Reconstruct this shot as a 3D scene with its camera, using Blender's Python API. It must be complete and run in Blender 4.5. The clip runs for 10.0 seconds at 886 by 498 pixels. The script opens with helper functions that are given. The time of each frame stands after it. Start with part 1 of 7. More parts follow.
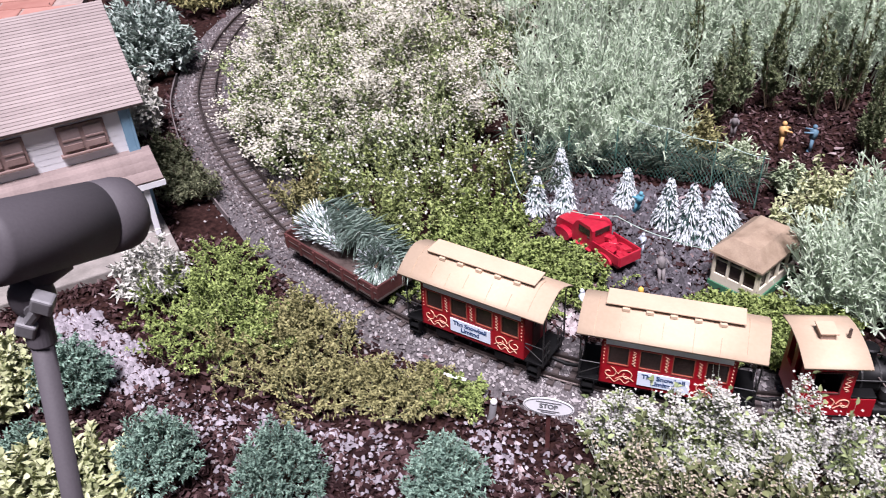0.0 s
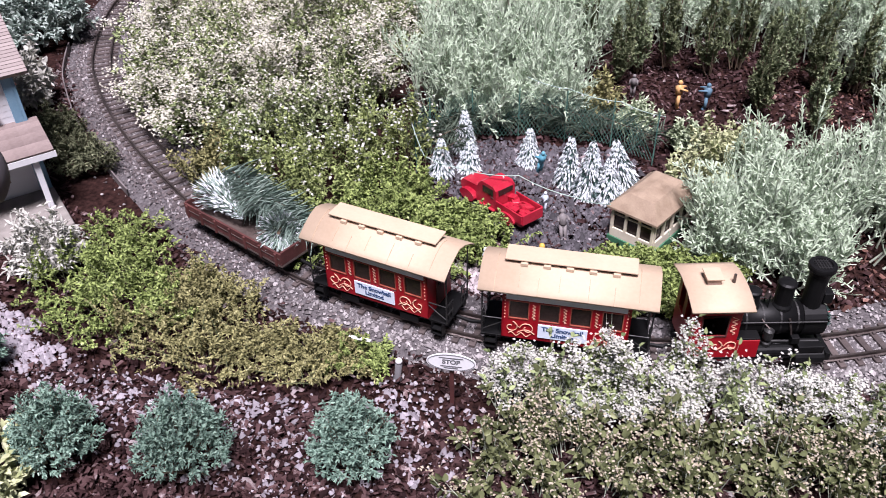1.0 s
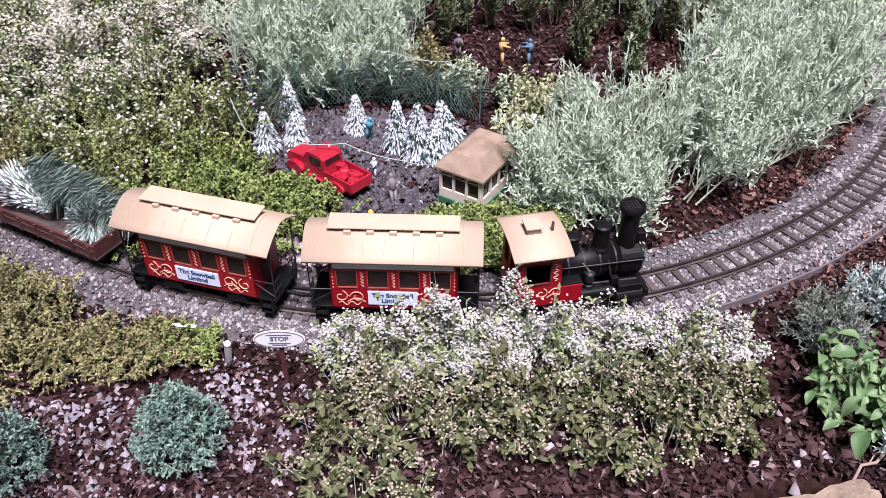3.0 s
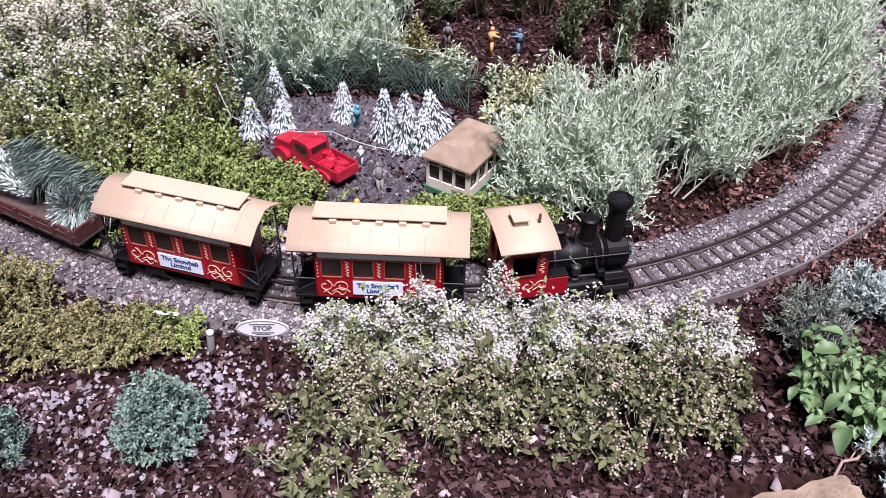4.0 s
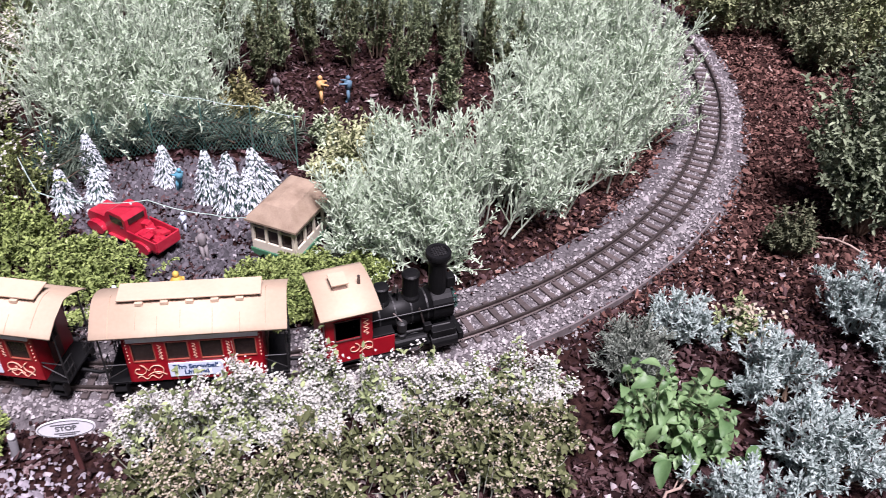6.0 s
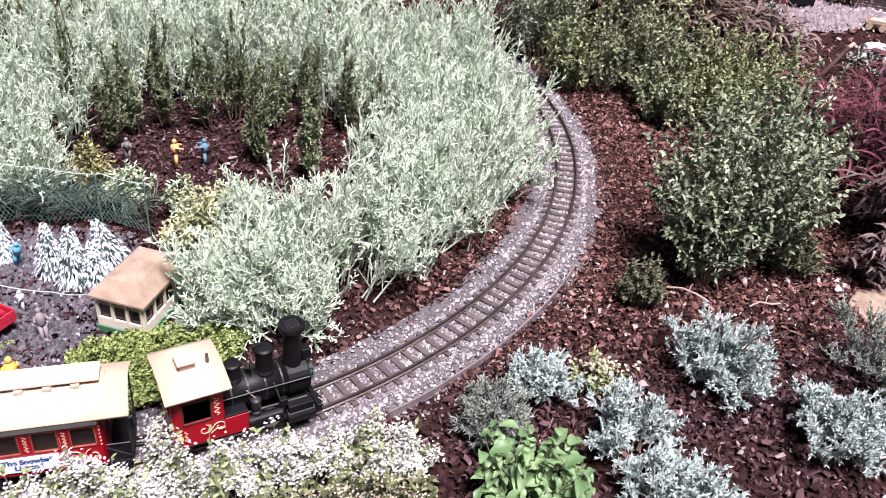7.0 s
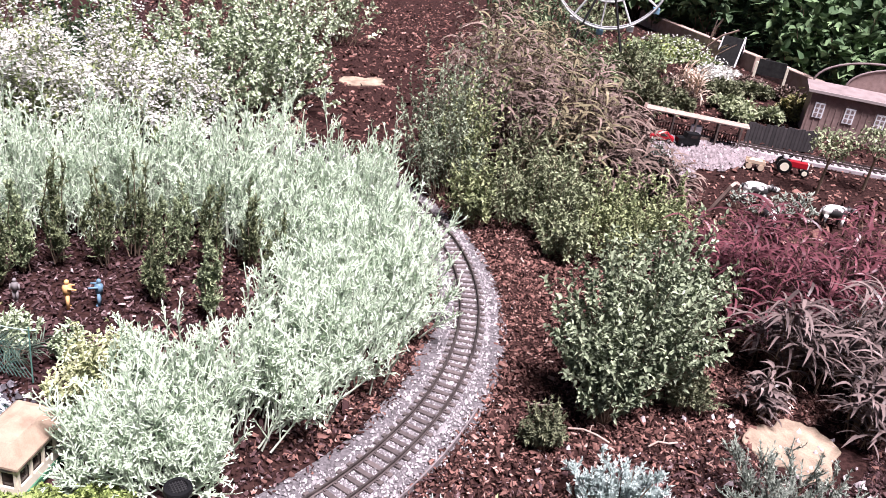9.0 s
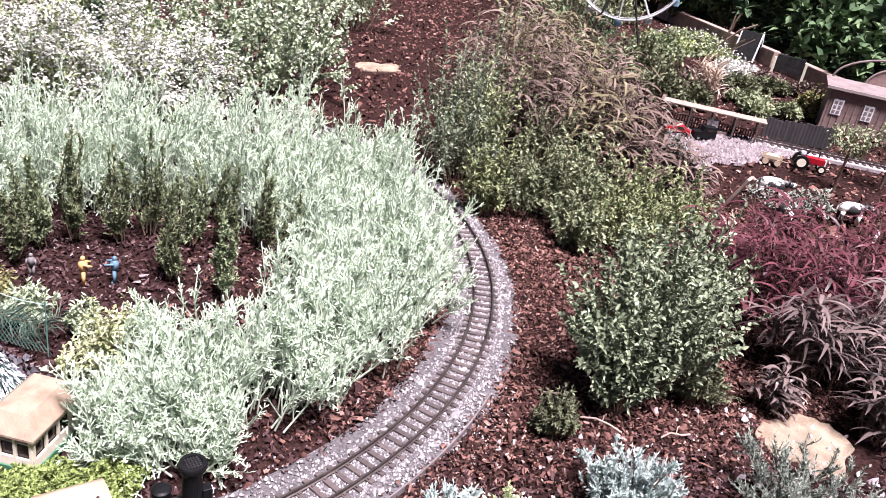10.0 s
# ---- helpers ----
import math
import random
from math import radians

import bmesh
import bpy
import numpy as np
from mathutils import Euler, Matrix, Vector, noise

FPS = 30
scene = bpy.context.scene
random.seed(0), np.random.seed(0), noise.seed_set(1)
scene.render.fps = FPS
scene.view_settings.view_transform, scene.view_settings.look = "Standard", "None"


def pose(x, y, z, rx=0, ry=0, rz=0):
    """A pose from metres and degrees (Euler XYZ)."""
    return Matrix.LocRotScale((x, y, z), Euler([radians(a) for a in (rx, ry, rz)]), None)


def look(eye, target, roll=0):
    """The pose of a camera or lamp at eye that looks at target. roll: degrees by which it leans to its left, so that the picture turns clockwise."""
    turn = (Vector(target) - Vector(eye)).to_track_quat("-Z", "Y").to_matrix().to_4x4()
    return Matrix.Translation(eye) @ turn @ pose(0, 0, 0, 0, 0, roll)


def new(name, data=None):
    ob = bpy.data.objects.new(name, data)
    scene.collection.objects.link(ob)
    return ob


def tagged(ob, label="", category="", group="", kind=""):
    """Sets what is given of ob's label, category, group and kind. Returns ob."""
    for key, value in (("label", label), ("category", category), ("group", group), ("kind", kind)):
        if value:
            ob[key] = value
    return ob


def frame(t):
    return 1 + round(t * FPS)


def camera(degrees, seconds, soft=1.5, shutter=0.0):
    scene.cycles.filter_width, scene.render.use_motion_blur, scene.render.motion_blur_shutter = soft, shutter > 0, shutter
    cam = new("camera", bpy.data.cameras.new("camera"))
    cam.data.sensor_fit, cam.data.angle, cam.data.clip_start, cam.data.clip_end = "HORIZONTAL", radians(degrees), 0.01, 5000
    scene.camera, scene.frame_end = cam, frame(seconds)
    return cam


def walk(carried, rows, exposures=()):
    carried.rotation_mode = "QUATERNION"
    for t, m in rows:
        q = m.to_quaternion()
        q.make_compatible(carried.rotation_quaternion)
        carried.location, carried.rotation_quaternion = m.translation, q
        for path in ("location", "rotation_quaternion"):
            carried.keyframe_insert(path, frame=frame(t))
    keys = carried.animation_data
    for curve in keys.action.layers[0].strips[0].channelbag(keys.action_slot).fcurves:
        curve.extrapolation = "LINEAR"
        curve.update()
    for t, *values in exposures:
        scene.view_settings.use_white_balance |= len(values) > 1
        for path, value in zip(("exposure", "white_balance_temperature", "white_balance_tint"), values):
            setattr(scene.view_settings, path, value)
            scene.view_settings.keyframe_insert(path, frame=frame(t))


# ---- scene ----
cam = camera(57.7, 10.0, soft=0.6, shutter=0.2)
EXPOSURES = [(0, 1.18, 5950, 24.5), (2.5, 1.15, 5920, 28), (5, 1.15, 5890, 30), (6.5, 1.37, 6000, 29.5), (7.5, 1.83, 6070, 27), (10, 1.97, 6040, 27)]
PATH = [
    (0, (-0.037, 0.08, 0.896), (-0.613, 1.614, -0.25), -3.1),
    (0.5, (-0.018, 0.083, 0.888), (-0.478, 1.619, -0.307), -1.5),
    (1, (0.002, 0.077, 0.883), (-0.387, 1.623, -0.324), -1.3),
    (1.5, (0.024, 0.074, 0.872), (-0.255, 1.627, -0.357), 0.0),
    (2, (0.059, 0.082, 0.871), (-0.11, 1.625, -0.391), -0.4),
    (2.5, (0.079, 0.098, 0.871), (0.022, 1.636, -0.406), -0.2),
    (2.7, (0.073, 0.096, 0.869), (0.004, 1.647, -0.391), 0.0),
    (4, (0.071, 0.104, 0.863), (0.035, 1.637, -0.422), 2.0),
    (4.5, (0.096, 0.121, 0.867), (0.131, 1.657, -0.414), 2.2),
    (5, (0.112, 0.122, 0.874), (0.224, 1.689, -0.364), 2.5),
    (5.2, (0.119, 0.123, 0.876), (0.241, 1.698, -0.351), 2.6),
    (6.3, (0.193, 0.161, 0.908), (0.514, 1.709, -0.317), 4.0),
    (6.5, (0.204, 0.166, 0.915), (0.591, 1.723, -0.278), 4.8),
    (7, (0.223, 0.167, 0.921), (0.742, 1.741, -0.198), 6.4),
    (7.5, (0.228, 0.173, 0.939), (0.838, 1.792, -0.064), 8.4),
    (8, (0.243, 0.167, 0.954), (0.904, 1.818, 0.039), 7.6),
    (8.5, (0.25, 0.174, 0.967), (0.923, 1.817, 0.047), 7.3),
    (9, (0.248, 0.182, 0.971), (0.982, 1.839, 0.126), 8.9),
    (9.5, (0.246, 0.186, 0.967), (0.983, 1.846, 0.129), 9.3),
    (10, (0.235, 0.187, 0.957), (0.949, 1.841, 0.087), 10.1),
]
walk(cam, [(t, look(e, g, r)) for t, e, g, r in PATH], EXPOSURES)

# ---------------------------------------------------------------- light
world = bpy.data.worlds.new("overcast_sky")
scene.world = world
world.use_nodes = True
nt = world.node_tree
sky = nt.nodes.new("ShaderNodeTexSky")
sky.sky_type = "NISHITA"
sky.sun_disc = False
sky.sun_elevation, sky.sun_rotation = radians(68.8), radians(165)
sky.air_density, sky.dust_density, sky.ozone_density = 1.0, 4.0, 1.0
nt.links.new(sky.outputs[0], nt.nodes["Background"].inputs[0])
nt.nodes["Background"].inputs[1].default_value = 0.009
sun = new("sun", bpy.data.lights.new("sun", "SUN"))
sun.data.energy, sun.data.angle, sun.data.color = 3.75, radians(20), (1.0, 0.95, 0.9)
sun.matrix_world = look((0.4, -1.5, 4.0), (0, 0, 0))


# ---------------------------------------------------------------- materials
def rgba(c):
    return (c[0], c[1], c[2], 1)


def mat(name, c1, c2=None, rough=0.6, metal=0.0, scale=40.0, bump=0.2, fine=300.0, island=0.0, pieces=0.0,
        thru=0.0, gloss=0.5, spread=0.5, c3=None, c0=None):
    """A surface of two colours mixed by noise at two scales. island: how much each loose piece of a mesh differs;
    pieces: how much each object differs; thru: light passing thin leaves."""
    m = bpy.data.materials.new(name)
    m.use_nodes = True
    n, k = m.node_tree.nodes, m.node_tree.links
    bsdf = n["Principled BSDF"]
    c2 = c2 or tuple(v * 0.7 for v in c1)
    tc = n.new("ShaderNodeTexCoord")
    big, small = n.new("ShaderNodeTexNoise"), n.new("ShaderNodeTexNoise")
    big.inputs["Scale"].default_value, small.inputs["Scale"].default_value = scale, fine
    big.inputs["Detail"].default_value = small.inputs["Detail"].default_value = 4
    for t in (big, small):
        k.new(tc.outputs["Object"], t.inputs["Vector"])
    add = n.new("ShaderNodeMath")
    add.operation = "MULTIPLY_ADD"
    k.new(small.outputs["Fac"], add.inputs[0])
    add.inputs[1].default_value = 0.4
    k.new(big.outputs["Fac"], add.inputs[2])
    fac = n.new("ShaderNodeMapRange")
    fac.inputs["From Min"].default_value = 0.7 - spread / 2
    fac.inputs["From Max"].default_value = 0.7 + spread / 2
    k.new(add.outputs[0], fac.inputs["Value"])
    value = fac.outputs[0]
    if island or pieces:
        if island:
            src = n.new("ShaderNodeNewGeometry").outputs["Random Per Island"]
        else:
            src = n.new("ShaderNodeObjectInfo").outputs["Random"]
        mix = n.new("ShaderNodeMix")
        mix.inputs["Factor"].default_value = island or pieces
        k.new(value, mix.inputs["A"])
        k.new(src, mix.inputs["B"])
        value = mix.outputs["Result"]
    ramp = n.new("ShaderNodeValToRGB")
    ramp.color_ramp.elements[0].color, ramp.color_ramp.elements[1].color = rgba(c1), rgba(c2)
    if c3:
        e = ramp.color_ramp.elements.new(0.85)
        e.color = rgba(c2)
        ramp.color_ramp.elements[-1].color = rgba(c3)
    if c0:
        e = ramp.color_ramp.elements.new(0.45)
        e.color = rgba(c0)
    k.new(value, ramp.inputs["Fac"])
    k.new(ramp.outputs["Color"], bsdf.inputs["Base Color"])
    bsdf.inputs["Roughness"].default_value, bsdf.inputs["Metallic"].default_value = rough, metal
    bsdf.inputs["Specular IOR Level"].default_value = gloss
    if bump:
        b = n.new("ShaderNodeBump")
        b.inputs["Strength"].default_value, b.inputs["Distance"].default_value = bump, 0.002
        k.new(add.outputs[0], b.inputs["Height"])
        k.new(b.outputs[0], bsdf.inputs["Normal"])
    if thru:
        tr, ms = n.new("ShaderNodeBsdfTranslucent"), n.new("ShaderNodeMixShader")
        k.new(ramp.outputs["Color"], tr.inputs["Color"])
        ms.inputs[0].default_value = thru
        k.new(bsdf.outputs[0], ms.inputs[1])
        k.new(tr.outputs[0], ms.inputs[2])
        k.new(ms.outputs[0], n["Material Output"].inputs[0])
    return m


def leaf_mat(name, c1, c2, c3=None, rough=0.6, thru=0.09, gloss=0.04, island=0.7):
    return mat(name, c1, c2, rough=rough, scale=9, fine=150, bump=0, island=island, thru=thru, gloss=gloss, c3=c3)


M_soil = mat("dark_bark_soil", (0.006, 0.003, 0.003), (0.045, 0.022, 0.019), rough=0.95, scale=90, fine=420, bump=0.9, gloss=0.04)
M_chip = mat("bark_mulch", (0.008, 0.0045, 0.004), (0.205, 0.107, 0.087), rough=0.85, scale=60, fine=500, bump=0.5,
             island=0.8, c3=(0.55, 0.43, 0.37), gloss=0.04, c0=(0.056, 0.028, 0.024))
M_darkchip = mat("dark_bark_mulch", (0.005, 0.003, 0.0035), (0.11, 0.066, 0.066), rough=0.85, scale=60, fine=500, bump=0.5,
                 island=0.8, c3=(0.5, 0.43, 0.43), gloss=0.04, c0=(0.042, 0.022, 0.022))
M_ballast = mat("pale_granite_chippings", (0.04, 0.035, 0.036), (0.36, 0.335, 0.335), rough=0.85, scale=120, fine=600, bump=0.4,
                island=0.75, c3=(0.68, 0.64, 0.65), gloss=0.12)
M_oldballast = mat("weathered_chippings", (0.03, 0.025, 0.026), (0.17, 0.145, 0.145), rough=0.9, scale=120, fine=600, bump=0.4, island=0.75, c3=(0.44, 0.4, 0.41), gloss=0.1)
M_ballast_bed = mat("ballast_bed", (0.035, 0.03, 0.032), (0.15, 0.135, 0.14), rough=0.95, scale=160, fine=600, bump=0.9)
M_darkgravel = mat("grey_slate_gravel", (0.012, 0.011, 0.013), (0.105, 0.095, 0.108), rough=0.85, scale=120, fine=500, bump=0.4,
                   island=0.75, c3=(0.5, 0.47, 0.48))
M_pinkstone = mat("pale_pink_pebbles", (0.16, 0.13, 0.13), (0.46, 0.4, 0.41), rough=0.8, scale=90, fine=500, bump=0.3,
                  island=0.7, c3=(0.85, 0.8, 0.8))
M_yard = mat("lilac_yard_gravel", (0.08, 0.065, 0.067), (0.26, 0.22, 0.225), rough=0.9, scale=90, fine=500, bump=0.3, island=0.7, c3=(0.54, 0.5, 0.51), gloss=0.1)
M_whitestone = mat("lilac_white_pebbles", (0.14, 0.125, 0.14), (0.34, 0.31, 0.34), rough=0.85, scale=90, fine=500, bump=0.3, island=0.7, c3=(0.68, 0.65, 0.69), gloss=0.12)
M_sleeper = mat("weathered_brown_sleeper", (0.035, 0.027, 0.026), (0.11, 0.085, 0.08), rough=0.85, scale=90, fine=700, bump=0.5, pieces=0.5)
M_rail = mat("tarnished_brass_rail", (0.07, 0.055, 0.052), (0.17, 0.14, 0.13), rough=0.45, metal=0.8, scale=25, fine=200, bump=0.1)
M_edging = mat("dark_edging_strip", (0.09, 0.075, 0.075), (0.2, 0.17, 0.17), rough=0.8, scale=30)
M_red = mat("glossy_red_plastic", (0.27, 0.004, 0.01), (0.35, 0.008, 0.016), rough=0.38, scale=14, fine=300, bump=0.05)
M_darkred = mat("oxide_red_wood", (0.05, 0.013, 0.012), (0.11, 0.034, 0.03), rough=0.7, scale=40, fine=400, bump=0.3)
M_cream = mat("cream_roof_paint", (0.46, 0.345, 0.24), (0.55, 0.425, 0.305), rough=0.7, scale=14, fine=200, bump=0.12)
M_creamtrim = mat("tan_roof_edge", (0.3, 0.21, 0.14), (0.42, 0.31, 0.2), rough=0.65)
M_black = mat("satin_black_metal", (0.003, 0.003, 0.0033), (0.008, 0.008, 0.0085), gloss=0.2, rough=0.5, scale=30, fine=300, bump=0.1)
M_greyiron = mat("dusty_grey_iron", (0.012, 0.012, 0.013), (0.045, 0.044, 0.043), rough=0.5, metal=0.4)
M_steel = mat("worn_steel", (0.3, 0.3, 0.31), (0.5, 0.5, 0.5), rough=0.35, metal=0.9)
M_toyred = mat("pinkish_red_plastic", (0.34, 0.008, 0.026), (0.46, 0.03, 0.05), rough=0.3, scale=25, fine=200, bump=0.25)
M_barnroof = mat("dull_pink_barn_roof", (0.15, 0.115, 0.11), (0.24, 0.185, 0.18), rough=0.85, scale=20, fine=200, bump=0.3)
M_offwhite = mat("weathered_white_paint", (0.4, 0.4, 0.4), (0.55, 0.55, 0.54), rough=0.6, scale=20)
M_frame = mat("dull_copper_frame_paint", (0.24, 0.045, 0.032), (0.36, 0.1, 0.06), rough=0.5, bump=0)
M_gold = mat("pale_gold_paint", (0.66, 0.33, 0.22), (0.8, 0.5, 0.36), rough=0.5, bump=0)
M_white = mat("white_paint", (0.72, 0.72, 0.74), (0.82, 0.82, 0.83), rough=0.5, scale=20, bump=0.05)
M_signblue = mat("pale_blue_sign_board", (0.66, 0.74, 0.86), (0.78, 0.84, 0.92), rough=0.5, scale=20, bump=0)
M_ink = mat("dark_blue_lettering", (0.02, 0.05, 0.13), (0.03, 0.07, 0.18), rough=0.6, bump=0)
M_greyink = mat("grey_lettering", (0.1, 0.1, 0.11), (0.16, 0.16, 0.17), rough=0.6, bump=0)
M_glassdark = mat("dark_window_pane", (0.014, 0.01, 0.01), (0.045, 0.03, 0.026), rough=0.2, bump=0, gloss=0.35, scale=25)
M_siding = mat("white_clapboard", (0.7, 0.7, 0.73), (0.8, 0.8, 0.82), rough=0.6, scale=15, fine=300, bump=0.1, pieces=0.3)
M_roofpink = mat("faded_tan_roof_strips", (0.22, 0.18, 0.17), (0.35, 0.295, 0.28), rough=0.8, scale=12, fine=200, bump=0.2, pieces=0.45)
M_porchroof = mat("weathered_porch_boards", (0.11, 0.08, 0.074), (0.29, 0.228, 0.21), rough=0.8, scale=14, fine=200, bump=0.3, pieces=0.4)
M_trimblue = mat("slate_blue_trim", (0.14, 0.27, 0.38), (0.2, 0.34, 0.45), rough=0.6)
M_brownframe = mat("brown_window_wood", (0.2, 0.13, 0.115), (0.3, 0.21, 0.19), rough=0.7)
M_curtain = mat("mauve_curtained_pane", (0.2, 0.15, 0.145), (0.3, 0.235, 0.225), rough=0.35, scale=30)
M_fence = mat("sooty_black_boards", (0.012, 0.01, 0.0105), (0.04, 0.034, 0.035), rough=0.85, scale=40, pieces=0.5)
M_deck = mat("pale_stone_deck", (0.17, 0.155, 0.14), (0.28, 0.255, 0.235), rough=0.85, bump=0.5)
M_lamp = mat("charcoal_lamp_housing", (0.055, 0.048, 0.055), (0.085, 0.076, 0.085), rough=0.7, scale=8, fine=500, bump=0.15)
M_lampedge = mat("grey_wing_nut", (0.15, 0.148, 0.155), (0.22, 0.215, 0.225), rough=0.5)
M_shingle = mat("brown_card_roof", (0.21, 0.148, 0.1), (0.35, 0.268, 0.192), rough=0.85, scale=40, fine=500, bump=0.3)
M_ivory = mat("ivory_window_frame", (0.68, 0.62, 0.48), (0.78, 0.72, 0.58), rough=0.6)
M_greenbase = mat("dark_green_skirting", (0.03, 0.12, 0.06), (0.05, 0.17, 0.09), rough=0.7)
M_rock = mat("sandy_flagstone", (0.08, 0.06, 0.045), (0.42, 0.325, 0.235), rough=0.95, scale=22, fine=260, bump=1.0, gloss=0.1, spread=0.8)
M_brick = mat("red_paving_brick", (0.26, 0.11, 0.085), (0.42, 0.22, 0.18), rough=0.9, scale=20, fine=300, bump=0.4, pieces=0.6)
M_mortar = mat("sandy_joint", (0.25, 0.19, 0.17), (0.36, 0.28, 0.25), rough=0.95)
M_net = mat("green_netting", (0.05, 0.14, 0.11), (0.1, 0.22, 0.18), rough=0.6, bump=0)
M_wire = mat("pale_green_wire", (0.3, 0.42, 0.36), (0.4, 0.5, 0.45), rough=0.6, bump=0)
M_bulb = mat("frosted_bulb", (0.8, 0.8, 0.78), (0.9, 0.9, 0.88), rough=0.3, bump=0)
M_wood = mat("weathered_wood", (0.22, 0.15, 0.12), (0.4, 0.3, 0.25), rough=0.85, scale=25, fine=300, bump=0.4)
M_darkwood = mat("dark_stained_wood", (0.05, 0.035, 0.03), (0.11, 0.08, 0.07), rough=0.85, scale=25, fine=300, bump=0.4)
M_stem = mat("brown_stem", (0.08, 0.05, 0.035), (0.16, 0.11, 0.07), rough=0.85, bump=0)
M_greenstem = mat("green_stem", (0.1, 0.13, 0.06), (0.18, 0.2, 0.1), rough=0.8, bump=0)
M_palestem = mat("pale_grey_stem", (0.42, 0.47, 0.36), (0.56, 0.61, 0.5), rough=0.8, bump=0)

L_silver = leaf_mat("silver_green_foliage", (0.42, 0.51, 0.378), (0.57, 0.67, 0.513), (0.66, 0.75, 0.613), rough=0.85, thru=0.15, island=0.45)
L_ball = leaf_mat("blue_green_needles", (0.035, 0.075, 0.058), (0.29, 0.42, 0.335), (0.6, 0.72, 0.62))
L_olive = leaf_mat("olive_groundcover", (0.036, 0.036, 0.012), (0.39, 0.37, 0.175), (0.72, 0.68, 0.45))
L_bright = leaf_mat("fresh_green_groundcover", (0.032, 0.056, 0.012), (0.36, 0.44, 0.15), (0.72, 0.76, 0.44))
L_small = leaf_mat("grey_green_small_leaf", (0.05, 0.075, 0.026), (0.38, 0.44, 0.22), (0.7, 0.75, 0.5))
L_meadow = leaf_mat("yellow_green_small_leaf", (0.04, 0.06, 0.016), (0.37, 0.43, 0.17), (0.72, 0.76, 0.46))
L_flower = leaf_mat("white_bracts", (0.44, 0.44, 0.38), (0.63, 0.63, 0.59), (0.76, 0.76, 0.73), thru=0.2)
L_creamflower = leaf_mat("cream_white_bracts", (0.46, 0.45, 0.36), (0.69, 0.67, 0.58), (0.82, 0.8, 0.73), thru=0.2)
L_pinkflower = leaf_mat("blush_bracts", (0.34, 0.29, 0.2), (0.54, 0.48, 0.38), (0.72, 0.68, 0.6), thru=0.2)
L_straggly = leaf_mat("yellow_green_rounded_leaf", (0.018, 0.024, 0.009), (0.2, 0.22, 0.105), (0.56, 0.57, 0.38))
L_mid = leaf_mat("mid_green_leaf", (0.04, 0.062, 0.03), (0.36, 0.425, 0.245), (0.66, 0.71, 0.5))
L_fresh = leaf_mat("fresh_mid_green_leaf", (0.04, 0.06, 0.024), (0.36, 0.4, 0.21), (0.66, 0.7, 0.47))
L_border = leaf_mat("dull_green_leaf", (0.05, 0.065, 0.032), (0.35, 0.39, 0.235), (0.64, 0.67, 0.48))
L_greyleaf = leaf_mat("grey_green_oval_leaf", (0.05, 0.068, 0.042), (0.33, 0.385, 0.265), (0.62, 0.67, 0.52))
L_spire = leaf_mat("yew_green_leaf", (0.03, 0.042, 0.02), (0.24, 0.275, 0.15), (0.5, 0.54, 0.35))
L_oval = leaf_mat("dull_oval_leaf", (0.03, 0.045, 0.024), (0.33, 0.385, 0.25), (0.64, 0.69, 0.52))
L_broad = leaf_mat("broad_green_leaf", (0.03, 0.06, 0.03), (0.16, 0.235, 0.115), (0.37, 0.46, 0.26))
L_dark = leaf_mat("dark_green_leaf", (0.03, 0.055, 0.03), (0.11, 0.165, 0.088), (0.25, 0.31, 0.19))
L_lime = leaf_mat("lime_variegated_leaf", (0.07, 0.11, 0.045), (0.6, 0.68, 0.48), (0.86, 0.89, 0.78))
L_cream = leaf_mat("cream_edged_leaf", (0.15, 0.18, 0.07), (0.6, 0.62, 0.38), (0.84, 0.83, 0.66))
L_white = leaf_mat("felted_white_leaf", (0.36, 0.36, 0.32), (0.64, 0.63, 0.58), (0.84, 0.83, 0.79), rough=0.85)
L_grey = leaf_mat("silver_grey_leaf", (0.13, 0.18, 0.15), (0.46, 0.53, 0.48), (0.74, 0.79, 0.74), rough=0.8)
L_blue = leaf_mat("powder_blue_needles", (0.18, 0.235, 0.215), (0.5, 0.585, 0.545), (0.76, 0.83, 0.79), rough=0.65)
L_juniper = leaf_mat("grey_green_juniper", (0.06, 0.078, 0.062), (0.32, 0.355, 0.295), (0.62, 0.65, 0.575))
# Burgundy and plum: last colour paints sky sheen onto a random few straps.
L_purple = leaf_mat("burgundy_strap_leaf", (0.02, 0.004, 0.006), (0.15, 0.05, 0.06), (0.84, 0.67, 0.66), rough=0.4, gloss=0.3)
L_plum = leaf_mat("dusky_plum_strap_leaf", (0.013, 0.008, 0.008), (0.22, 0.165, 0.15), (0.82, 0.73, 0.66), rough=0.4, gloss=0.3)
L_brown = leaf_mat("bronze_strap_leaf", (0.03, 0.02, 0.016), (0.21, 0.155, 0.13), (0.62, 0.54, 0.48))
L_olivestrap = leaf_mat("olive_brown_strap_leaf", (0.024, 0.022, 0.012), (0.21, 0.18, 0.11), (0.6, 0.54, 0.41))
L_fir = leaf_mat("fir_needle", (0.02, 0.045, 0.04), (0.08, 0.14, 0.125), (0.2, 0.3, 0.27))
L_garland = leaf_mat("garland_needle", (0.03, 0.05, 0.036), (0.18, 0.225, 0.17), (0.4, 0.45, 0.37))
L_bough = leaf_mat("teal_bough_needle", (0.1, 0.155, 0.13), (0.34, 0.43, 0.37), (0.62, 0.7, 0.64))
L_snow = leaf_mat("flocked_snow", (0.6, 0.66, 0.68), (0.8, 0.84, 0.86), (0.92, 0.94, 0.95), rough=0.9, thru=0.1)
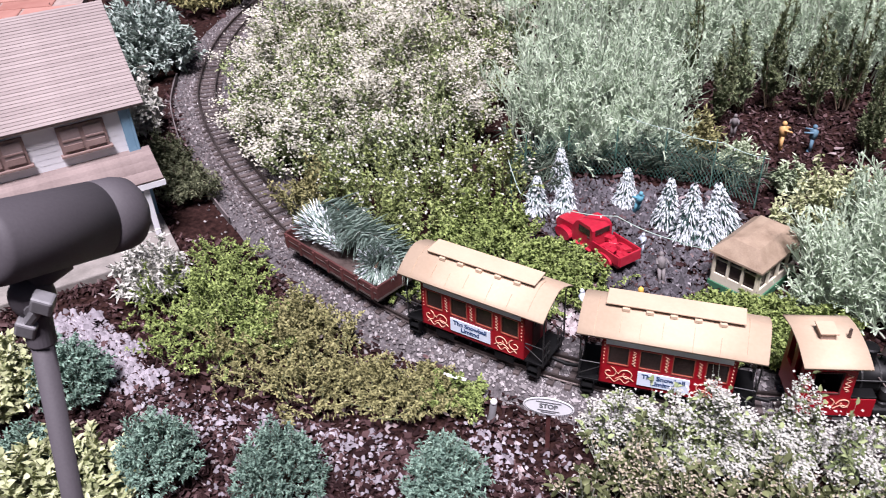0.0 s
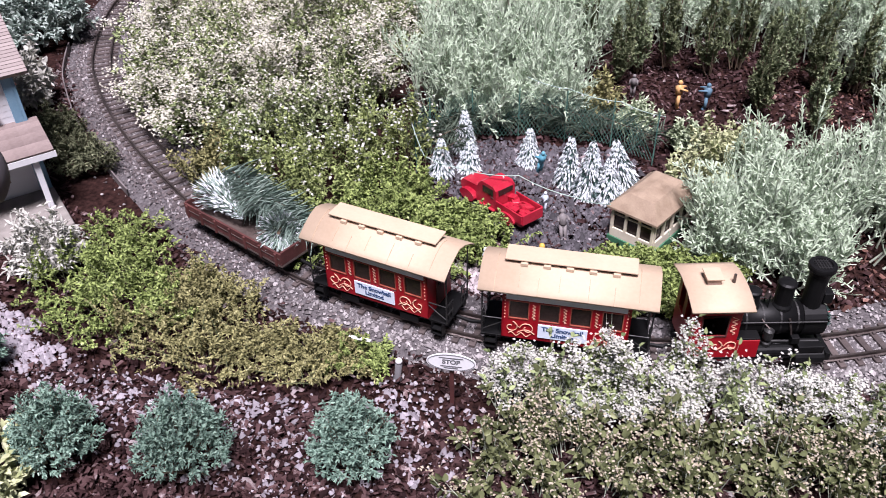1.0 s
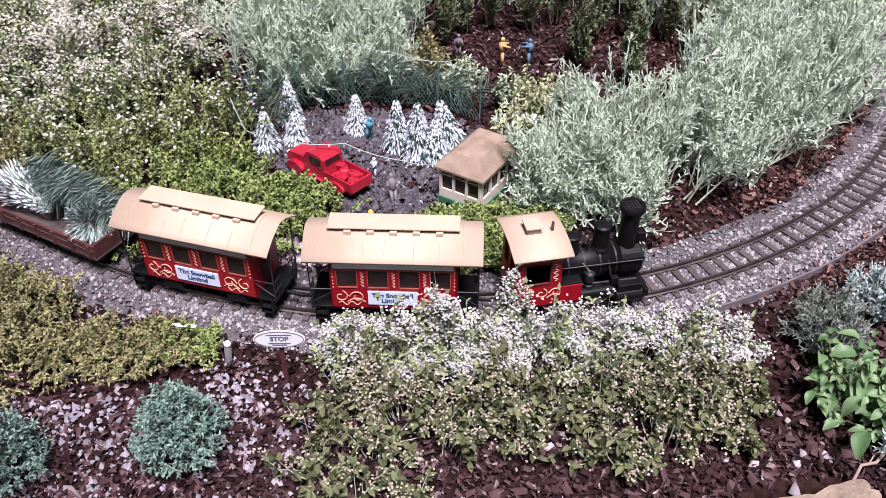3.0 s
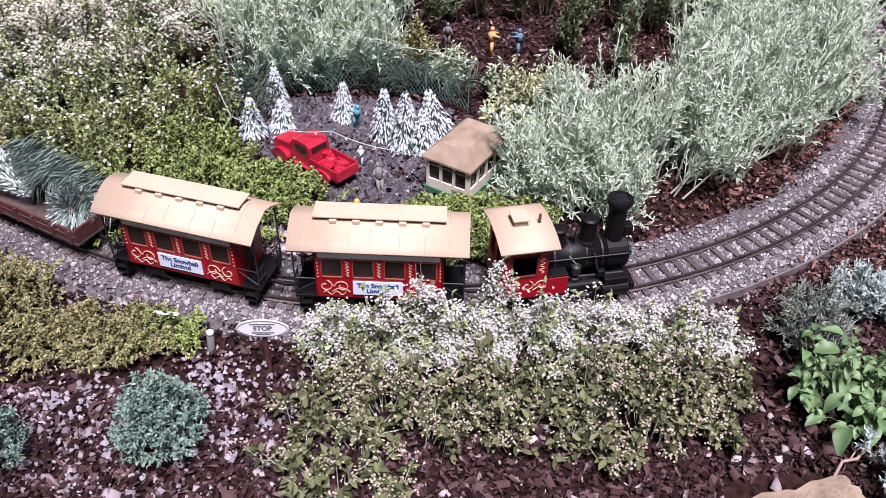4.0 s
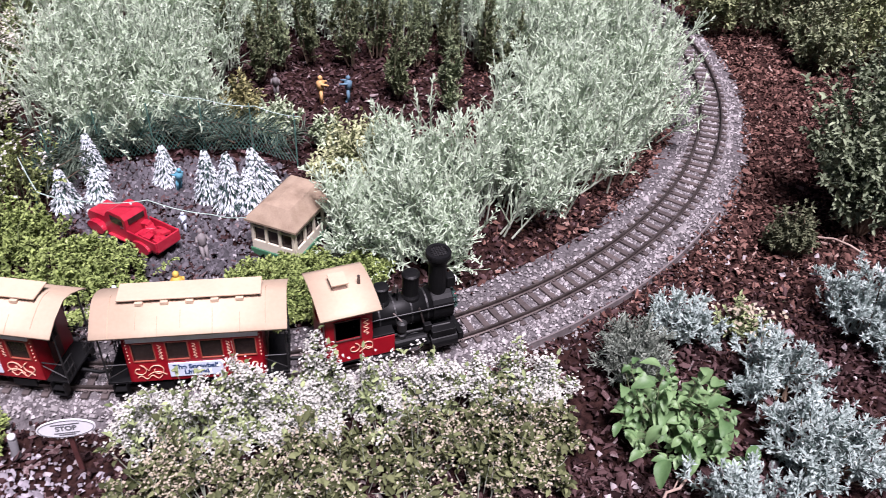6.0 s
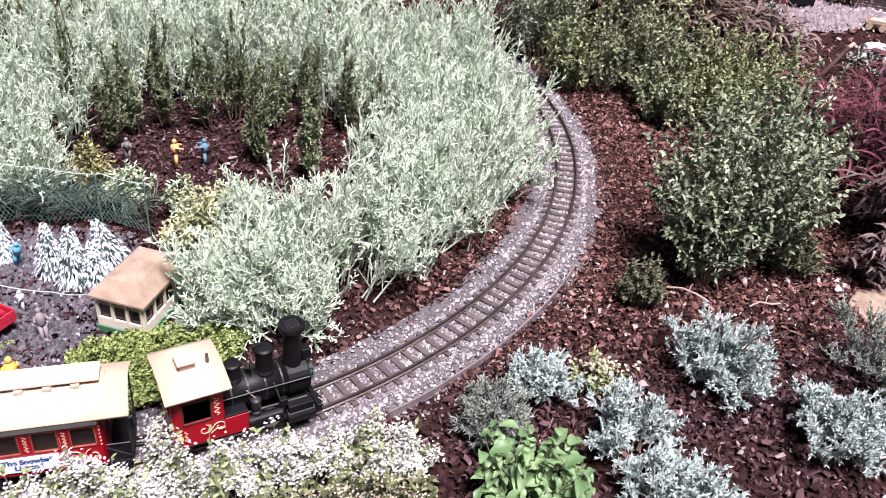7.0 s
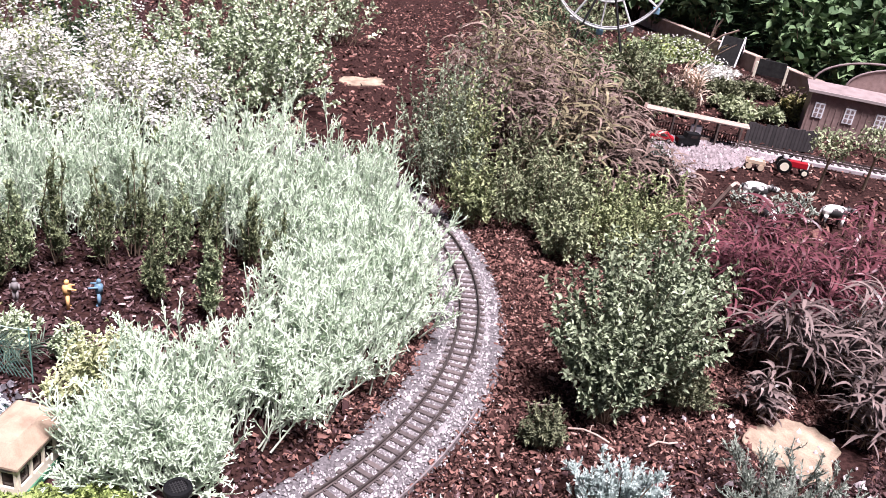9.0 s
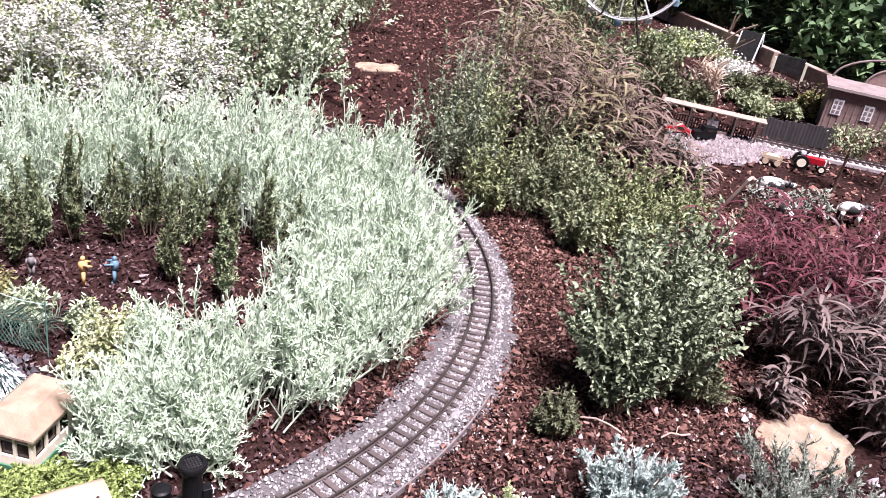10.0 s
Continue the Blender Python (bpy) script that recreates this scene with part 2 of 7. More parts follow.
L_moss = leaf_mat("dark_olive_shrub", (0.035, 0.042, 0.022), (0.21, 0.225, 0.135), (0.45, 0.46, 0.31))


# ---------------------------------------------------------------- tools for meshes
def place(ob, parent=None, m=None):
    if parent is not None:
        ob.parent = parent
    if m is not None:
        ob.matrix_basis = m
    return ob


def part(name, bm, material, parent=None, label="", smooth=False):
    """Links a bmesh as one mesh object under a thing or a part."""
    me = bpy.data.meshes.new(name)
    bm.to_mesh(me)
    bm.free()
    me.materials.append(material)
    if smooth:
        me.polygons.foreach_set("use_smooth", [True] * len(me.polygons))
    ob = place(new(name, me), parent)
    return tagged(ob, label) if label else ob


def thing(name, label, category, m, group="", kind=""):
    ob = new(name)
    ob.empty_display_size = 0.02
    ob.matrix_basis = m
    return tagged(ob, label, category, group, kind)


def box(sx, sy, sz, x=0, y=0, z=0, bevel=0.0, m=None, bm=None):
    """A box of that size whose base centre is at x, y, z."""
    own = bmesh.new()
    bmesh.ops.create_cube(own, size=1.0)
    bmesh.ops.scale(own, vec=(sx, sy, sz), verts=own.verts)
    bmesh.ops.translate(own, vec=(x, y, z + sz / 2), verts=own.verts)
    if bevel:
        bmesh.ops.bevel(own, geom=own.edges[:], offset=bevel, segments=2, profile=0.5, affect="EDGES")
    if m is not None:
        bmesh.ops.transform(own, matrix=m, verts=own.verts)
    return joined(bm, own)


def joined(bm, own):
    if bm is None:
        return own
    me = bpy.data.meshes.new("tmp")
    own.to_mesh(me)
    own.free()
    bm.from_mesh(me)
    bpy.data.meshes.remove(me)
    return bm


def rod(a, b, r1, r2=None, seg=10, bm=None, bevel=0.0):
    """A cylinder or cone from a to b."""
    a, b = Vector(a), Vector(b)
    own = bmesh.new()
    q = (b - a).to_track_quat("Z", "Y").to_matrix().to_4x4()
    bmesh.ops.create_cone(own, cap_ends=True, segments=seg, radius1=r1, radius2=r1 if r2 is None else r2, depth=(b - a).length,
                          matrix=Matrix.Translation((a + b) / 2) @ q)
    if bevel:
        rim = [e for e in own.edges if len(e.link_faces) == 2 and any(len(f.verts) > 4 for f in e.link_faces)]
        bmesh.ops.bevel(own, geom=rim, offset=bevel, segments=2, profile=0.5, affect="EDGES")
    return joined(bm, own)


def lathe(profile, seg=20, bm=None, m=None):
    """A body turned about z from (radius, height) pairs."""
    own = bmesh.new()
    rings = []
    for r, z in profile:
        rings.append([own.verts.new((r * math.cos(2 * math.pi * i / seg), r * math.sin(2 * math.pi * i / seg), z)) for i in range(seg)])
    for lo, hi in zip(rings, rings[1:]):
        for i in range(seg):
            own.faces.new((lo[i], lo[(i + 1) % seg], hi[(i + 1) % seg], hi[i]))
    own.faces.new(rings[0][::-1])
    own.faces.new(rings[-1])
    if m is not None:
        bmesh.ops.transform(own, matrix=m, verts=own.verts)
    return joined(bm, own)


def ball(r, x, y, z, sx=1, sy=1, sz=1, sub=2, bm=None):
    own = bmesh.new()
    bmesh.ops.create_icosphere(own, subdivisions=sub, radius=r)
    bmesh.ops.scale(own, vec=(sx, sy, sz), verts=own.verts)
    bmesh.ops.translate(own, vec=(x, y, z), verts=own.verts)
    return joined(bm, own)


def prism(outline, depth, bm=None, m=None):
    """An outline in x, z drawn out along y, from -depth/2 to depth/2."""
    own = bmesh.new()
    f = [own.verts.new((x, -depth / 2, z)) for x, z in outline]
    b = [own.verts.new((x, depth / 2, z)) for x, z in outline]
    own.faces.new(f)
    own.faces.new(b[::-1])
    for i in range(len(f)):
        j = (i + 1) % len(f)
        own.faces.new((f[j], f[i], b[i], b[j]))
    bmesh.ops.recalc_face_normals(own, faces=own.faces[:])
    if m is not None:
        bmesh.ops.transform(own, matrix=m, verts=own.verts)
    return joined(bm, own)


def arrays(name, V, F, material, parent=None, label="", smooth=False):
    """A mesh object from numpy vertices and faces of one size."""
    V, F = np.asarray(V, dtype=np.float32), np.asarray(F, dtype=np.int32)
    me = bpy.data.meshes.new(name)
    k = F.shape[1]
    me.vertices.add(len(V))
    me.vertices.foreach_set("co", V.ravel())
    me.loops.add(F.size)
    me.loops.foreach_set("vertex_index", F.ravel())
    me.polygons.add(len(F))
    me.polygons.foreach_set("loop_start", np.arange(0, F.size, k, dtype=np.int32))
    me.polygons.foreach_set("loop_total", np.full(len(F), k, dtype=np.int32))
    me.update(calc_edges=True)
    me.materials.append(material)
    if smooth:
        me.polygons.foreach_set("use_smooth", np.ones(len(F), dtype=bool))
    ob = place(new(name, me), parent)
    return tagged(ob, label) if label else ob


def unit(a):
    return a / np.maximum(np.linalg.norm(a, axis=-1, keepdims=True), 1e-9)


def leaf_arrays(P, D, L, W, rng, droop=0.25, fold=0.25, oval=False):
    """Folded pointed, oval or blunt strip leaves from P along D; L, W: lengths and widths."""
    n = len(P)
    D = unit(D)
    up = np.tile([0.0, 0.0, 1.0], (n, 1)) + rng.normal(0, 0.35, (n, 3))
    S = unit(np.cross(D, up))
    U = np.cross(S, D)
    L, W = np.broadcast_to(L, n)[:, None], np.broadcast_to(W, n)[:, None]
    if oval == "strip":
        end, low = P + D * L - U * L * droop, S * W * 0.36
        V = np.stack([P - low, P + low, end + S * W * 0.44, end - S * W * 0.44], 1).reshape(-1, 3)
        return V, np.arange(n)[:, None] * 4 + [0, 1, 2, 3]
    if not oval:
        mid = P + D * L * 0.45 + U * W * fold
        V = np.stack([P, mid + S * W / 2, P + D * L - U * L * droop, mid - S * W / 2], 1).reshape(-1, 3)
        i = np.arange(n)[:, None] * 4
        return V, np.concatenate([i + [0, 1, 2], i + [0, 2, 3]], 0)
    lo, hi = P + D * L * 0.28 + U * W * fold, P + D * L * 0.68 + U * (W * fold - L * droop * 0.4)
    V = np.stack([P, lo + S * W * 0.46, hi + S * W * 0.42, P + D * L - U * L * droop, hi - S * W * 0.42, lo - S * W * 0.46], 1).reshape(-1, 3)
    i = np.arange(n)[:, None] * 6
    return V, np.concatenate([i + [0, 1, 2], i + [0, 2, 3], i + [0, 3, 4], i + [0, 4, 5]], 0)


def strap_arrays(P, D, L, W, rng, droop=0.8, k=5):
    """Long arching leaves of k joints."""
    n = len(P)
    D = unit(D)
    S = unit(np.cross(D, np.tile([0.0, 0.0, 1.0], (n, 1)) + rng.normal(0, 0.2, (n, 3))))
    L, W = np.broadcast_to(L, n)[:, None], np.broadcast_to(W, n)[:, None]
    rows = []
    for j in range(k + 1):
        f = j / k
        c = P + D * L * f + np.array([0, 0, -1.0]) * (L * droop * f * f * 0.6) + S * np.sin(f * 5) * W * 0.3
        w = W * math.sin(math.pi * (0.08 + 0.92 * f) ** 0.75) ** 0.8 / 2 + 0.0002
        rows += [c + S * w, c - S * w]
    V = np.stack(rows, 1)
    i = np.arange(n)[:, None] * (2 * (k + 1))
    F = np.concatenate([i + [2 * j, 2 * j + 1, 2 * j + 3, 2 * j + 2] for j in range(k)], 0)
    return V.reshape(-1, 3), F


def stem_arrays(K, r):
    """Tapered three-sided stems along K (n, k, 3)."""
    n, k, _ = K.shape
    T = unit(K[:, -1] - K[:, 0])
    A = unit(np.cross(T, np.tile([0.3, 0.9, 0.1], (n, 1))))
    B = np.cross(T, A)
    r = np.broadcast_to(r, n)
    rows = []
    for j in range(k):
        w = (r * (1 - 0.75 * j / (k - 1)))[:, None]
        for a in (0, 2.094, 4.189):
            rows.append(K[:, j] + (A * math.cos(a) + B * math.sin(a)) * w)
    V = np.stack(rows, 1).reshape(-1, 3)
    i = np.arange(n)[:, None] * (3 * k)
    F = np.concatenate([i + [3 * j + a, 3 * j + (a + 1) % 3, 3 * j + 3 + (a + 1) % 3, 3 * j + 3 + a] for j in range(k - 1) for a in range(3)], 0)
    return V, F


def sprays(rng, n, rx, ry, h, k=3, lean=0.7, low=0.45, base=0.5, uneven=0.3):
    """Stems of a bush: from its foot to points on a lumpy, uneven dome."""
    a, q = rng.uniform(0, 2 * math.pi, n), np.sqrt(rng.uniform(0, 1, n))
    foot = np.stack([np.cos(a) * q * rx * base, np.sin(a) * q * ry * base, np.zeros(n)], 1)
    b = a + rng.normal(0, 0.5, n)
    p1, p2, p3 = rng.uniform(0, 6.28, 3)
    lump = 1 + uneven * (0.5 * np.sin(3 * b + p1) + 0.5 * np.sin(5 * b + p2) * q + 0.6 * np.cos(q * 5 + p3 + 2 * b))
    out = 1 + uneven * (0.45 * np.sin(4 * b + p3) + 0.3 * np.sin(9 * b + p1)) + rng.normal(0, 0.25 * uneven, n)
    top = h * (1 - (1 - low) * q ** 2) * rng.uniform(0.6, 1.12, n) * lump
    tip = np.stack([np.cos(b) * q * rx * out, np.sin(b) * q * ry * out, np.maximum(top, 0.25 * h)], 1)
    f = np.linspace(0, 1, k)[None, :, None]
    K = foot[:, None] * (1 - f) + tip[:, None] * f
    K[:, :, 2] = tip[:, None, 2] * np.linspace(0, 1, k)[None, :] ** lean
    K[:, 1:-1] += rng.normal(0, 0.012, (n, k - 2, 3)) * min(1.0, h / 0.15)
    return K


def along(K, rng, per, lo=0.25, hi=1.0):
    """per places on each stem, with the stem's direction there."""
    n, k, _ = K.shape
    f = np.sort(rng.uniform(lo, hi, (n, per)), 1) * (k - 1.001)
    i = f.astype(int)
    w = (f - i)[..., None]
    r = np.arange(n)[:, None]
    P = K[r, i] * (1 - w) + K[r, i + 1] * w
    T = unit(K[r, i + 1] - K[r, i])
    return P.reshape(-1, 3), T.reshape(-1, 3), (f / (k - 1)).ravel()


def out_dirs(T, rng, spread):
    return unit(T + rng.normal(0, spread, T.shape))


def bush(name, label, x, y, rx, ry, h, leaf, stem, seed, stems=120, per=30, L=0.014, W=0.004, spread=0.8, flower=None,
         flowers=0, fsize=0.006, low=0.45, group="", category="shrub", droop=0.2, lo=0.25, z=0.0, r=0.0011, base=0.5, lean=0.7, turn=0.0, top=0.9, uneven=0.3, share=0.7, oval=False, clump=1.5):
    rng = np.random.default_rng(seed)
    t = thing(name, label, category, pose(x, y, z, 0, 0, turn), group)
    K = sprays(rng, stems, rx, ry, h, low=low, base=base, lean=lean, uneven=uneven)
    V, F = stem_arrays(K[::3] if stems > 100 else K, r)
    tagged(arrays("branchwork", V, F, stem, t), kind="stuff")
    P, T, f = along(K, rng, per, lo)
    n = len(P)
    V, F = leaf_arrays(P, out_dirs(T, rng, spread), L * rng.uniform(0.6, 1.25, n), W * rng.uniform(0.7, 1.3, n), rng, droop, oval=oval)
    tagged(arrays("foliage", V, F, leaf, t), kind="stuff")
    if flowers:
        patch = np.array([noise.noise((p[0] * 17 + seed, p[1] * 17, p[2] * 17)) for p in K[:, -1]]) + rng.normal(0, 0.07, stems)
        C, T, f = along(K[patch >= np.quantile(patch, 1 - share)], rng, 2, top, 1.0)
        C = C + rng.normal(0, fsize, C.shape)
        P = np.repeat(C, np.maximum(1, rng.poisson(flowers, len(C)) * rng.choice([0.3, 1.0, 1.7], len(C))).astype(int), 0)
        P = P + rng.normal(0, clump * fsize, P.shape) * [1, 1, 0.6]
        a = rng.uniform(0, 2 * math.pi, len(P))
        D = np.stack([np.cos(a), np.sin(a), rng.uniform(-0.4, 0.9, len(P))], 1)
        V, F = leaf_arrays(P, D, fsize * rng.uniform(0.9, 1.6, len(P)), fsize * 1.05, rng, 0.1, 0.2)
        tagged(arrays("blossom", V, F, flower, t), kind="stuff")
    return t


def sprig_bush(name, label, x, y, rx, ry, h, leaf, stem, seed, stems, twigs, per, L, W, group="", reach=1.0, low=0.62, spread=0.55, base=0.65, blunt=False):
    """An upright shrub of pale stems, each with side sprigs set with short narrow leaves."""
    rng = np.random.default_rng(seed)
    t = thing(name, label, "shrub", pose(x, y, 0), group)
    K = sprays(rng, stems, rx, ry, h, low=low, base=base, lean=0.9, uneven=0.38)
    V, F = stem_arrays(K, 0.0024)
    tagged(arrays("branchwork", V, F, stem, t), kind="stuff")
    P, T, f = along(K, rng, twigs, 0.1, 0.97)
    D = unit(T * 0.8 + rng.normal(0, 0.5, T.shape) + [0, 0, 0.35])
    n = len(P)
    E = D * (reach * rng.uniform(0.028, 0.06, n) * (1.1 - 0.45 * f))[:, None]
    Q = np.stack([P, P + E + [0, 0, 0.004]], 1)
    V, F = stem_arrays(Q, 0.0019)
    tagged(arrays("twigwork", V, F, leaf, t), kind="stuff")
    A, TA, _ = along(Q, rng, per, 0.2, 1.0)
    B, TB, _ = along(K, rng, 10, 0.5, 1.0)
    P, T = np.concatenate([A, B]), np.concatenate([TA, TB])
    n = len(P)
    V, F = leaf_arrays(P, out_dirs(T, rng, spread), L * rng.uniform(0.7, 1.3, n), W * rng.uniform(0.8, 1.3, n), rng, -0.1, 0.1, "strip" if blunt else False)
    tagged(arrays("foliage", V, F, leaf, t), kind="stuff")


def curve_tube(name, pts, r, material, parent=None, cyclic=False, label=""):
    cu = bpy.data.curves.new(name, "CURVE")
    cu.dimensions, cu.bevel_depth, cu.bevel_resolution, cu.resolution_u = "3D", r, 2, 6
    sp = cu.splines.new("POLY")
    sp.points.add(len(pts) - 1)
    for p, q in zip(sp.points, pts):
        p.co = (*q, 1)
    sp.use_cyclic_u = cyclic
    tmp = bpy.data.objects.new("tmp", cu)
    me = bpy.data.meshes.new_from_object(tmp)
    me.name = name
    bpy.data.objects.remove(tmp)
    me.materials.clear()
    me.materials.append(material)
    me.polygons.foreach_set("use_smooth", [True] * len(me.polygons))
    ob = place(new(name, me), parent)
    return tagged(ob, label) if label else ob


def lettering(text, size, material, parent, m, name="lettering"):
    cu = bpy.data.curves.new(name, "FONT")
    cu.body, cu.size, cu.align_x, cu.align_y, cu.extrude = text, size, "CENTER", "CENTER", 0.0002
    cu.offset = 0.0004
    tmp = bpy.data.objects.new("tmp", cu)
    me = bpy.data.meshes.new_from_object(tmp)
    me.name = name
    bpy.data.objects.remove(tmp)
    me.materials.clear()
    me.materials.append(material)
    return place(new(name, me), parent, m)


# ---------------------------------------------------------------- the line of the track
CX, CY, R = -0.060, 2.188, 1.183


def track_line():
    pts = [(CX + R * math.cos(radians(a)), CY + R * math.sin(radians(a))) for a in range(62, -126, -4)]
    pts += [(-0.90, 1.345), (-1.055, 1.475), (-1.185, 1.602), (-1.285, 1.716), (-1.37, 1.832), (-1.475, 2.04), (-1.55, 2.25), (-1.60, 2.5),
            (-1.62, 2.9), (-1.6, 3.2)]
    pts = [Vector((x, y, 0)) for x, y in pts][::-1]
    out = []
    for i in range(len(pts) - 1):
        p0, p1, p2, p3 = pts[max(i - 1, 0)], pts[i], pts[i + 1], pts[min(i + 2, len(pts) - 1)]
        for j in range(8):
            t = j / 8
            out.append(0.5 * ((2 * p1) + (p2 - p0) * t + (2 * p0 - 5 * p1 + 4 * p2 - p3) * t * t + (3 * p1 - p0 - 3 * p2 + p3) * t ** 3))
    return out


LINE = track_line()
CUM = [0.0]
for a, b in zip(LINE, LINE[1:]):
    CUM.append(CUM[-1] + (b - a).length)
S0 = CUM[min(range(len(LINE)), key=lambda i: (LINE[i] - Vector((CX, CY - R, 0))).length)]
CUMA, LX, LY = np.array(CUM), np.array([p.x for p in LINE]), np.array([p.y for p in LINE])


def on_track(s, side=0.0, z=0.0):
    """The place at s metres past the loop's foot, side metres to the inside."""
    u = s + S0
    x, y = np.interp(u, CUMA, LX), np.interp(u, CUMA, LY)
    dx = np.interp(u + 0.01, CUMA, LX) - np.interp(u - 0.01, CUMA, LX)
    dy = np.interp(u + 0.01, CUMA, LY) - np.interp(u - 0.01, CUMA, LY)
    n = math.hypot(dx, dy)
    return Vector((x - dy / n * side, y + dx / n * side, z)), math.degrees(math.atan2(dy, dx))


def track_pose(s):
    p, a = on_track(s)
    return pose(p.x, p.y, 0, 0, 0, a)


def track_distance(X, Y):
    d = np.full(X.shape, 9.0)
    for i in range(0, len(LX), 2):
        d = np.minimum(d, np.hypot(X - LX[i], Y - LY[i]))
    return d


# ---------------------------------------------------------------- ground
def lay(x, y):
    """Height of the ground: nearly level, with soft humps away from the track."""
    return 0.006 * noise.noise((x * 2.3, y * 2.3, 3.0)) + 0.004 * noise.noise((x * 7, y * 7, 8.0))


def ground():
    bm = bmesh.new()
    xs = [-60, -25, -10, -6] + [-4 + 0.08 * i for i in range(113)] + [8, 12, 25, 60]
    ys = [-60, -25, -8, -3, -1] + [0.0 + 0.08 * i for i in range(76)] + [8, 12, 25, 60]
    grid = [[bm.verts.new((x, y, lay(x, y) - 0.012 if -4 < x < 5 and -1 < y < 6 else -0.012)) for x in xs] for y in ys]
    for j in range(len(ys) - 1):
        for i in range(len(xs) - 1):
            bm.faces.new((grid[j][i], grid[j][i + 1], grid[j + 1][i + 1], grid[j + 1][i]))
    ob = part("ground", bm, M_soil, smooth=True)
    return tagged(ob, "dark reddish-brown bark soil of the garden bed", "ground", kind="structure")


ground()


def chip_arrays(X, Y, Z, L, W, H, rng, tilt=0.35):
    """Splinters of bark: six-cornered wedges lying at random."""
    n = len(X)
    a = rng.uniform(0, 2 * math.pi, n)
    D = np.stack([np.cos(a), np.sin(a), rng.normal(0, tilt, n)], 1)
    D = unit(D)
    S = unit(np.cross(D, np.tile([0.0, 0, 1], (n, 1)) + rng.normal(0, tilt, (n, 3))))
    U = np.cross(S, D)
    C = np.stack([X, Y, Z], 1)
    L, W, H = L[:, None] / 2, W[:, None] / 2, H[:, None] / 2
    j = lambda: rng.uniform(0.25, 1.25, (n, 1))
    V = np.stack([C - D * L * j() - S * W * j() - U * H, C + D * L * j() - S * W * j() - U * H, C + D * L * j() + S * W * j() - U * H,
                  C - D * L * j() + S * W * j() - U * H, C - D * L * j() + S * W * 0.3 + U * H, C + D * L * j() - S * W * 0.2 + U * H], 1)
    i = np.arange(n)[:, None] * 6
    F = np.concatenate([i + f for f in ([0, 1, 5], [0, 5, 4], [2, 3, 4], [2, 4, 5])], 0)
    return V.reshape(-1, 3), F


def stone_arrays(X, Y, Z, size, rng):
    """Crushed stones: jittered octahedra."""
    n = len(X)
    dirs = np.array([[1, 0, 0], [0, 1, 0], [-1, 0, 0], [0, -1, 0], [0.3, 0.2, 1], [-0.3, -0.2, 0.9]])
    a = rng.uniform(0, 2 * math.pi, n)
    c, s = np.cos(a), np.sin(a)
    Rm = np.zeros((n, 3, 3))
    Rm[:, 0, 0], Rm[:, 0, 1], Rm[:, 1, 0], Rm[:, 1, 1], Rm[:, 2, 2] = c, -s, s, c, 1
    V = dirs[None] * rng.uniform(0.55, 1.15, (n, 6, 1)) * size[:, None, None] + rng.normal(0, 0.16, (n, 6, 3)) * size[:, None, None]
    V[:, :, 2] *= 0.75
    V[:, :4, 2] -= 0.4 * size[:, None]
    V = np.einsum("nij,nkj->nki", Rm, V) + np.stack([X, Y, Z], 1)[:, None]
    i = np.arange(n)[:, None] * 6
    F = np.concatenate([i + f for f in ([0, 1, 4], [1, 5, 4], [1, 2, 5], [2, 3, 5], [3, 4, 5], [3, 0, 4])], 0)
    return V.reshape(-1, 3), F


def lay_of(X, Y):
    return np.array([lay(x, y) for x, y in zip(X, Y)]) - 0.012


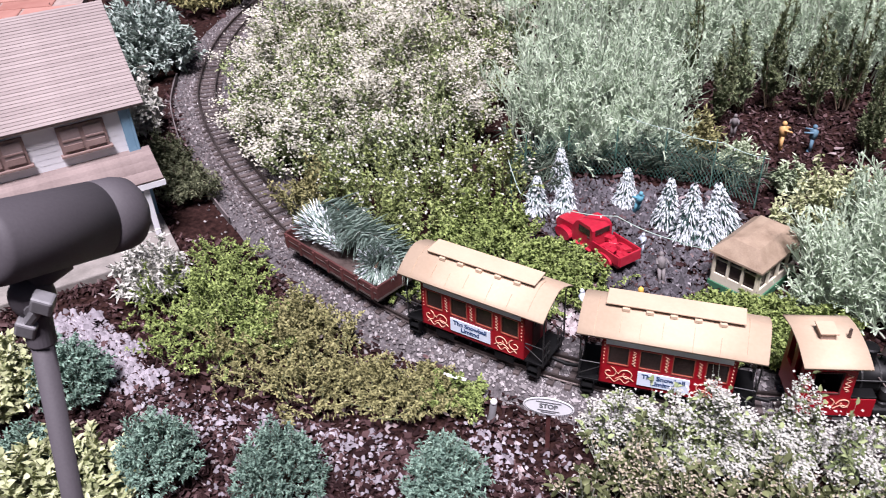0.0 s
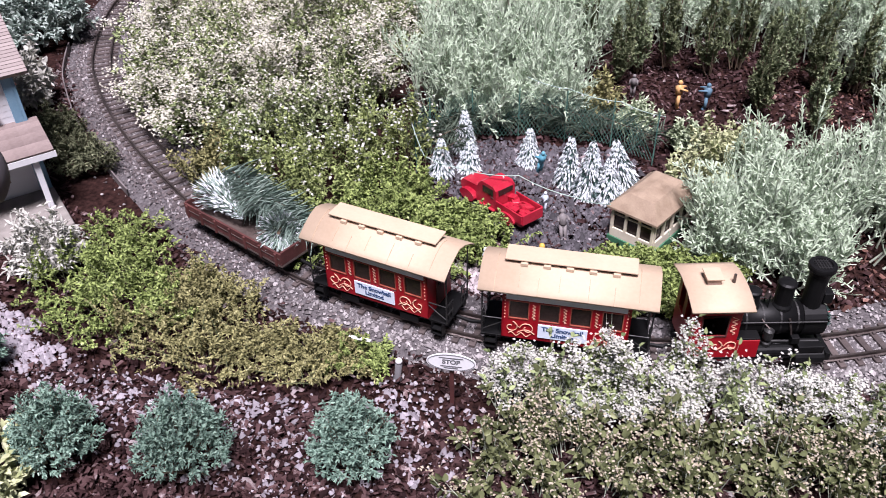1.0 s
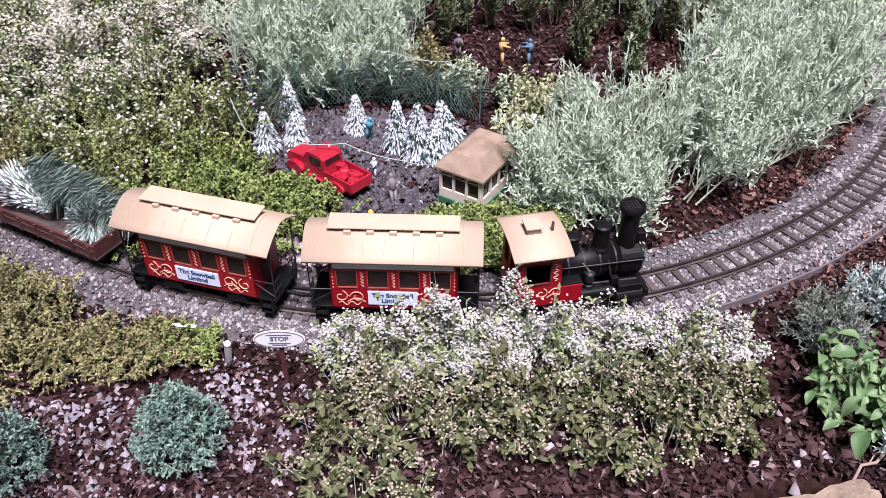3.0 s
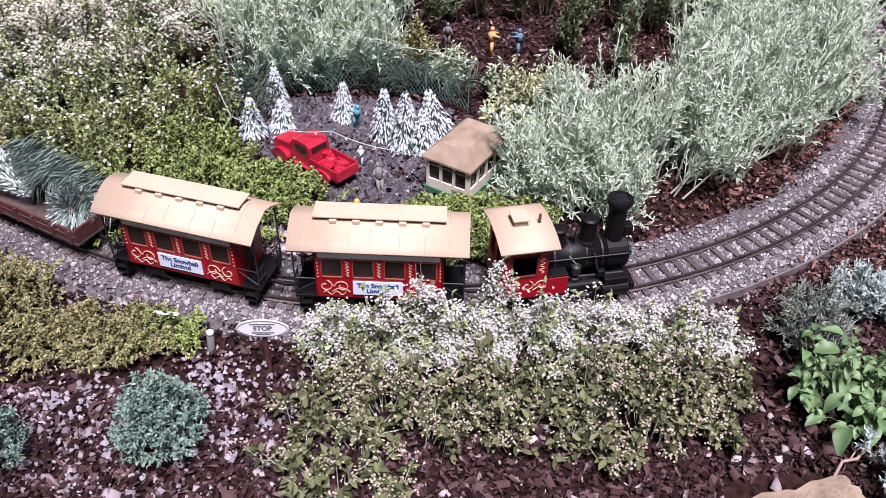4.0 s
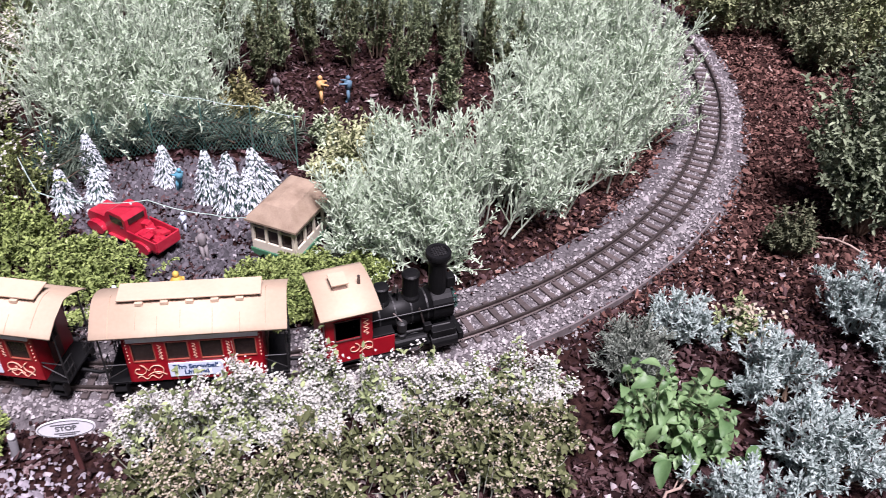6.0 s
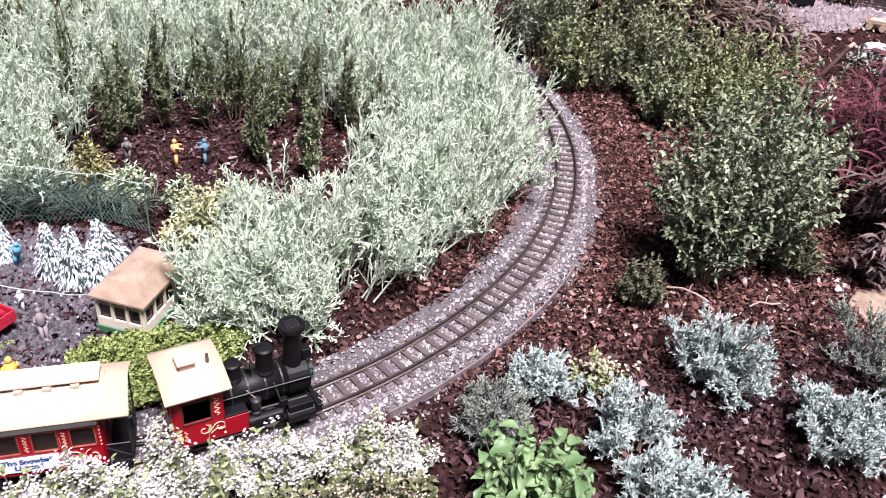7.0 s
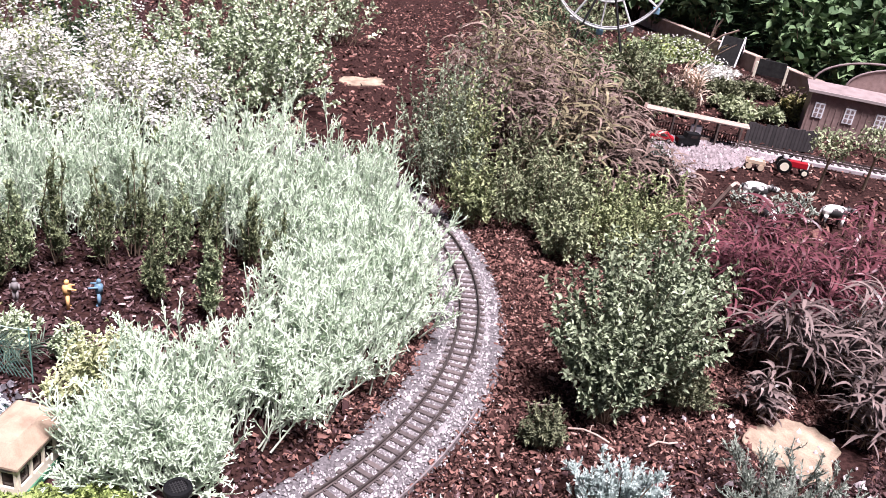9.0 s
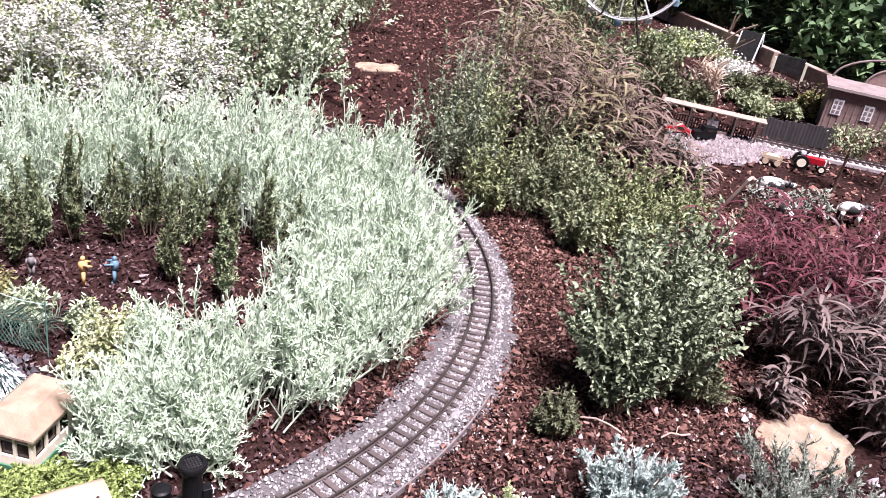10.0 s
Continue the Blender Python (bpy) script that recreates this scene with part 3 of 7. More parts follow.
def mulch():
    rng = np.random.default_rng(11)
    zones = [(-1.1, 0.75, 0.5, 0.8, 17000, 0.34), (-1.5, 2.3, 0.45, 2.3, 88000, 0.4), (0.55, 1.8, 0.9, 2.45, 40000, 0.3), (0.3, 4.6, 2.3, 6.8, 27000, 0.8), (-2.4, 0.3, 2.3, 3.4, 1500, 1.4), (2.3, 4.6, 0.9, 2.3, 7000, 1.1), (-1.6, 2.3, 0.0, 0.45, 3000, 1.3)]
    piles = {"dark": [], "red": []}
    for x0, x1, y0, y1, n, big in zones:
        X, Y = rng.uniform(x0, x1, n), rng.uniform(y0, y1, n)
        keep = track_distance(X, Y) > 0.078 + rng.uniform(-0.012, 0.02, n)
        keep &= ~((np.hypot((X + 0.13) / 0.25, (Y - 1.46) / 0.19) < 1) & (rng.uniform(0, 1, n) < 0.45))
        keep &= ~((np.hypot((X + 0.85) / 0.4, (Y - 1.85) / 0.4) < 1) & (rng.uniform(0, 1, n) < 0.8))
        edge = np.clip((4.6 - X) / 0.9, 0, 1) * np.clip((6.8 - Y) / 0.9, 0, 1) * np.clip((Y + 0.1) / 0.5, 0, 1) * np.clip((X + np.where(Y < 2.3, 1.62, 2.4)) / 0.25, 0, 1)
        edge = edge * np.where(X > 2.3, np.clip((Y - 0.85 + 0.4 * (2.9 - X).clip(0, 1)) / 0.6, 0, 1), 1)
        keep &= rng.uniform(0, 1, n) < edge
        keep &= ~((X < -0.42) & (Y > 1.2) & (X > -1.05 - 0.4 * (Y - 1.2))) & ~((X > 1.8) & (Y < 1.9) & (rng.uniform(0, 1, n) < 0.5))
        keep &= (np.hypot((X - 1.555) / 0.13, (Y - 1.125) / 0.105) > 1) & (np.hypot((X - 1.34) / 0.13, (Y - 3.92) / 0.09) > 1) & (np.hypot((X - 0.515) / 0.11, (Y - 0.682) / 0.05) > 1)
        X, Y = X[keep], Y[keep]
        m = len(X)
        L = rng.gamma(3, 0.006, m) * big + 0.005
        V, F = chip_arrays(X, Y, lay_of(X, Y) + rng.uniform(0.001, 0.012, m), L, L * rng.uniform(0.3, 0.7, m), L * rng.uniform(0.12, 0.3, m), rng, 0.5)
        V, red = V.reshape(m, 6, 3), rng.uniform(-0.25, 0.25, m) + np.minimum(X, 0.5 + 2 * (Y - 1.1)) > 0.5
        piles["red"].append(V[red]), piles["dark"].append(V[~red])
    corners = np.array([[0, 1, 5], [0, 5, 4], [2, 3, 4], [2, 4, 5]])
    for shade, VS in piles.items():
        V = np.concatenate(VS)
        F = (np.arange(len(V))[:, None, None] * 6 + corners[None]).reshape(-1, 3)
        ob = arrays("bark_mulch", V.reshape(-1, 3), F, M_chip if shade == "red" else M_darkchip)
        tagged(ob, "reddish-brown shredded bark mulch along the path" if shade == "red" else "dark brown bark mulch covering the front of the bed", "mulch", kind="stuff")


mulch()


# ---------------------------------------------------------------- track
def track():
    t = thing("garden_railway_track", "narrow garden railway track on brown sleepers in pale ballast", "track", pose(0, 0, 0), kind="structure")
    s0, s1 = -2.85, 2.75
    bm = bmesh.new()
    rows = []
    n = 260
    for i in range(n + 1):
        s = s0 + (s1 - s0) * i / n
        row = []
        for d, z in ((-0.1, -0.014), (-0.075, -0.006), (-0.04, -0.003), (0.04, -0.003), (0.08, -0.006), (0.105, -0.014)):
            p, _ = on_track(s, d, z)
            row.append(bm.verts.new(p))
        rows.append(row)
    for a, b in zip(rows, rows[1:]):
        for i in range(5):
            bm.faces.new((a[i], b[i], b[i + 1], a[i + 1]))
    part("ballast_bed", bm, M_ballast_bed, t, "packed grey ballast", True)
    for side in (-0.0235, 0.0235):
        bm = bmesh.new()
        prof = [(-0.0032, 0.001), (0.0032, 0.001), (0.0032, 0.0022), (0.0008, 0.0032), (0.0008, 0.007), (0.0016, 0.0076), (0.0016, 0.0098),
                (-0.0016, 0.0098), (-0.0016, 0.0076), (-0.0008, 0.007), (-0.0008, 0.0032), (-0.0032, 0.0022)]
        rows = []
        for i in range(n + 1):
            s = s0 + (s1 - s0) * i / n
            rows.append([bm.verts.new(on_track(s, side + d, z)[0]) for d, z in prof])
        for a, b in zip(rows, rows[1:]):
            for i in range(len(prof)):
                j = (i + 1) % len(prof)
                bm.faces.new((a[i], a[j], b[j], b[i]))
        part("rail", bm, M_rail, t, "tarnished brown metal rail")
    bm = box(0.0105, 0.078, 0.006, 0, 0, -0.0045, 0.0008)
    for d in (-0.029, -0.018, 0.018, 0.029):
        box(0.005, 0.004, 0.003, 0, d, 0.0012, bm=bm)
    first = part("sleeper", bm, M_sleeper, t)
    rng = random.Random(4)
    k, s = 0, s0 + 0.01
    while s < s1:
        p, a = on_track(s)
        m = pose(p.x, p.y, rng.uniform(-0.0006, 0.0006), 0, 0, a + rng.uniform(-2, 2))
        if k == 0:
            first.matrix_basis = m
        else:
            o = new("sleeper", first.data)
            place(o, t, m)
        k += 1
        s += 0.0275
    # edging strip on the outer side
    for a0, a1, d in ((-1.75, -0.92, -0.098), (0.3, 1.02, -0.083)):
        bm = bmesh.new()
        rows = []
        for i in range(61):
            s = a0 + (a1 - a0) * i / 60
            w = 0.003 * noise.noise((s * 6, 1, 0))
            rows.append([bm.verts.new(on_track(s, d + w + q, z)[0]) for q, z in ((-0.0015, -0.012), (-0.0015, 0.006), (0.0015, 0.006), (0.0015, -0.012))])
        for a, b in zip(rows, rows[1:]):
            for i in range(3):
                bm.faces.new((a[i], a[i + 1], b[i + 1], b[i]))
        part("edging_strip", bm, M_edging, t, "thin dark edging strip")


track()


def ballast():
    rng = np.random.default_rng(5)
    n = 44000
    s, d = rng.uniform(-2.8, 2.6, n), rng.normal(-0.014, 0.048, n)
    d *= 1 + 0.22 * np.sin(s * 9 + np.sign(d)) * np.sin(s * 3.7 + 2 * np.sign(d))
    d = np.where(s < -0.65, d * 0.8, np.where(s > 1.0, (d + 0.006) * 0.74, d))
    d = np.where(np.abs(d) > 0.15, rng.uniform(-0.08, 0.085, n), d)
    keep = (s < 1.9) | (rng.uniform(0, 1, n) < 0.4)
    s, d = s[keep], d[keep]
    P = np.array([on_track(a, b)[0][:] for a, b in zip(s, d)])
    size = rng.gamma(4, 0.0005, len(s)) + 0.0008
    inside = np.abs(d) < 0.043
    size = np.where(inside, size * 0.8, size)
    Z = np.where(inside, -0.003, -0.008 + 0.006 * (np.abs(d) < 0.08)) + size * 0.3
    old = (s + rng.normal(0, 0.2, len(s)) < -0.5) & (rng.uniform(0, 1, len(s)) < 0.75)
    for pick, material, label in ((~old, M_ballast, "pale grey and lilac crushed stone ballast along the track"), (old, M_oldballast, "dull brownish-grey weathered ballast along the track")):
        V, F = stone_arrays(P[pick, 0], P[pick, 1], Z[pick], size[pick], rng)
        tagged(arrays("track_ballast", V, F, material), label, "gravel", kind="stuff")


ballast()


def gravel_patch(name, label, spots, n, size, material, seed):
    rng = np.random.default_rng(seed)
    XS, YS = [], []
    area = sum(s[2] * s[3] for s in spots)
    for x, y, rx, ry in spots:
        m = int(n * rx * ry / area)
        a, q = rng.uniform(0, 2 * math.pi, m), np.sqrt(rng.uniform(0, 1, m)) * rng.uniform(0.75, 1.15, m)
        XS.append(x + np.cos(a) * q * rx), YS.append(y + np.sin(a) * q * ry)
    X, Y = np.concatenate(XS), np.concatenate(YS)
    keep = track_distance(X, Y) > 0.07
    X, Y = X[keep], Y[keep]
    sz = rng.gamma(5, size / 5, len(X))
    V, F = stone_arrays(X, Y, lay_of(X, Y) + 0.007 + sz * 0.4, sz, rng)
    tagged(arrays(name, V, F, material), label, "gravel", kind="stuff")


gravel_patch("slate_gravel", "grey slate gravel round the model tree lot", [(-0.12, 1.42, 0.24, 0.16), (-0.09, 1.26, 0.1, 0.1), (-0.24, 1.55, 0.13, 0.08), (-0.08, 1.56, 0.14, 0.08)], 9000, 0.0036, M_darkgravel, 21)
gravel_patch("white_gravel", "whitish pebbles scattered over dark mulch", [(-1.0, 0.87, 0.09, 0.045), (-0.93, 0.855, 0.08, 0.035), (-0.85, 0.80, 0.09, 0.04), (-0.7, 0.765, 0.14, 0.05), (-0.42, 0.76, 0.08, 0.05),
                                                                            (-0.26, 0.85, 0.06, 0.04), (-0.56, 0.77, 0.12, 0.04), (-0.6, 0.765, 0.28, 0.045), (-0.2, 0.8, 0.08, 0.08), (-0.27, 0.83, 0.06, 0.05), (-0.4, 0.72, 0.34, 0.1)], 1900, 0.0034, M_whitestone, 22)
gravel_patch("farm_yard_gravel", "pale pink gravel of the model farm yard", [(2.55, 2.9, 0.3, 0.14), (2.38, 2.85, 0.1, 0.16), (2.9, 2.95, 0.3, 0.1), (2.62, 3.08, 0.14, 0.12), (2.85, 3.06, 0.2, 0.08)], 7000, 0.0066, M_yard, 23)
gravel_patch("dark_yard_gravel", "dark grey slate gravel at the edge of the farm yard", [(2.2, 2.72, 0.08, 0.2), (2.29, 2.92, 0.08, 0.12)], 900, 0.007, M_darkgravel, 27)
gravel_patch("brown_pebbles", "brown and pinkish pebbles beside the track", [(-0.05, 1.17, 0.16, 0.05), (0.1, 1.15, 0.16, 0.03), (-0.2, 1.15, 0.12, 0.04)], 2200, 0.0042, M_pinkstone, 24)


# ---------------------------------------------------------------- train
def wheel_set(parent, x, r=0.0145, material=M_greyiron, gauge=0.0215):
    for y in (-gauge, gauge):
        o = 1 if y > 0 else -1
        bm = rod((x, y - 0.003 * o, 0.0098 + r), (x, y + 0.002 * o, 0.0098 + r), r, seg=20)
        rod((x, y - 0.004 * o, 0.0098 + r), (x, y - 0.003 * o, 0.0098 + r), r + 0.0022, seg=20, bm=bm)
        rod((x, y + 0.002 * o, 0.0098 + r), (x, y + 0.0035 * o, 0.0098 + r), r * 0.3, seg=10, bm=bm)
        part("wheel", bm, material, parent, "dark metal flanged wheel")
    part("axle", rod((x, -gauge, 0.0098 + r), (x, gauge, 0.0098 + r), 0.002, seg=8), M_black, parent)


def scroll(parent, x, z, flip, y, size, material=M_gold):
    """A curling painted ornament as a thin raised line."""
    pts = []
    for i in range(44):
        f = i / 43
        if f < 0.45:
            a, r = 1.2 + f / 0.45 * 6.5, 0.1 + 0.3 * f / 0.45
            pts.append((x + flip * (-0.45 + r * math.cos(a)) * size, y, z + (0.05 + r * math.sin(a)) * size))
        else:
            g = (f - 0.45) / 0.55
            a, r = 7.7 - g * 7.2, 0.4 - 0.26 * g
            pts.append((x + flip * (0.42 + r * math.cos(a + 1.9)) * size, y, z + (0.02 + r * math.sin(a + 1.9)) * size))
    curve_tube("scroll_ornament", pts, 0.0008, material, parent)
    curve_tube("scroll_ornament", [(x + flip * (-0.1 + 0.9 * i / 14) * size, y, z - (0.32 - 0.25 * math.sin(i / 14 * 3.1)) * size) for i in range(15)], 0.0007, material, parent)


def coach(s, label):
    t = thing("passenger_coach", label, "train car", track_pose(s), "coaches of the model train")
    BL, BW, Z0, Z1 = 0.186, 0.080, 0.040, 0.133
    # body: two sides with real window openings, two ends
    cols = [-0.068, -0.0228, 0.0228, 0.068]
    ww, wz0, wz1 = 0.031, 0.0785, 0.1135
    for sgn in (-1, 1):
        bm = bmesh.new()
        y = sgn * (BW / 2 - 0.0015)
        box(BL, 0.003, wz0 - Z0, 0, y, Z0, bm=bm)
        box(BL, 0.003, Z1 - wz1, 0, y, wz1, bm=bm)
        edges = [-BL / 2] + [c + q * ww / 2 for c in cols for q in (-1, 1)] + [BL / 2]
        for a, b in zip(edges[::2], edges[1::2]):
            box(b - a, 0.003, wz1 - wz0, (a + b) / 2, y, wz0, bm=bm)
        part("side_wall", bm, M_red, t, "red side with gold ornament")
        f = sgn * (BW / 2 + 0.0006)
        for c in cols:
            bm = bmesh.new()
            for dx, dz, sx, sz in ((0, 0, ww, 0.0014), (0, wz1 - wz0 - 0.0014, ww, 0.0014)):
                box(sx, 0.0022, sz, c, f - sgn * 0.0006, wz0 + dz, bm=bm)
            for q in (-1, 1):
                box(0.0014, 0.0022, wz1 - wz0, c + q * (ww / 2 - 0.0007), f - sgn * 0.0006, wz0, bm=bm)
            w = part("window_frame", bm, M_frame, t, "thin copper-red window frame")
            part("window_pane", box(ww - 0.004, 0.001, wz1 - wz0 - 0.004, c, sgn * (BW / 2 - 0.0022), wz0 + 0.002), M_glassdark, w)
        # lettering board under the eave
        part("letter_board", box(BL - 0.012, 0.0022, 0.0085, 0, f, wz1 + 0.0025), M_white, t, "plain white letter board")
        sb = part("name_board", box(0.073, 0.002, 0.026, -0.002, f + sgn * 0.0006, 0.0475, 0.0006), M_signblue, t, "pale blue board with dark lettering")
        turn = pose(0, 0, 0, 90, 0, 0 if sgn < 0 else 180)
        for line, dz in (("The Snowball", 0.066), ("Limited", 0.0555)):
            lettering(line, 0.0112, M_ink, sb, Matrix.Translation((-0.002, f + sgn * 0.0018, dz)) @ turn)
        for x, fl in ((-0.066, 1), (0.064, -1)):
            scroll(t, x, 0.0605, fl, f + sgn * 0.0003, 0.0285)
            curve_tube("scroll_ornament", [(x + fl * (-0.016 + 0.0022 * i), f + sgn * 0.0003, 0.0485 + 0.0035 * math.sin(i * 0.9)) for i in range(16)], 0.0007, M_gold, t)
        for x in (-0.0455, 0.0, 0.0455):
            curve_tube("scroll_ornament", [(x + 0.0026 * math.sin(i * 1.5), f + sgn * 0.0002, 0.081 + i * 0.0014) for i in range(21)], 0.00055, M_gold, t)
        for x in (-0.0885, 0.0885):
            for i in range(7):
                part("gilt_stud", ball(0.0011, x, f, 0.079 + i * 0.0066, sub=1), M_gold, t)
    for e in (-1, 1):
        x = e * (BL / 2 - 0.0015)
        bm = box(0.003, BW, 0.14 - Z0, x, 0, Z0)
        part("end_wall", bm, M_red, t)
        d = part("end_door", box(0.0025, 0.026, 0.078, x + e * 0.002, 0, 0.045, 0.0008), M_darkred, t, "dark red end door")
        part("window_pane", box(0.001, 0.016, 0.03, x + e * 0.0036, 0, 0.083), M_glassdark, d)
        # platform with railing
        X = e * (BL / 2 + 0.016)
        part("platform", box(0.032, 0.078, 0.004, X, 0, 0.036, 0.0006), M_black, t)
        xr = e * (BL / 2 + 0.0305)
        for sg in (-1, 1):
            y = sg * 0.037
            rail = part("platform_railing", rod((xr, y, 0.04), (xr, y, 0.137), 0.0013, seg=6), M_greyiron, t)
            for q in (0.016, 0.026):
                part("railing_bar", rod((xr, sg * q, 0.04), (xr, sg * q, 0.0725), 0.0008, seg=6), M_greyiron, rail)
            for z in (0.054, 0.072):
                part("railing_bar", rod((xr, sg * 0.014, z), (xr, y, z), 0.001, seg=6), M_greyiron, rail)
            part("railing_bar", rod((xr, y, 0.072), (e * BL / 2, y, 0.072), 0.001, seg=6), M_greyiron, rail)
            part("railing_bar", rod((xr, y, 0.046), (e * BL / 2, y, 0.066), 0.0008, seg=6), M_greyiron, rail)
        for y in (-0.038, 0.038):
            bm = box(0.018, 0.012, 0.002, X, y, 0.016)
            box(0.018, 0.012, 0.002, X, y, 0.026, bm=bm)
            box(0.0015, 0.012, 0.022, X - 0.009, y, 0.016, bm=bm)
            box(0.0015, 0.012, 0.022, X + 0.009, y, 0.016, bm=bm)
            part("step", bm, M_black, t)
        part("coupler", rod((e * (BL / 2 + 0.02), 0, 0.026), (e * (BL / 2 + 0.056), 0, 0.024), 0.003, seg=8), M_black, t)
        wheel_set(t, e * 0.055)
        for y in (-0.033, 0.033):
            part("axle_box", box(0.034, 0.004, 0.014, e * 0.055, y, 0.018, 0.0008), M_black, t)
    part("underframe", box(BL + 0.01, 0.064, 0.012, 0, 0, 0.029, 0.001), M_black, t)
    part("floor", box(BL - 0.004, BW - 0.006, 0.002, 0, 0, 0.041), M_darkwood, t)
    for i in range(4):
        for y in (-0.02, 0.02):
            part("seat", box(0.012, 0.026, 0.022, -0.068 + i * 0.0453, y, 0.043, 0.001), M_wood, t)
    # arched roof with seams
    RL, RW, n = 0.257, 0.104, 14
    arc = [(-RW / 2 + RW * i / n, 0.1365 + 0.025 * (1 - abs(2 * i / n - 1) ** 1.6)) for i in range(n + 1)]
    outline = arc + [(y, z - 0.003) for y, z in arc[::-1]]
    bm = prism([(y, z) for y, z in outline], RL, m=Matrix.Rotation(radians(90), 4, "Z"))
    part("roof", bm, M_cream, t, "cream curved roof", True)
    for x, lo, hi in ((-0.105, 0, 8), (-0.07, 1, 4), (-0.042, 0, 3), (-0.012, 1, 4), (0.03, 0, 4), (0.066, 0, 3), (0.1, 1, 9)):
        rib = arc[lo:hi + 1]
        part("roof_seam", prism([(y, z + 0.0004) for y, z in rib] + [(y, z - 0.001) for y, z in rib[::-1]], 0.0008, m=Matrix.Translation((x, 0, 0)) @ Matrix.Rotation(radians(90), 4, "Z")), M_creamtrim, t)
    v = part("clerestory", box(0.182, 0.026, 0.01, 0, 0.005, 0.1555), M_darkred, t, "raised clerestory on the roof")
    part("clerestory_roof", box(0.19, 0.036, 0.0028, 0, 0.005, 0.1652, 0.0008), M_cream, v)
    for i in range(5):
        for sgn in (-1, 1):
            part("roof_vent", box(0.0105, 0.009, 0.0056, -0.066 + i * 0.033, 0.005 + sgn * 0.0165, 0.1582, 0.0008), M_cream, v)
    return t


coach(-0.274, "red model coach with cream roof beside flat wagon")
coach(0.019, "red model coach with cream roof behind locomotive")


def locomotive(s):
    t = thing("steam_locomotive", "small black model steam locomotive with red cab", "locomotive", track_pose(s))
    # cab: x from -0.105 to -0.035
    X0, X1, W = -0.103, -0.036, 0.082
    for sgn in (-1, 1):
        y = sgn * (W / 2 - 0.0015)
        bm = box(X1 - X0, 0.003, 0.042, (X0 + X1) / 2, y, 0.038)
        box(X1 - X0, 0.003, 0.022, (X0 + X1) / 2, y, 0.118, bm=bm)
        box(0.012, 0.003, 0.038, X0 + 0.006, y, 0.08, bm=bm)
        box(0.017, 0.003, 0.038, X1 - 0.0085, y, 0.08, bm=bm)
        part("cab_side", bm, M_red, t, "red cab side with gilt scrolls")
        f = sgn * (W / 2 + 0.0004)
        bm = bmesh.new()
        for z in (0.0795, 0.1175):
            box(0.04, 0.002, 0.0018, X0 + 0.031, f, z, bm=bm)
        for x in (X0 + 0.012, X0 + 0.05):
            box(0.0018, 0.002, 0.039, x, f, 0.0795, bm=bm)
        part("window_frame", bm, M_darkred, t)
        scroll(t, -0.053, 0.06, 1, f + sgn * 0.0004, 0.025)
        curve_tube("scroll_ornament", [(X1 - 0.009 + 0.0042 * math.sin(i * 1.3), f + sgn * 0.0003, 0.084 + i * 0.0018) for i in range(19)], 0.0007, M_gold, t)
        curve_tube("scroll_ornament", [(X0 + 0.014 + 0.0022 * math.cos(i * 1.2), f + sgn * 0.0003, 0.048 + i * 0.0015) for i in range(15)], 0.0007, M_gold, t)
        # side tank ahead of the cab
        part("side_tank", box(0.034, 0.022, 0.034, X1 + 0.017, sgn * 0.032, 0.038, 0.0012), M_red, t, "red side tank")
        part("tank_top", box(0.034, 0.021, 0.0035, X1 + 0.017, sgn * 0.032, 0.0722, 0.0008), M_black, t)
        part("footplate", box(0.2, 0.012, 0.003, 0.0, sgn * 0.036, 0.035), M_black, t)
    for x, h in ((X0, 0.102), (X1, 0.102)):
        bm = box(0.003, W - 0.004, 0.045, x, 0, 0.038)
        for y in (-0.032, 0.0, 0.032):
            box(0.003, 0.012, 0.05, x, y, 0.083, bm=bm)
        box(0.003, W - 0.004, 0.012, x, 0, 0.128, bm=bm)
        part("cab_end", bm, M_red, t)
    part("cab_floor", box(X1 - X0, W - 0.004, 0.004, (X0 + X1) / 2, 0, 0.037), M_black, t)
    part("cab_fittings", rod((X1 - 0.012, 0, 0.07), (X1 - 0.002, 0, 0.07), 0.024, seg=16, bm=rod((X1 - 0.02, -0.012, 0.1), (X1 - 0.012, 0.012, 0.112), 0.003, seg=8)), M_greyiron, t)
    RL, RW, n = 0.088, 0.11, 12
    arc = [(-RW / 2 + RW * i / n, 0.139 + 0.0105 * (1 - abs(2 * i / n - 1) ** 2.1)) for i in range(n + 1)]
    bm = prism(arc + [(y, z - 0.003) for y, z in arc[::-1]], RL, m=Matrix.Translation(((X0 + X1) / 2, 0, 0)) @ Matrix.Rotation(radians(90), 4, "Z"))
    part("cab_roof", bm, M_cream, t, "cream curved cab roof", True)
    hatch = part("roof_hatch", box(0.02, 0.022, 0.011, -0.073, 0.002, 0.148, 0.0006), M_wood, t)
    part("hatch_lid", box(0.025, 0.028, 0.0026, -0.073, 0.002, 0.159, 0.0006), M_cream, hatch)
    part("whistle", rod((-0.044, -0.004, 0.15), (-0.044, -0.004, 0.164), 0.0026, 0.002, seg=10), M_rail, t, "small brass whistle")
    # boiler and smokebox
    part("boiler", rod((X1, 0, 0.079), (0.07, 0, 0.079), 0.0255, seg=24), M_black, t, smooth=True)
    part("smokebox", rod((0.064, 0, 0.079), (0.098, 0, 0.079), 0.0275, seg=24, bevel=0.002), M_black, t)
    part("smokebox_door", rod((0.098, 0, 0.079), (0.102, 0, 0.079), 0.021, 0.012, seg=20), M_greyiron, t)
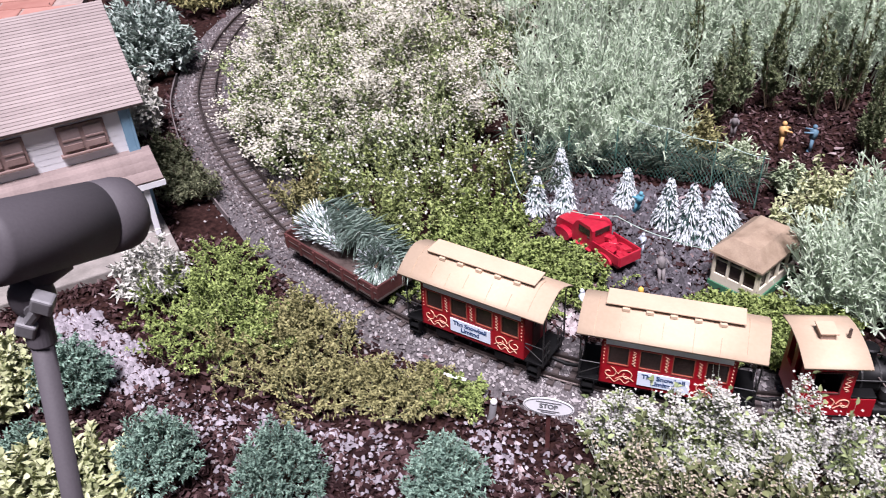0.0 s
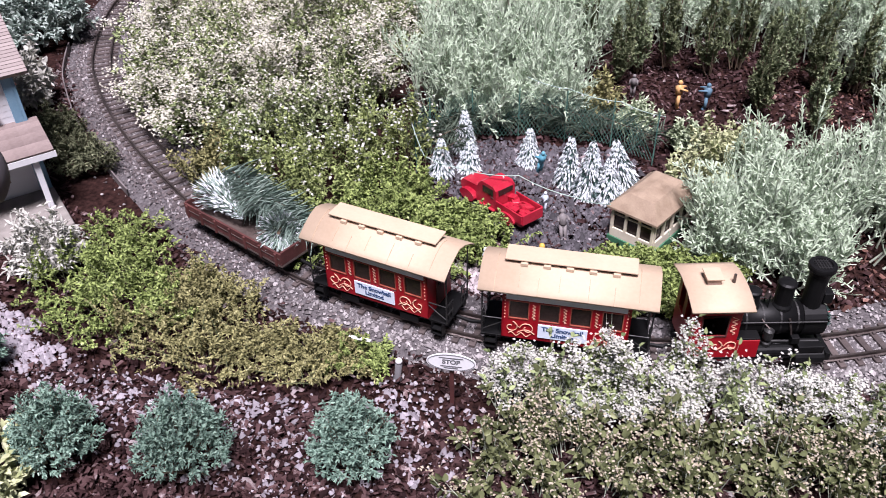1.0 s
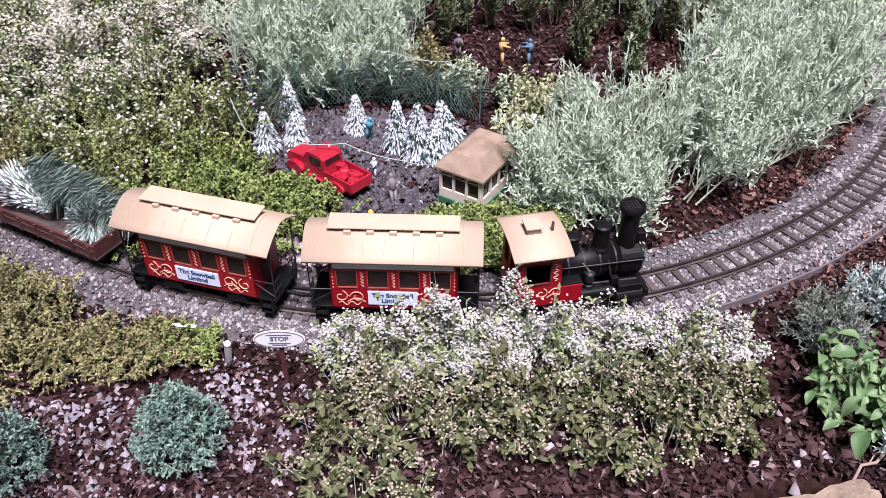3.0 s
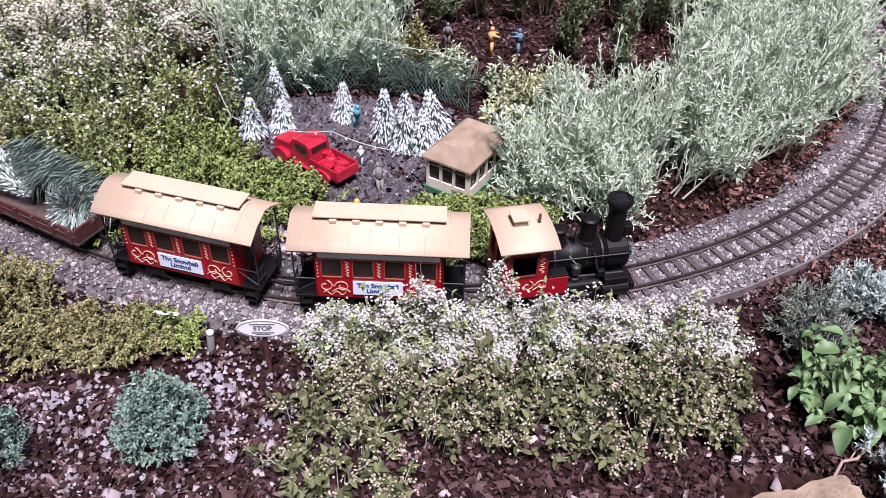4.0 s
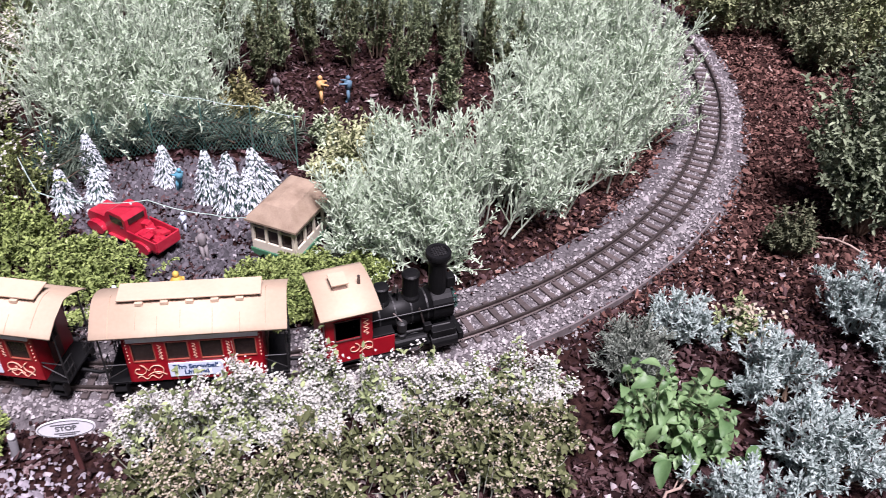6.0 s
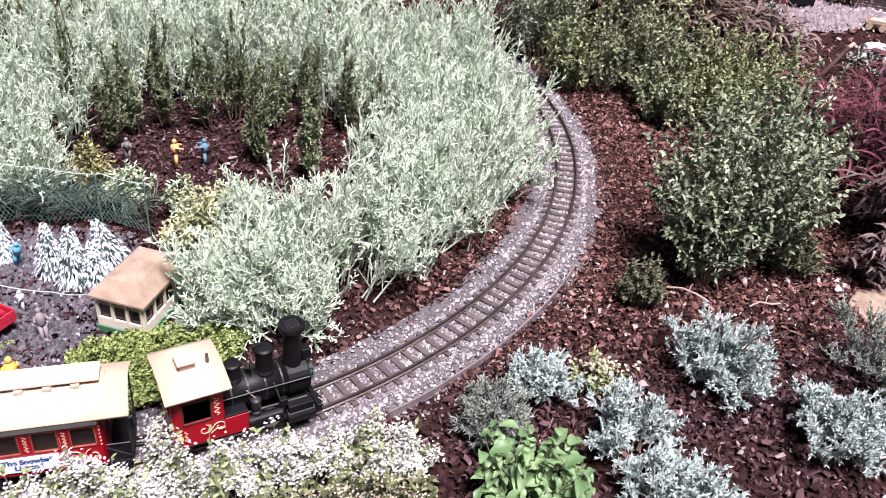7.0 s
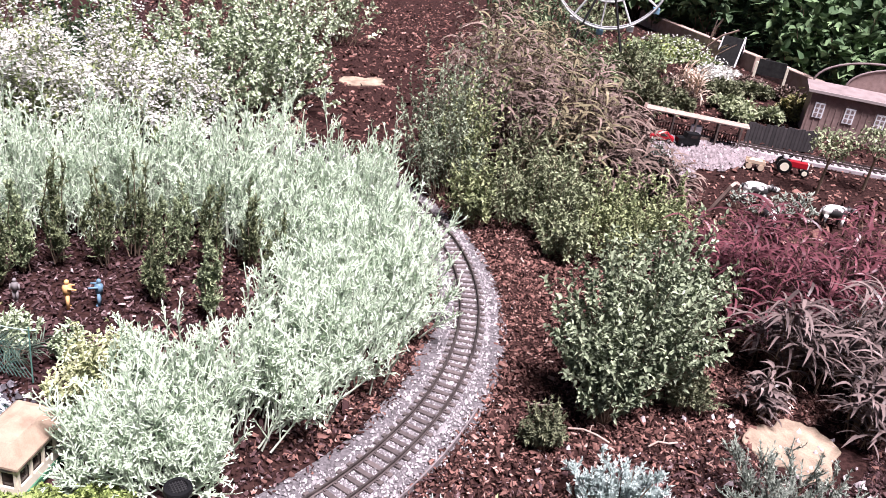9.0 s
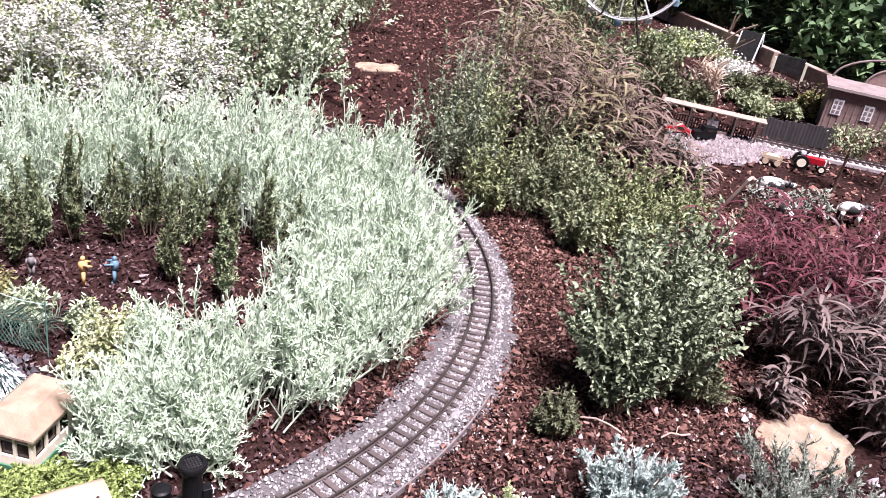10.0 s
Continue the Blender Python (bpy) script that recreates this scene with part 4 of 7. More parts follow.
    for x in (-0.02, 0.005, 0.03, 0.055):
        part("boiler_band", rod((x, 0, 0.079), (x + 0.0025, 0, 0.079), 0.0262, seg=24), M_greyiron, t)
    prof = [(0.014, 0.0), (0.014, 0.006), (0.0138, 0.01), (0.0138, 0.052), (0.0145, 0.056), (0.0175, 0.0635), (0.0195, 0.066), (0.0195, 0.071), (0.0185, 0.0735), (0.0135, 0.074), (0.0125, 0.071)]
    part("chimney", lathe(prof, 24, m=Matrix.Translation((0.078, 0, 0.1025))), M_black, t, "flared black smoke stack")
    bm = bmesh.new()
    for i in range(-2, 3):
        box(0.022, 0.0012, 0.0012, 0.078, i * 0.004, 0.1742, bm=bm)
        box(0.0012, 0.022, 0.0012, 0.078 + i * 0.004, 0, 0.1745, bm=bm)
    part("spark_screen", bm, M_greyiron, t)
    for x, hh, r in ((0.036, 0.046, 0.0125), (-0.01, 0.032, 0.011)):
        part("steam_dome", lathe([(r * 1.25, 0), (r * 1.2, 0.004), (r, 0.008), (r, hh * 0.86), (r * 1.1, hh * 0.88), (r * 1.1, hh * 0.95), (r * 0.85, hh), (r * 0.25, hh * 1.02)], 20,
                                 m=Matrix.Translation((x, 0, 0.1))), M_black, t)
    part("bell", lathe([(0.006, 0), (0.004, 0.005), (0.003, 0.009), (0.001, 0.011)], 12, m=Matrix.Translation((0.013, 0, 0.118))), M_rail, t)
    for y in (-0.007, 0.007):
        part("bell_bracket", rod((0.013, y, 0.1), (0.013, y, 0.126), 0.001, seg=6), M_black, t)
        part("handrail", rod((X1, y * 3.9, 0.092), (0.095, y * 4.1, 0.092), 0.0011, seg=6), M_greyiron, t)
    # air pump, its reservoir, feed pipes and a sand pipe on each side
    for sgn in (-1, 1):
        pump = part("air_pump", lathe([(0.007, 0), (0.007, 0.012), (0.005, 0.014), (0.005, 0.018), (0.0075, 0.02), (0.0075, 0.034), (0.004, 0.037)], 14, m=Matrix.Translation((0.012, sgn * 0.033, 0.048))), M_greyiron, t)
        part("pump_pipe", rod((0.012, sgn * 0.033, 0.084), (0.002, sgn * 0.022, 0.094), 0.0014, seg=6), M_rail, pump)
        part("air_reservoir", rod((-0.002, sgn * 0.036, 0.046), (0.05, sgn * 0.036, 0.046), 0.0085, seg=14, bevel=0.0015), M_black, t)
        part("feed_pipe", rod((0.042, sgn * 0.024, 0.095), (0.052, sgn * 0.034, 0.048), 0.0016, seg=6), M_rail, t)
        part("sand_pipe", rod((-0.01, sgn * 0.012, 0.108), (-0.02, sgn * 0.03, 0.042), 0.0013, seg=6), M_greyiron, t)
        part("lubricator", box(0.012, 0.009, 0.012, 0.052, sgn * 0.034, 0.058, 0.001), M_black, t)
    lamp = part("headlamp", box(0.014, 0.016, 0.018, 0.098, 0, 0.108, 0.0015), M_black, t)
    part("headlamp_lens", rod((0.105, 0, 0.117), (0.107, 0, 0.117), 0.006, seg=14), M_bulb, lamp)
    for sgn in (-1, 1):
        c = part("cylinder", rod((0.055, sgn * 0.036, 0.034), (0.098, sgn * 0.036, 0.034), 0.0125, seg=16, bevel=0.0012), M_black, t)
        part("valve_chest", box(0.038, 0.02, 0.012, 0.076, sgn * 0.034, 0.045, 0.001), M_black, c)
        for x in (-0.04, 0.0, 0.036):
            r = 0.0165
            w = part("driving_wheel", rod((x, sgn * 0.0195, 0.0098 + r), (x, sgn * 0.0255, 0.0098 + r), r, seg=22), M_steel, t, "steel-tyred driving wheel")
            bm = rod((x, sgn * 0.0255, 0.0098 + r), (x, sgn * 0.0263, 0.0098 + r), r * 0.84, seg=20)
            part("wheel_centre", bm, M_red, w, "red wheel centre")
        part("coupling_rod", box(0.084, 0.0022, 0.005, -0.002, sgn * 0.0285, 0.017), M_steel, t)
        part("main_rod", rod((0.0, sgn * 0.031, 0.02), (0.058, sgn * 0.034, 0.033), 0.0018, seg=6), M_steel, t)
        part("step", box(0.016, 0.004, 0.018, X0 + 0.012, sgn * 0.04, 0.018), M_black, t)
        part("running_pipe", rod((X1, sgn * 0.029, 0.058), (0.09, sgn * 0.03, 0.056), 0.0022, seg=8), M_greyiron, t)
    part("main_frame", box(0.2, 0.03, 0.02, 0.0, 0, 0.018), M_black, t)
    part("buffer_beam", box(0.008, 0.08, 0.014, 0.106, 0, 0.026, 0.001), M_black, t)
    cc = part("cowcatcher", box(0.004, 0.07, 0.004, 0.108, 0, 0.027), M_black, t)
    for i in range(-3, 4):
        part("bar", rod((0.108, i * 0.009, 0.028), (0.126 - abs(i) * 0.003, i * 0.008, 0.011), 0.0014, seg=6), M_black, cc)
    part("coupler", rod((X0, 0, 0.026), (X0 - 0.026, 0, 0.024), 0.003, seg=8), M_black, t)
    # wreath fixed to the smokebox
    rng = np.random.default_rng(3)
    a = rng.uniform(0, 2 * math.pi, 260)
    P = np.stack([np.full(260, 0.104), np.cos(a) * 0.012, 0.079 + np.sin(a) * 0.012], 1)
    V, F = leaf_arrays(P, rng.normal(0, 1, (260, 3)) + [0.6, 0, 0], 0.006, 0.0018, rng)
    wr = arrays("wreath", V, F, L_fir, t, "small fir wreath on the smokebox")
    for i in range(6):
        part("berry", ball(0.0018, 0.1065, math.cos(i) * 0.012, 0.079 + math.sin(i) * 0.012, sub=1), M_red, wr)
    return t


locomotive(0.292)


def flock_tree_arrays(h, r, rng, n, tiers=12):
    """Needle bundles of a flocked bottle-brush tree, in steeply drooping tiers about its axis."""
    f = (np.floor(rng.uniform(0, 1, n) ** 1.3 * tiers) + rng.uniform(0, 0.45, n)) / tiers
    a = rng.uniform(0, 2 * math.pi, n)
    q = rng.uniform(0.45, 1, n)
    rad = ((1 - f) ** 0.78 * r + 0.0018) * q
    z = (0.13 + 0.86 * f) * h - (q - 0.5) * h * 0.07
    P = np.stack([np.cos(a) * rad, np.sin(a) * rad, z], 1)
    D = np.stack([np.cos(a), np.sin(a), rng.uniform(-1.5, -0.5, n)], 1)
    return P, D, (1 - f) * r * 0.34 + 0.005


def flocked_tree(x, y, h, r, seed, label, tilt=(0, 0), group="flocked model firs", name="model_fir_tree", m=None, n=1100, leaf=None, flock=0.9):
    rng = np.random.default_rng(seed)
    t = thing(name, label, "model tree", m if m is not None else pose(x, y, lay(x, y) - 0.006, tilt[0], tilt[1], 0), group)
    part("trunk", rod((0, 0, -0.004), (0, 0, h * 0.9), 0.0026, 0.0008, seg=6), M_stem, t)
    P, D, L = flock_tree_arrays(h, r, rng, n)
    V, F = leaf_arrays(P * [0.86, 0.86, 0.98], D, L * 1.1, 0.0021, rng, 0.1)
    tagged(arrays("needle_foliage", V, F, leaf or L_fir, t), kind="stuff")
    P, D, L = flock_tree_arrays(h, r, rng, int(n * flock))
    V, F = leaf_arrays(P, D, L, 0.0028, rng, 0.1)
    tagged(arrays("snow", V, F, L_snow, t, "white flocking on the branch tips"), kind="stuff")
    return t


def flat_wagon(s):
    t = thing("gondola_wagon", "brown-red low-sided model wagon laden with fir trees", "train car", track_pose(s))
    L, W = 0.262, 0.088
    part("floor", box(L, W, 0.005, 0, 0, 0.034, 0.0008), M_darkwood, t)
    for sgn in (-1, 1):
        sd = part("side_board", box(L, 0.004, 0.024, 0, sgn * (W / 2 - 0.002), 0.039, 0.0008), M_darkred, t, "worn oxide-red side board")
        for i in range(7):
            part("stake", box(0.005, 0.0035, 0.026, -0.12 + i * 0.04, sgn * (W / 2 + 0.0018), 0.036, 0.0006), M_darkred, sd)
        part("plank_seam", box(L - 0.004, 0.001, 0.0012, 0, sgn * (W / 2 + 0.0004), 0.051), M_darkwood, sd)
    for e in (-1, 1):
        part("end_board", box(0.004, W - 0.006, 0.026, e * (L / 2 - 0.002), 0, 0.039, 0.0008), M_darkred, t)
        part("coupler", rod((e * L / 2, 0, 0.026), (e * (L / 2 + 0.024), 0, 0.024), 0.003, seg=8), M_black, t)
        for dx in (-0.02, 0.02):
            wheel_set(t, e * 0.085 + dx, 0.0125)
        part("bogie_bolster", box(0.012, 0.056, 0.008, e * 0.085, 0, 0.024), M_black, t)
        for y in (-0.03, 0.03):
            part("bogie_frame", box(0.056, 0.004, 0.01, e * 0.085, y, 0.02, 0.0006), M_black, t)
    part("centre_sill", box(L - 0.02, 0.02, 0.01, 0, 0, 0.024), M_black, t)
    return t


flat_wagon(-0.591)
# load: two flocked firs lying on the wagon, feet outwards, and loose fir boughs
for sx, sd, z, h, r, fwd, inw, up, seed, lab in ((-0.7, -0.01, 0.082, 0.12, 0.034, 1.0, 0.05, -0.12, 31, "flocked model fir lying on the wagon, foot to the rear"),
                                                 (-0.488, -0.016, 0.082, 0.07, 0.034, -0.55, 0.65, -0.35, 32, "small flocked model fir lying foot outwards on the wagon")):
    p, ang = on_track(sx, sd, z)
    a = radians(ang)
    tip = Vector((fwd * math.cos(a) - inw * math.sin(a), fwd * math.sin(a) + inw * math.cos(a), up))
    flocked_tree(0, 0, h, r, seed, lab, group="firs on the wagon", m=Matrix.Translation(p) @ tip.to_track_quat("Z", "Y").to_matrix().to_4x4(), n=800, leaf=L_bough, flock=0.55)


def bough(P0, P1, n, seed, label, width=0.035, name="fir_bough", leaf=None, category="greenery", sag=0.0):
    rng = np.random.default_rng(seed)
    t = thing(name, label, category, pose(*P0))
    A = np.array(P1) - np.array(P0)
    f = rng.uniform(0, 1, n)
    P = A[None] * f[:, None] + rng.normal(0, 0.004, (n, 3)) + np.array([0, 0, -1]) * (sag * 4 * f * (1 - f))[:, None]
    d = unit(A[None])[0]
    side = np.cross(d, [0, 0, 1])
    D = d[None] * 0.6 + side[None] * rng.choice([-1, 1], n)[:, None] + np.array([0, 0, 1]) * rng.normal(0.1, 0.45, n)[:, None]
    V, F = leaf_arrays(P, D, width * rng.uniform(0.5, 1.2, n), 0.0018, rng, 0.15)
    tagged(arrays("needle_foliage", V, F, leaf or L_fir, t), kind="stuff")
    K = np.stack([A * q + np.array([0, 0, -1]) * sag * 4 * q * (1 - q) for q in np.linspace(0, 1, 6)])[None]
    V, F = stem_arrays(K, np.array([0.0018]))
    arrays("twig", V, F, M_stem, t)
    return t


for i, (sa, sb, da, db, za, zb) in enumerate(((-0.72, -0.52, 0.026, 0.03, 0.085, 0.1), (-0.69, -0.47, 0.036, 0.02, 0.1, 0.082), (-0.63, -0.46, 0.012, 0.036, 0.09, 0.075), (-0.71, -0.56, 0.04, 0.012, 0.075, 0.105), (-0.73, -0.6, 0.01, 0.03, 0.08, 0.09))):
    a, b = on_track(sa, da, za)[0], on_track(sb, db, zb)[0]
    bough(a[:], b[:], 330, 40 + i, "loose grey-green pine bough laid across the wagon load", 0.045, leaf=L_bough)


gravel_patch("scattered_stones", "scattered small pinkish stones lying on bark mulch", [(0.05, 0.7, 0.8, 0.16), (1.2, 1.1, 0.5, 0.26)], 300, 0.0052, M_pinkstone, 25)
gravel_patch("pale_gravel", "lilac-white pebbles beside the model house deck", [(-1.035, 0.885, 0.065, 0.04), (-0.955, 0.86, 0.075, 0.032), (-0.87, 0.81, 0.07, 0.03)], 1300, 0.004, M_whitestone, 26)


# ---------------------------------------------------------------- planting inside the loop
NEAR_HEDGE = [(0.215, 1.31, 0.08, 0.12), (0.31, 1.27, 0.075, 0.11), (0.3, 1.34, 0.11, 0.16), (0.42, 1.38, 0.13, 0.19), (0.55, 1.45, 0.13, 0.2), (0.68, 1.53, 0.13, 0.2), (0.78, 1.66, 0.13, 0.2), (0.85, 1.8, 0.13, 0.21), (0.88, 1.97, 0.13, 0.21), (0.6, 1.66, 0.11, 0.18), (0.7, 1.82, 0.12, 0.2), (0.27, 1.44, 0.08, 0.13)]
BACK_HEDGE = [(-0.3, 1.72, 0.1, 0.15), (-0.17, 1.75, 0.09, 0.14), (0.87, 2.14, 0.13, 0.21), (0.8, 2.29, 0.13, 0.22), (0.66, 2.36, 0.15, 0.22), (0.5, 2.31, 0.14, 0.22), (0.34, 2.3, 0.14, 0.22), (0.18, 2.29, 0.14, 0.22), (0.02, 2.28, 0.14, 0.22), (-0.14, 2.22, 0.14, 0.24), (-0.17, 2.02, 0.13, 0.24), (-0.24, 1.84, 0.13, 0.24), (-0.38, 1.76, 0.14, 0.24), (-0.4, 1.96, 0.15, 0.26), (-0.32, 2.18, 0.16, 0.26), (0.68, 2.12, 0.14, 0.21), (0.71, 1.98, 0.12, 0.21), (0.52, 2.16, 0.12, 0.2), (-0.52, 2.2, 0.16, 0.24), (0.9, 2.3, 0.1, 0.16), (0.58, 2.47, 0.14, 0.2), (0.4, 2.46, 0.14, 0.2), (0.22, 2.46, 0.14, 0.2), (0.04, 2.46, 0.14, 0.2), (-0.14, 2.42, 0.14, 0.2)]
for i, (x, y, r, h) in enumerate(NEAR_HEDGE + BACK_HEDGE):
    sprig_bush("silver_shrub", "silvery grey-green feathery shrub in the loop of track", x, y, r * 1.08, r * 1.08, h + (0.08 if y > 2.13 else 0.015), L_silver, M_palestem, 100 + i, 50 if y < 2.4 else 38, 12, 9, 0.01, 0.0024,
               "silver shrubs inside the loop", reach=1.2, spread=0.62, blunt=True)

for i, (x, y, r, h) in enumerate([(0.18, 1.50, 0.085, 0.13), (0.24, 1.56, 0.07, 0.11)]):
    bush("variegated_shrub", "cream-edged small-leaved shrub above the silver hedge", x, y, r, r, h, L_cream, M_greenstem, 140 + i, stems=90, per=26, L=0.012, W=0.006, spread=0.9)
for i, (x, y, r, h) in enumerate([(0.035, 1.72, 0.055, 0.085), (0.14, 1.66, 0.04, 0.07), (-0.05, 1.80, 0.05, 0.09)]):
    bush("yellow_green_shrub", "low yellow-green shrub beside the netting fence", x, y, r, r, h, L_lime if i < 2 else L_olive, M_greenstem, 150 + i, stems=60, per=24, L=0.012, W=0.005, spread=0.9)

# dark upright plants in front of the back hedge
for i, (x, y, h) in enumerate([(-0.09, 2.06, 0.14), (0.03, 2.04, 0.13), (0.10, 2.08, 0.15), (0.20, 2.06, 0.12), (0.27, 2.10, 0.16), (0.36, 2.05, 0.13), (0.31, 1.88, 0.12), (0.45, 2.03, 0.12), (0.54, 2.02, 0.14), (0.42, 1.78, 0.09), (-0.02, 1.98, 0.1), (0.6, 1.95, 0.11)]):
    sprig_bush("dark_upright_shrub", "narrow dark green upright shrub on bark mulch", x, y, 0.031, 0.029, h * (1.95 if i % 3 == 0 else 1.6), L_mid if i % 4 == 1 else L_spire, M_stem, 160 + i, 11, 26, 11, 0.0092, 0.0034,
               "dark shrubs before the hedge", 0.42, 0.7, 0.7, 0.45)

# low green carpets either side of the track
INNER = [(-0.30, 1.17, 0.08, 0.05, L_bright), (-0.22, 1.22, 0.08, 0.055, L_bright), (-0.36, 1.24, 0.1, 0.07, L_bright), (-0.27, 1.28, 0.06, 0.045, L_bright), (-0.47, 1.20, 0.1, 0.065, L_bright),
         (-0.44, 1.32, 0.1, 0.09, L_bright), (-0.57, 1.27, 0.1, 0.1, L_meadow), (-0.38, 1.36, 0.05, 0.05, L_bright), (-0.54, 1.40, 0.11, 0.13, L_meadow), (-0.67, 1.34, 0.1, 0.12, L_meadow),
         (-0.46, 1.48, 0.1, 0.14, L_meadow), (-0.60, 1.52, 0.12, 0.16, L_small), (-0.74, 1.44, 0.11, 0.14, L_small), (-0.80, 1.35, 0.08, 0.09, L_olive)]
for i, (x, y, r, h, m) in enumerate(INNER):
    white = h > 0.11
    bush("carpet_plant", "bushy green plant with scattered white flowers" if white else "low bright green carpet plant inside the track", x, y, r, r, h, m, M_greenstem, 200 + i,
         stems=115, per=32, L=0.008, W=0.0045, spread=1.0, low=0.5, uneven=0.6, group="green plants behind the train", lo=0.3, base=0.8, flower=L_flower, flowers=1 if white else 0, fsize=0.006, category="plant")
for i, (x, y, r, h) in enumerate([(0.02, 1.19, 0.055, 0.05), (0.09, 1.195, 0.06, 0.048), (0.16, 1.205, 0.06, 0.048), (0.06, 1.225, 0.05, 0.036), (0.115, 1.23, 0.045, 0.038), (0.2, 1.215, 0.05, 0.045), (0.03, 1.145, 0.05, 0.045), (0.1, 1.15, 0.055, 0.05), (0.17, 1.165, 0.05, 0.045), (0.06, 1.12, 0.035, 0.03), (0.13, 1.125, 0.04, 0.03)]):
    bush("carpet_plant", "low lime-green carpet plant in front of the model cabin", x, y, r, r * 0.8, h, L_bright, M_greenstem, 220 + i, stems=115, per=36, L=0.0074, W=0.0039, spread=1.0,
         low=0.5, group="green plants by the cabin", lo=0.3, base=0.8, category="plant")
OUTER = [(-0.90, 0.99, 0.09, 0.06, L_bright), (-0.80, 1.00, 0.1, 0.065, L_bright), (-0.86, 1.09, 0.09, 0.055, L_bright), (-0.72, 0.96, 0.1, 0.06, L_bright), (-0.78, 0.90, 0.1, 0.06, L_bright), (-0.67, 0.90, 0.1, 0.055, L_olive),
         (-0.61, 0.955, 0.08, 0.055, L_olive), (-0.57, 0.87, 0.09, 0.05, L_olive), (-0.49, 0.885, 0.07, 0.04, L_olive), (-0.42, 0.88, 0.07, 0.04, L_olive), (-0.365, 0.90, 0.055, 0.04, L_olive), (-0.34, 0.90, 0.05, 0.04, L_bright),
         (-0.66, 1.0, 0.06, 0.045, L_olive)]
for i, (x, y, r, h, m) in enumerate(OUTER):
    bush("carpet_plant", "low %s carpet plant between track and mulch" % ("bright green" if m is L_bright else "olive-green"), x, y, r, r * 0.85, h, m, M_greenstem, 240 + i, stems=120, per=31, L=0.0066, W=0.0033, spread=0.9, uneven=0.65,
         low=0.45, group="green plants before the track", lo=0.3, base=0.85, category="plant")

# white-flowering bushes behind the track
WHITE = [(-0.90, 1.50, 0.10, 0.15), (-1.02, 1.58, 0.11, 0.16), (-0.88, 1.64, 0.12, 0.20), (-1.10, 1.72, 0.12, 0.18), (-0.75, 1.62, 0.11, 0.18), (-0.97, 1.80, 0.13, 0.22), (-0.78, 1.80, 0.13, 0.23), (-1.18, 1.90, 0.13, 0.2),
         (-1.02, 2.0, 0.14, 0.23), (-0.84, 2.02, 0.14, 0.24), (-0.64, 1.90, 0.13, 0.24), (-0.62, 1.72, 0.11, 0.2), (-1.2, 2.15, 0.15, 0.2), (-0.66, 2.12, 0.15, 0.25), (-1.0, 2.25, 0.16, 0.25)]
for i, (x, y, r, h) in enumerate(WHITE):
    bush("white_flowering_bush", "green bush thickly covered in tiny white flowers", x, y, r, r, h, L_small, M_greenstem, 270 + i, stems=140, per=20, L=0.012, W=0.006, spread=0.95, low=0.5, uneven=0.5,
         flower=L_creamflower, flowers=31, fsize=0.0052, share=0.5, clump=2.4, group="white-flowering bushes behind the track", base=0.7, top=0.78)

# flowering hedge in front of the track
FRONT = [(-0.085, 0.868, 0.06, 0.085), (-0.02, 0.885, 0.075, 0.095), (0.09, 0.88, 0.07, 0.088), (0.19, 0.895, 0.075, 0.088), (0.29, 0.905, 0.065, 0.088), (0.385, 0.915, 0.055, 0.085), (0.44, 0.90, 0.035, 0.075), (0.03, 0.9, 0.04, 0.11), (0.13, 0.905, 0.03, 0.11)]
for i, (x, y, r, h) in enumerate(FRONT):
    bush("white_flowering_bush", "airy bush topped with tiny white flowers before the track", x, y, r, r * 0.7, h, L_small, M_palestem, 300 + i, stems=70, per=8, L=0.0105, W=0.006, spread=0.95, low=0.6, uneven=0.6, oval=True,
         flower=L_flower, flowers=25, fsize=0.0036, share=0.7, clump=1.7, group="flowering hedge before the track", base=0.7, top=0.68, r=0.0009)
FRONT2 = [(-0.115, 0.755, 0.045, 0.06), (-0.07, 0.80, 0.055, 0.075), (0.0, 0.79, 0.07, 0.08), (0.09, 0.80, 0.06, 0.08), (0.17, 0.805, 0.07, 0.075), (0.26, 0.815, 0.06, 0.08), (0.34, 0.835, 0.055, 0.08), (0.405, 0.845, 0.045, 0.07), (-0.105, 0.7, 0.045, 0.05),
          (-0.03, 0.72, 0.05, 0.055), (0.06, 0.74, 0.035, 0.055), (0.15, 0.75, 0.035, 0.055), (0.24, 0.755, 0.045, 0.055), (0.28, 0.725, 0.03, 0.04), (0.33, 0.765, 0.045, 0.055), (0.39, 0.785, 0.04, 0.05), (-0.08, 0.66, 0.05, 0.045), (0.0, 0.655, 0.045, 0.04), (0.45, 0.835, 0.035, 0.055), (0.43, 0.775, 0.035, 0.05)]
for i, (x, y, r, h) in enumerate(FRONT2):
    low_ = y < 0.78
    bush("leafy_flowering_bush", "straggly yellow-green bush with bare stems and few flowers" if low_ else "straggly green bush with blush-white flowers", x, y, r, r * 0.8, h, L_straggly, M_palestem, 320 + i, stems=22 if low_ else 50,
         per=8, L=0.0135, W=0.0075, spread=0.95, low=0.55, uneven=0.7, oval=True, flower=L_pinkflower, flowers=8, fsize=0.0034, clump=2.0, share=0.55 if low_ else 0.9, group="flowering hedge before the track", base=0.6, top=0.45, r=0.0009)

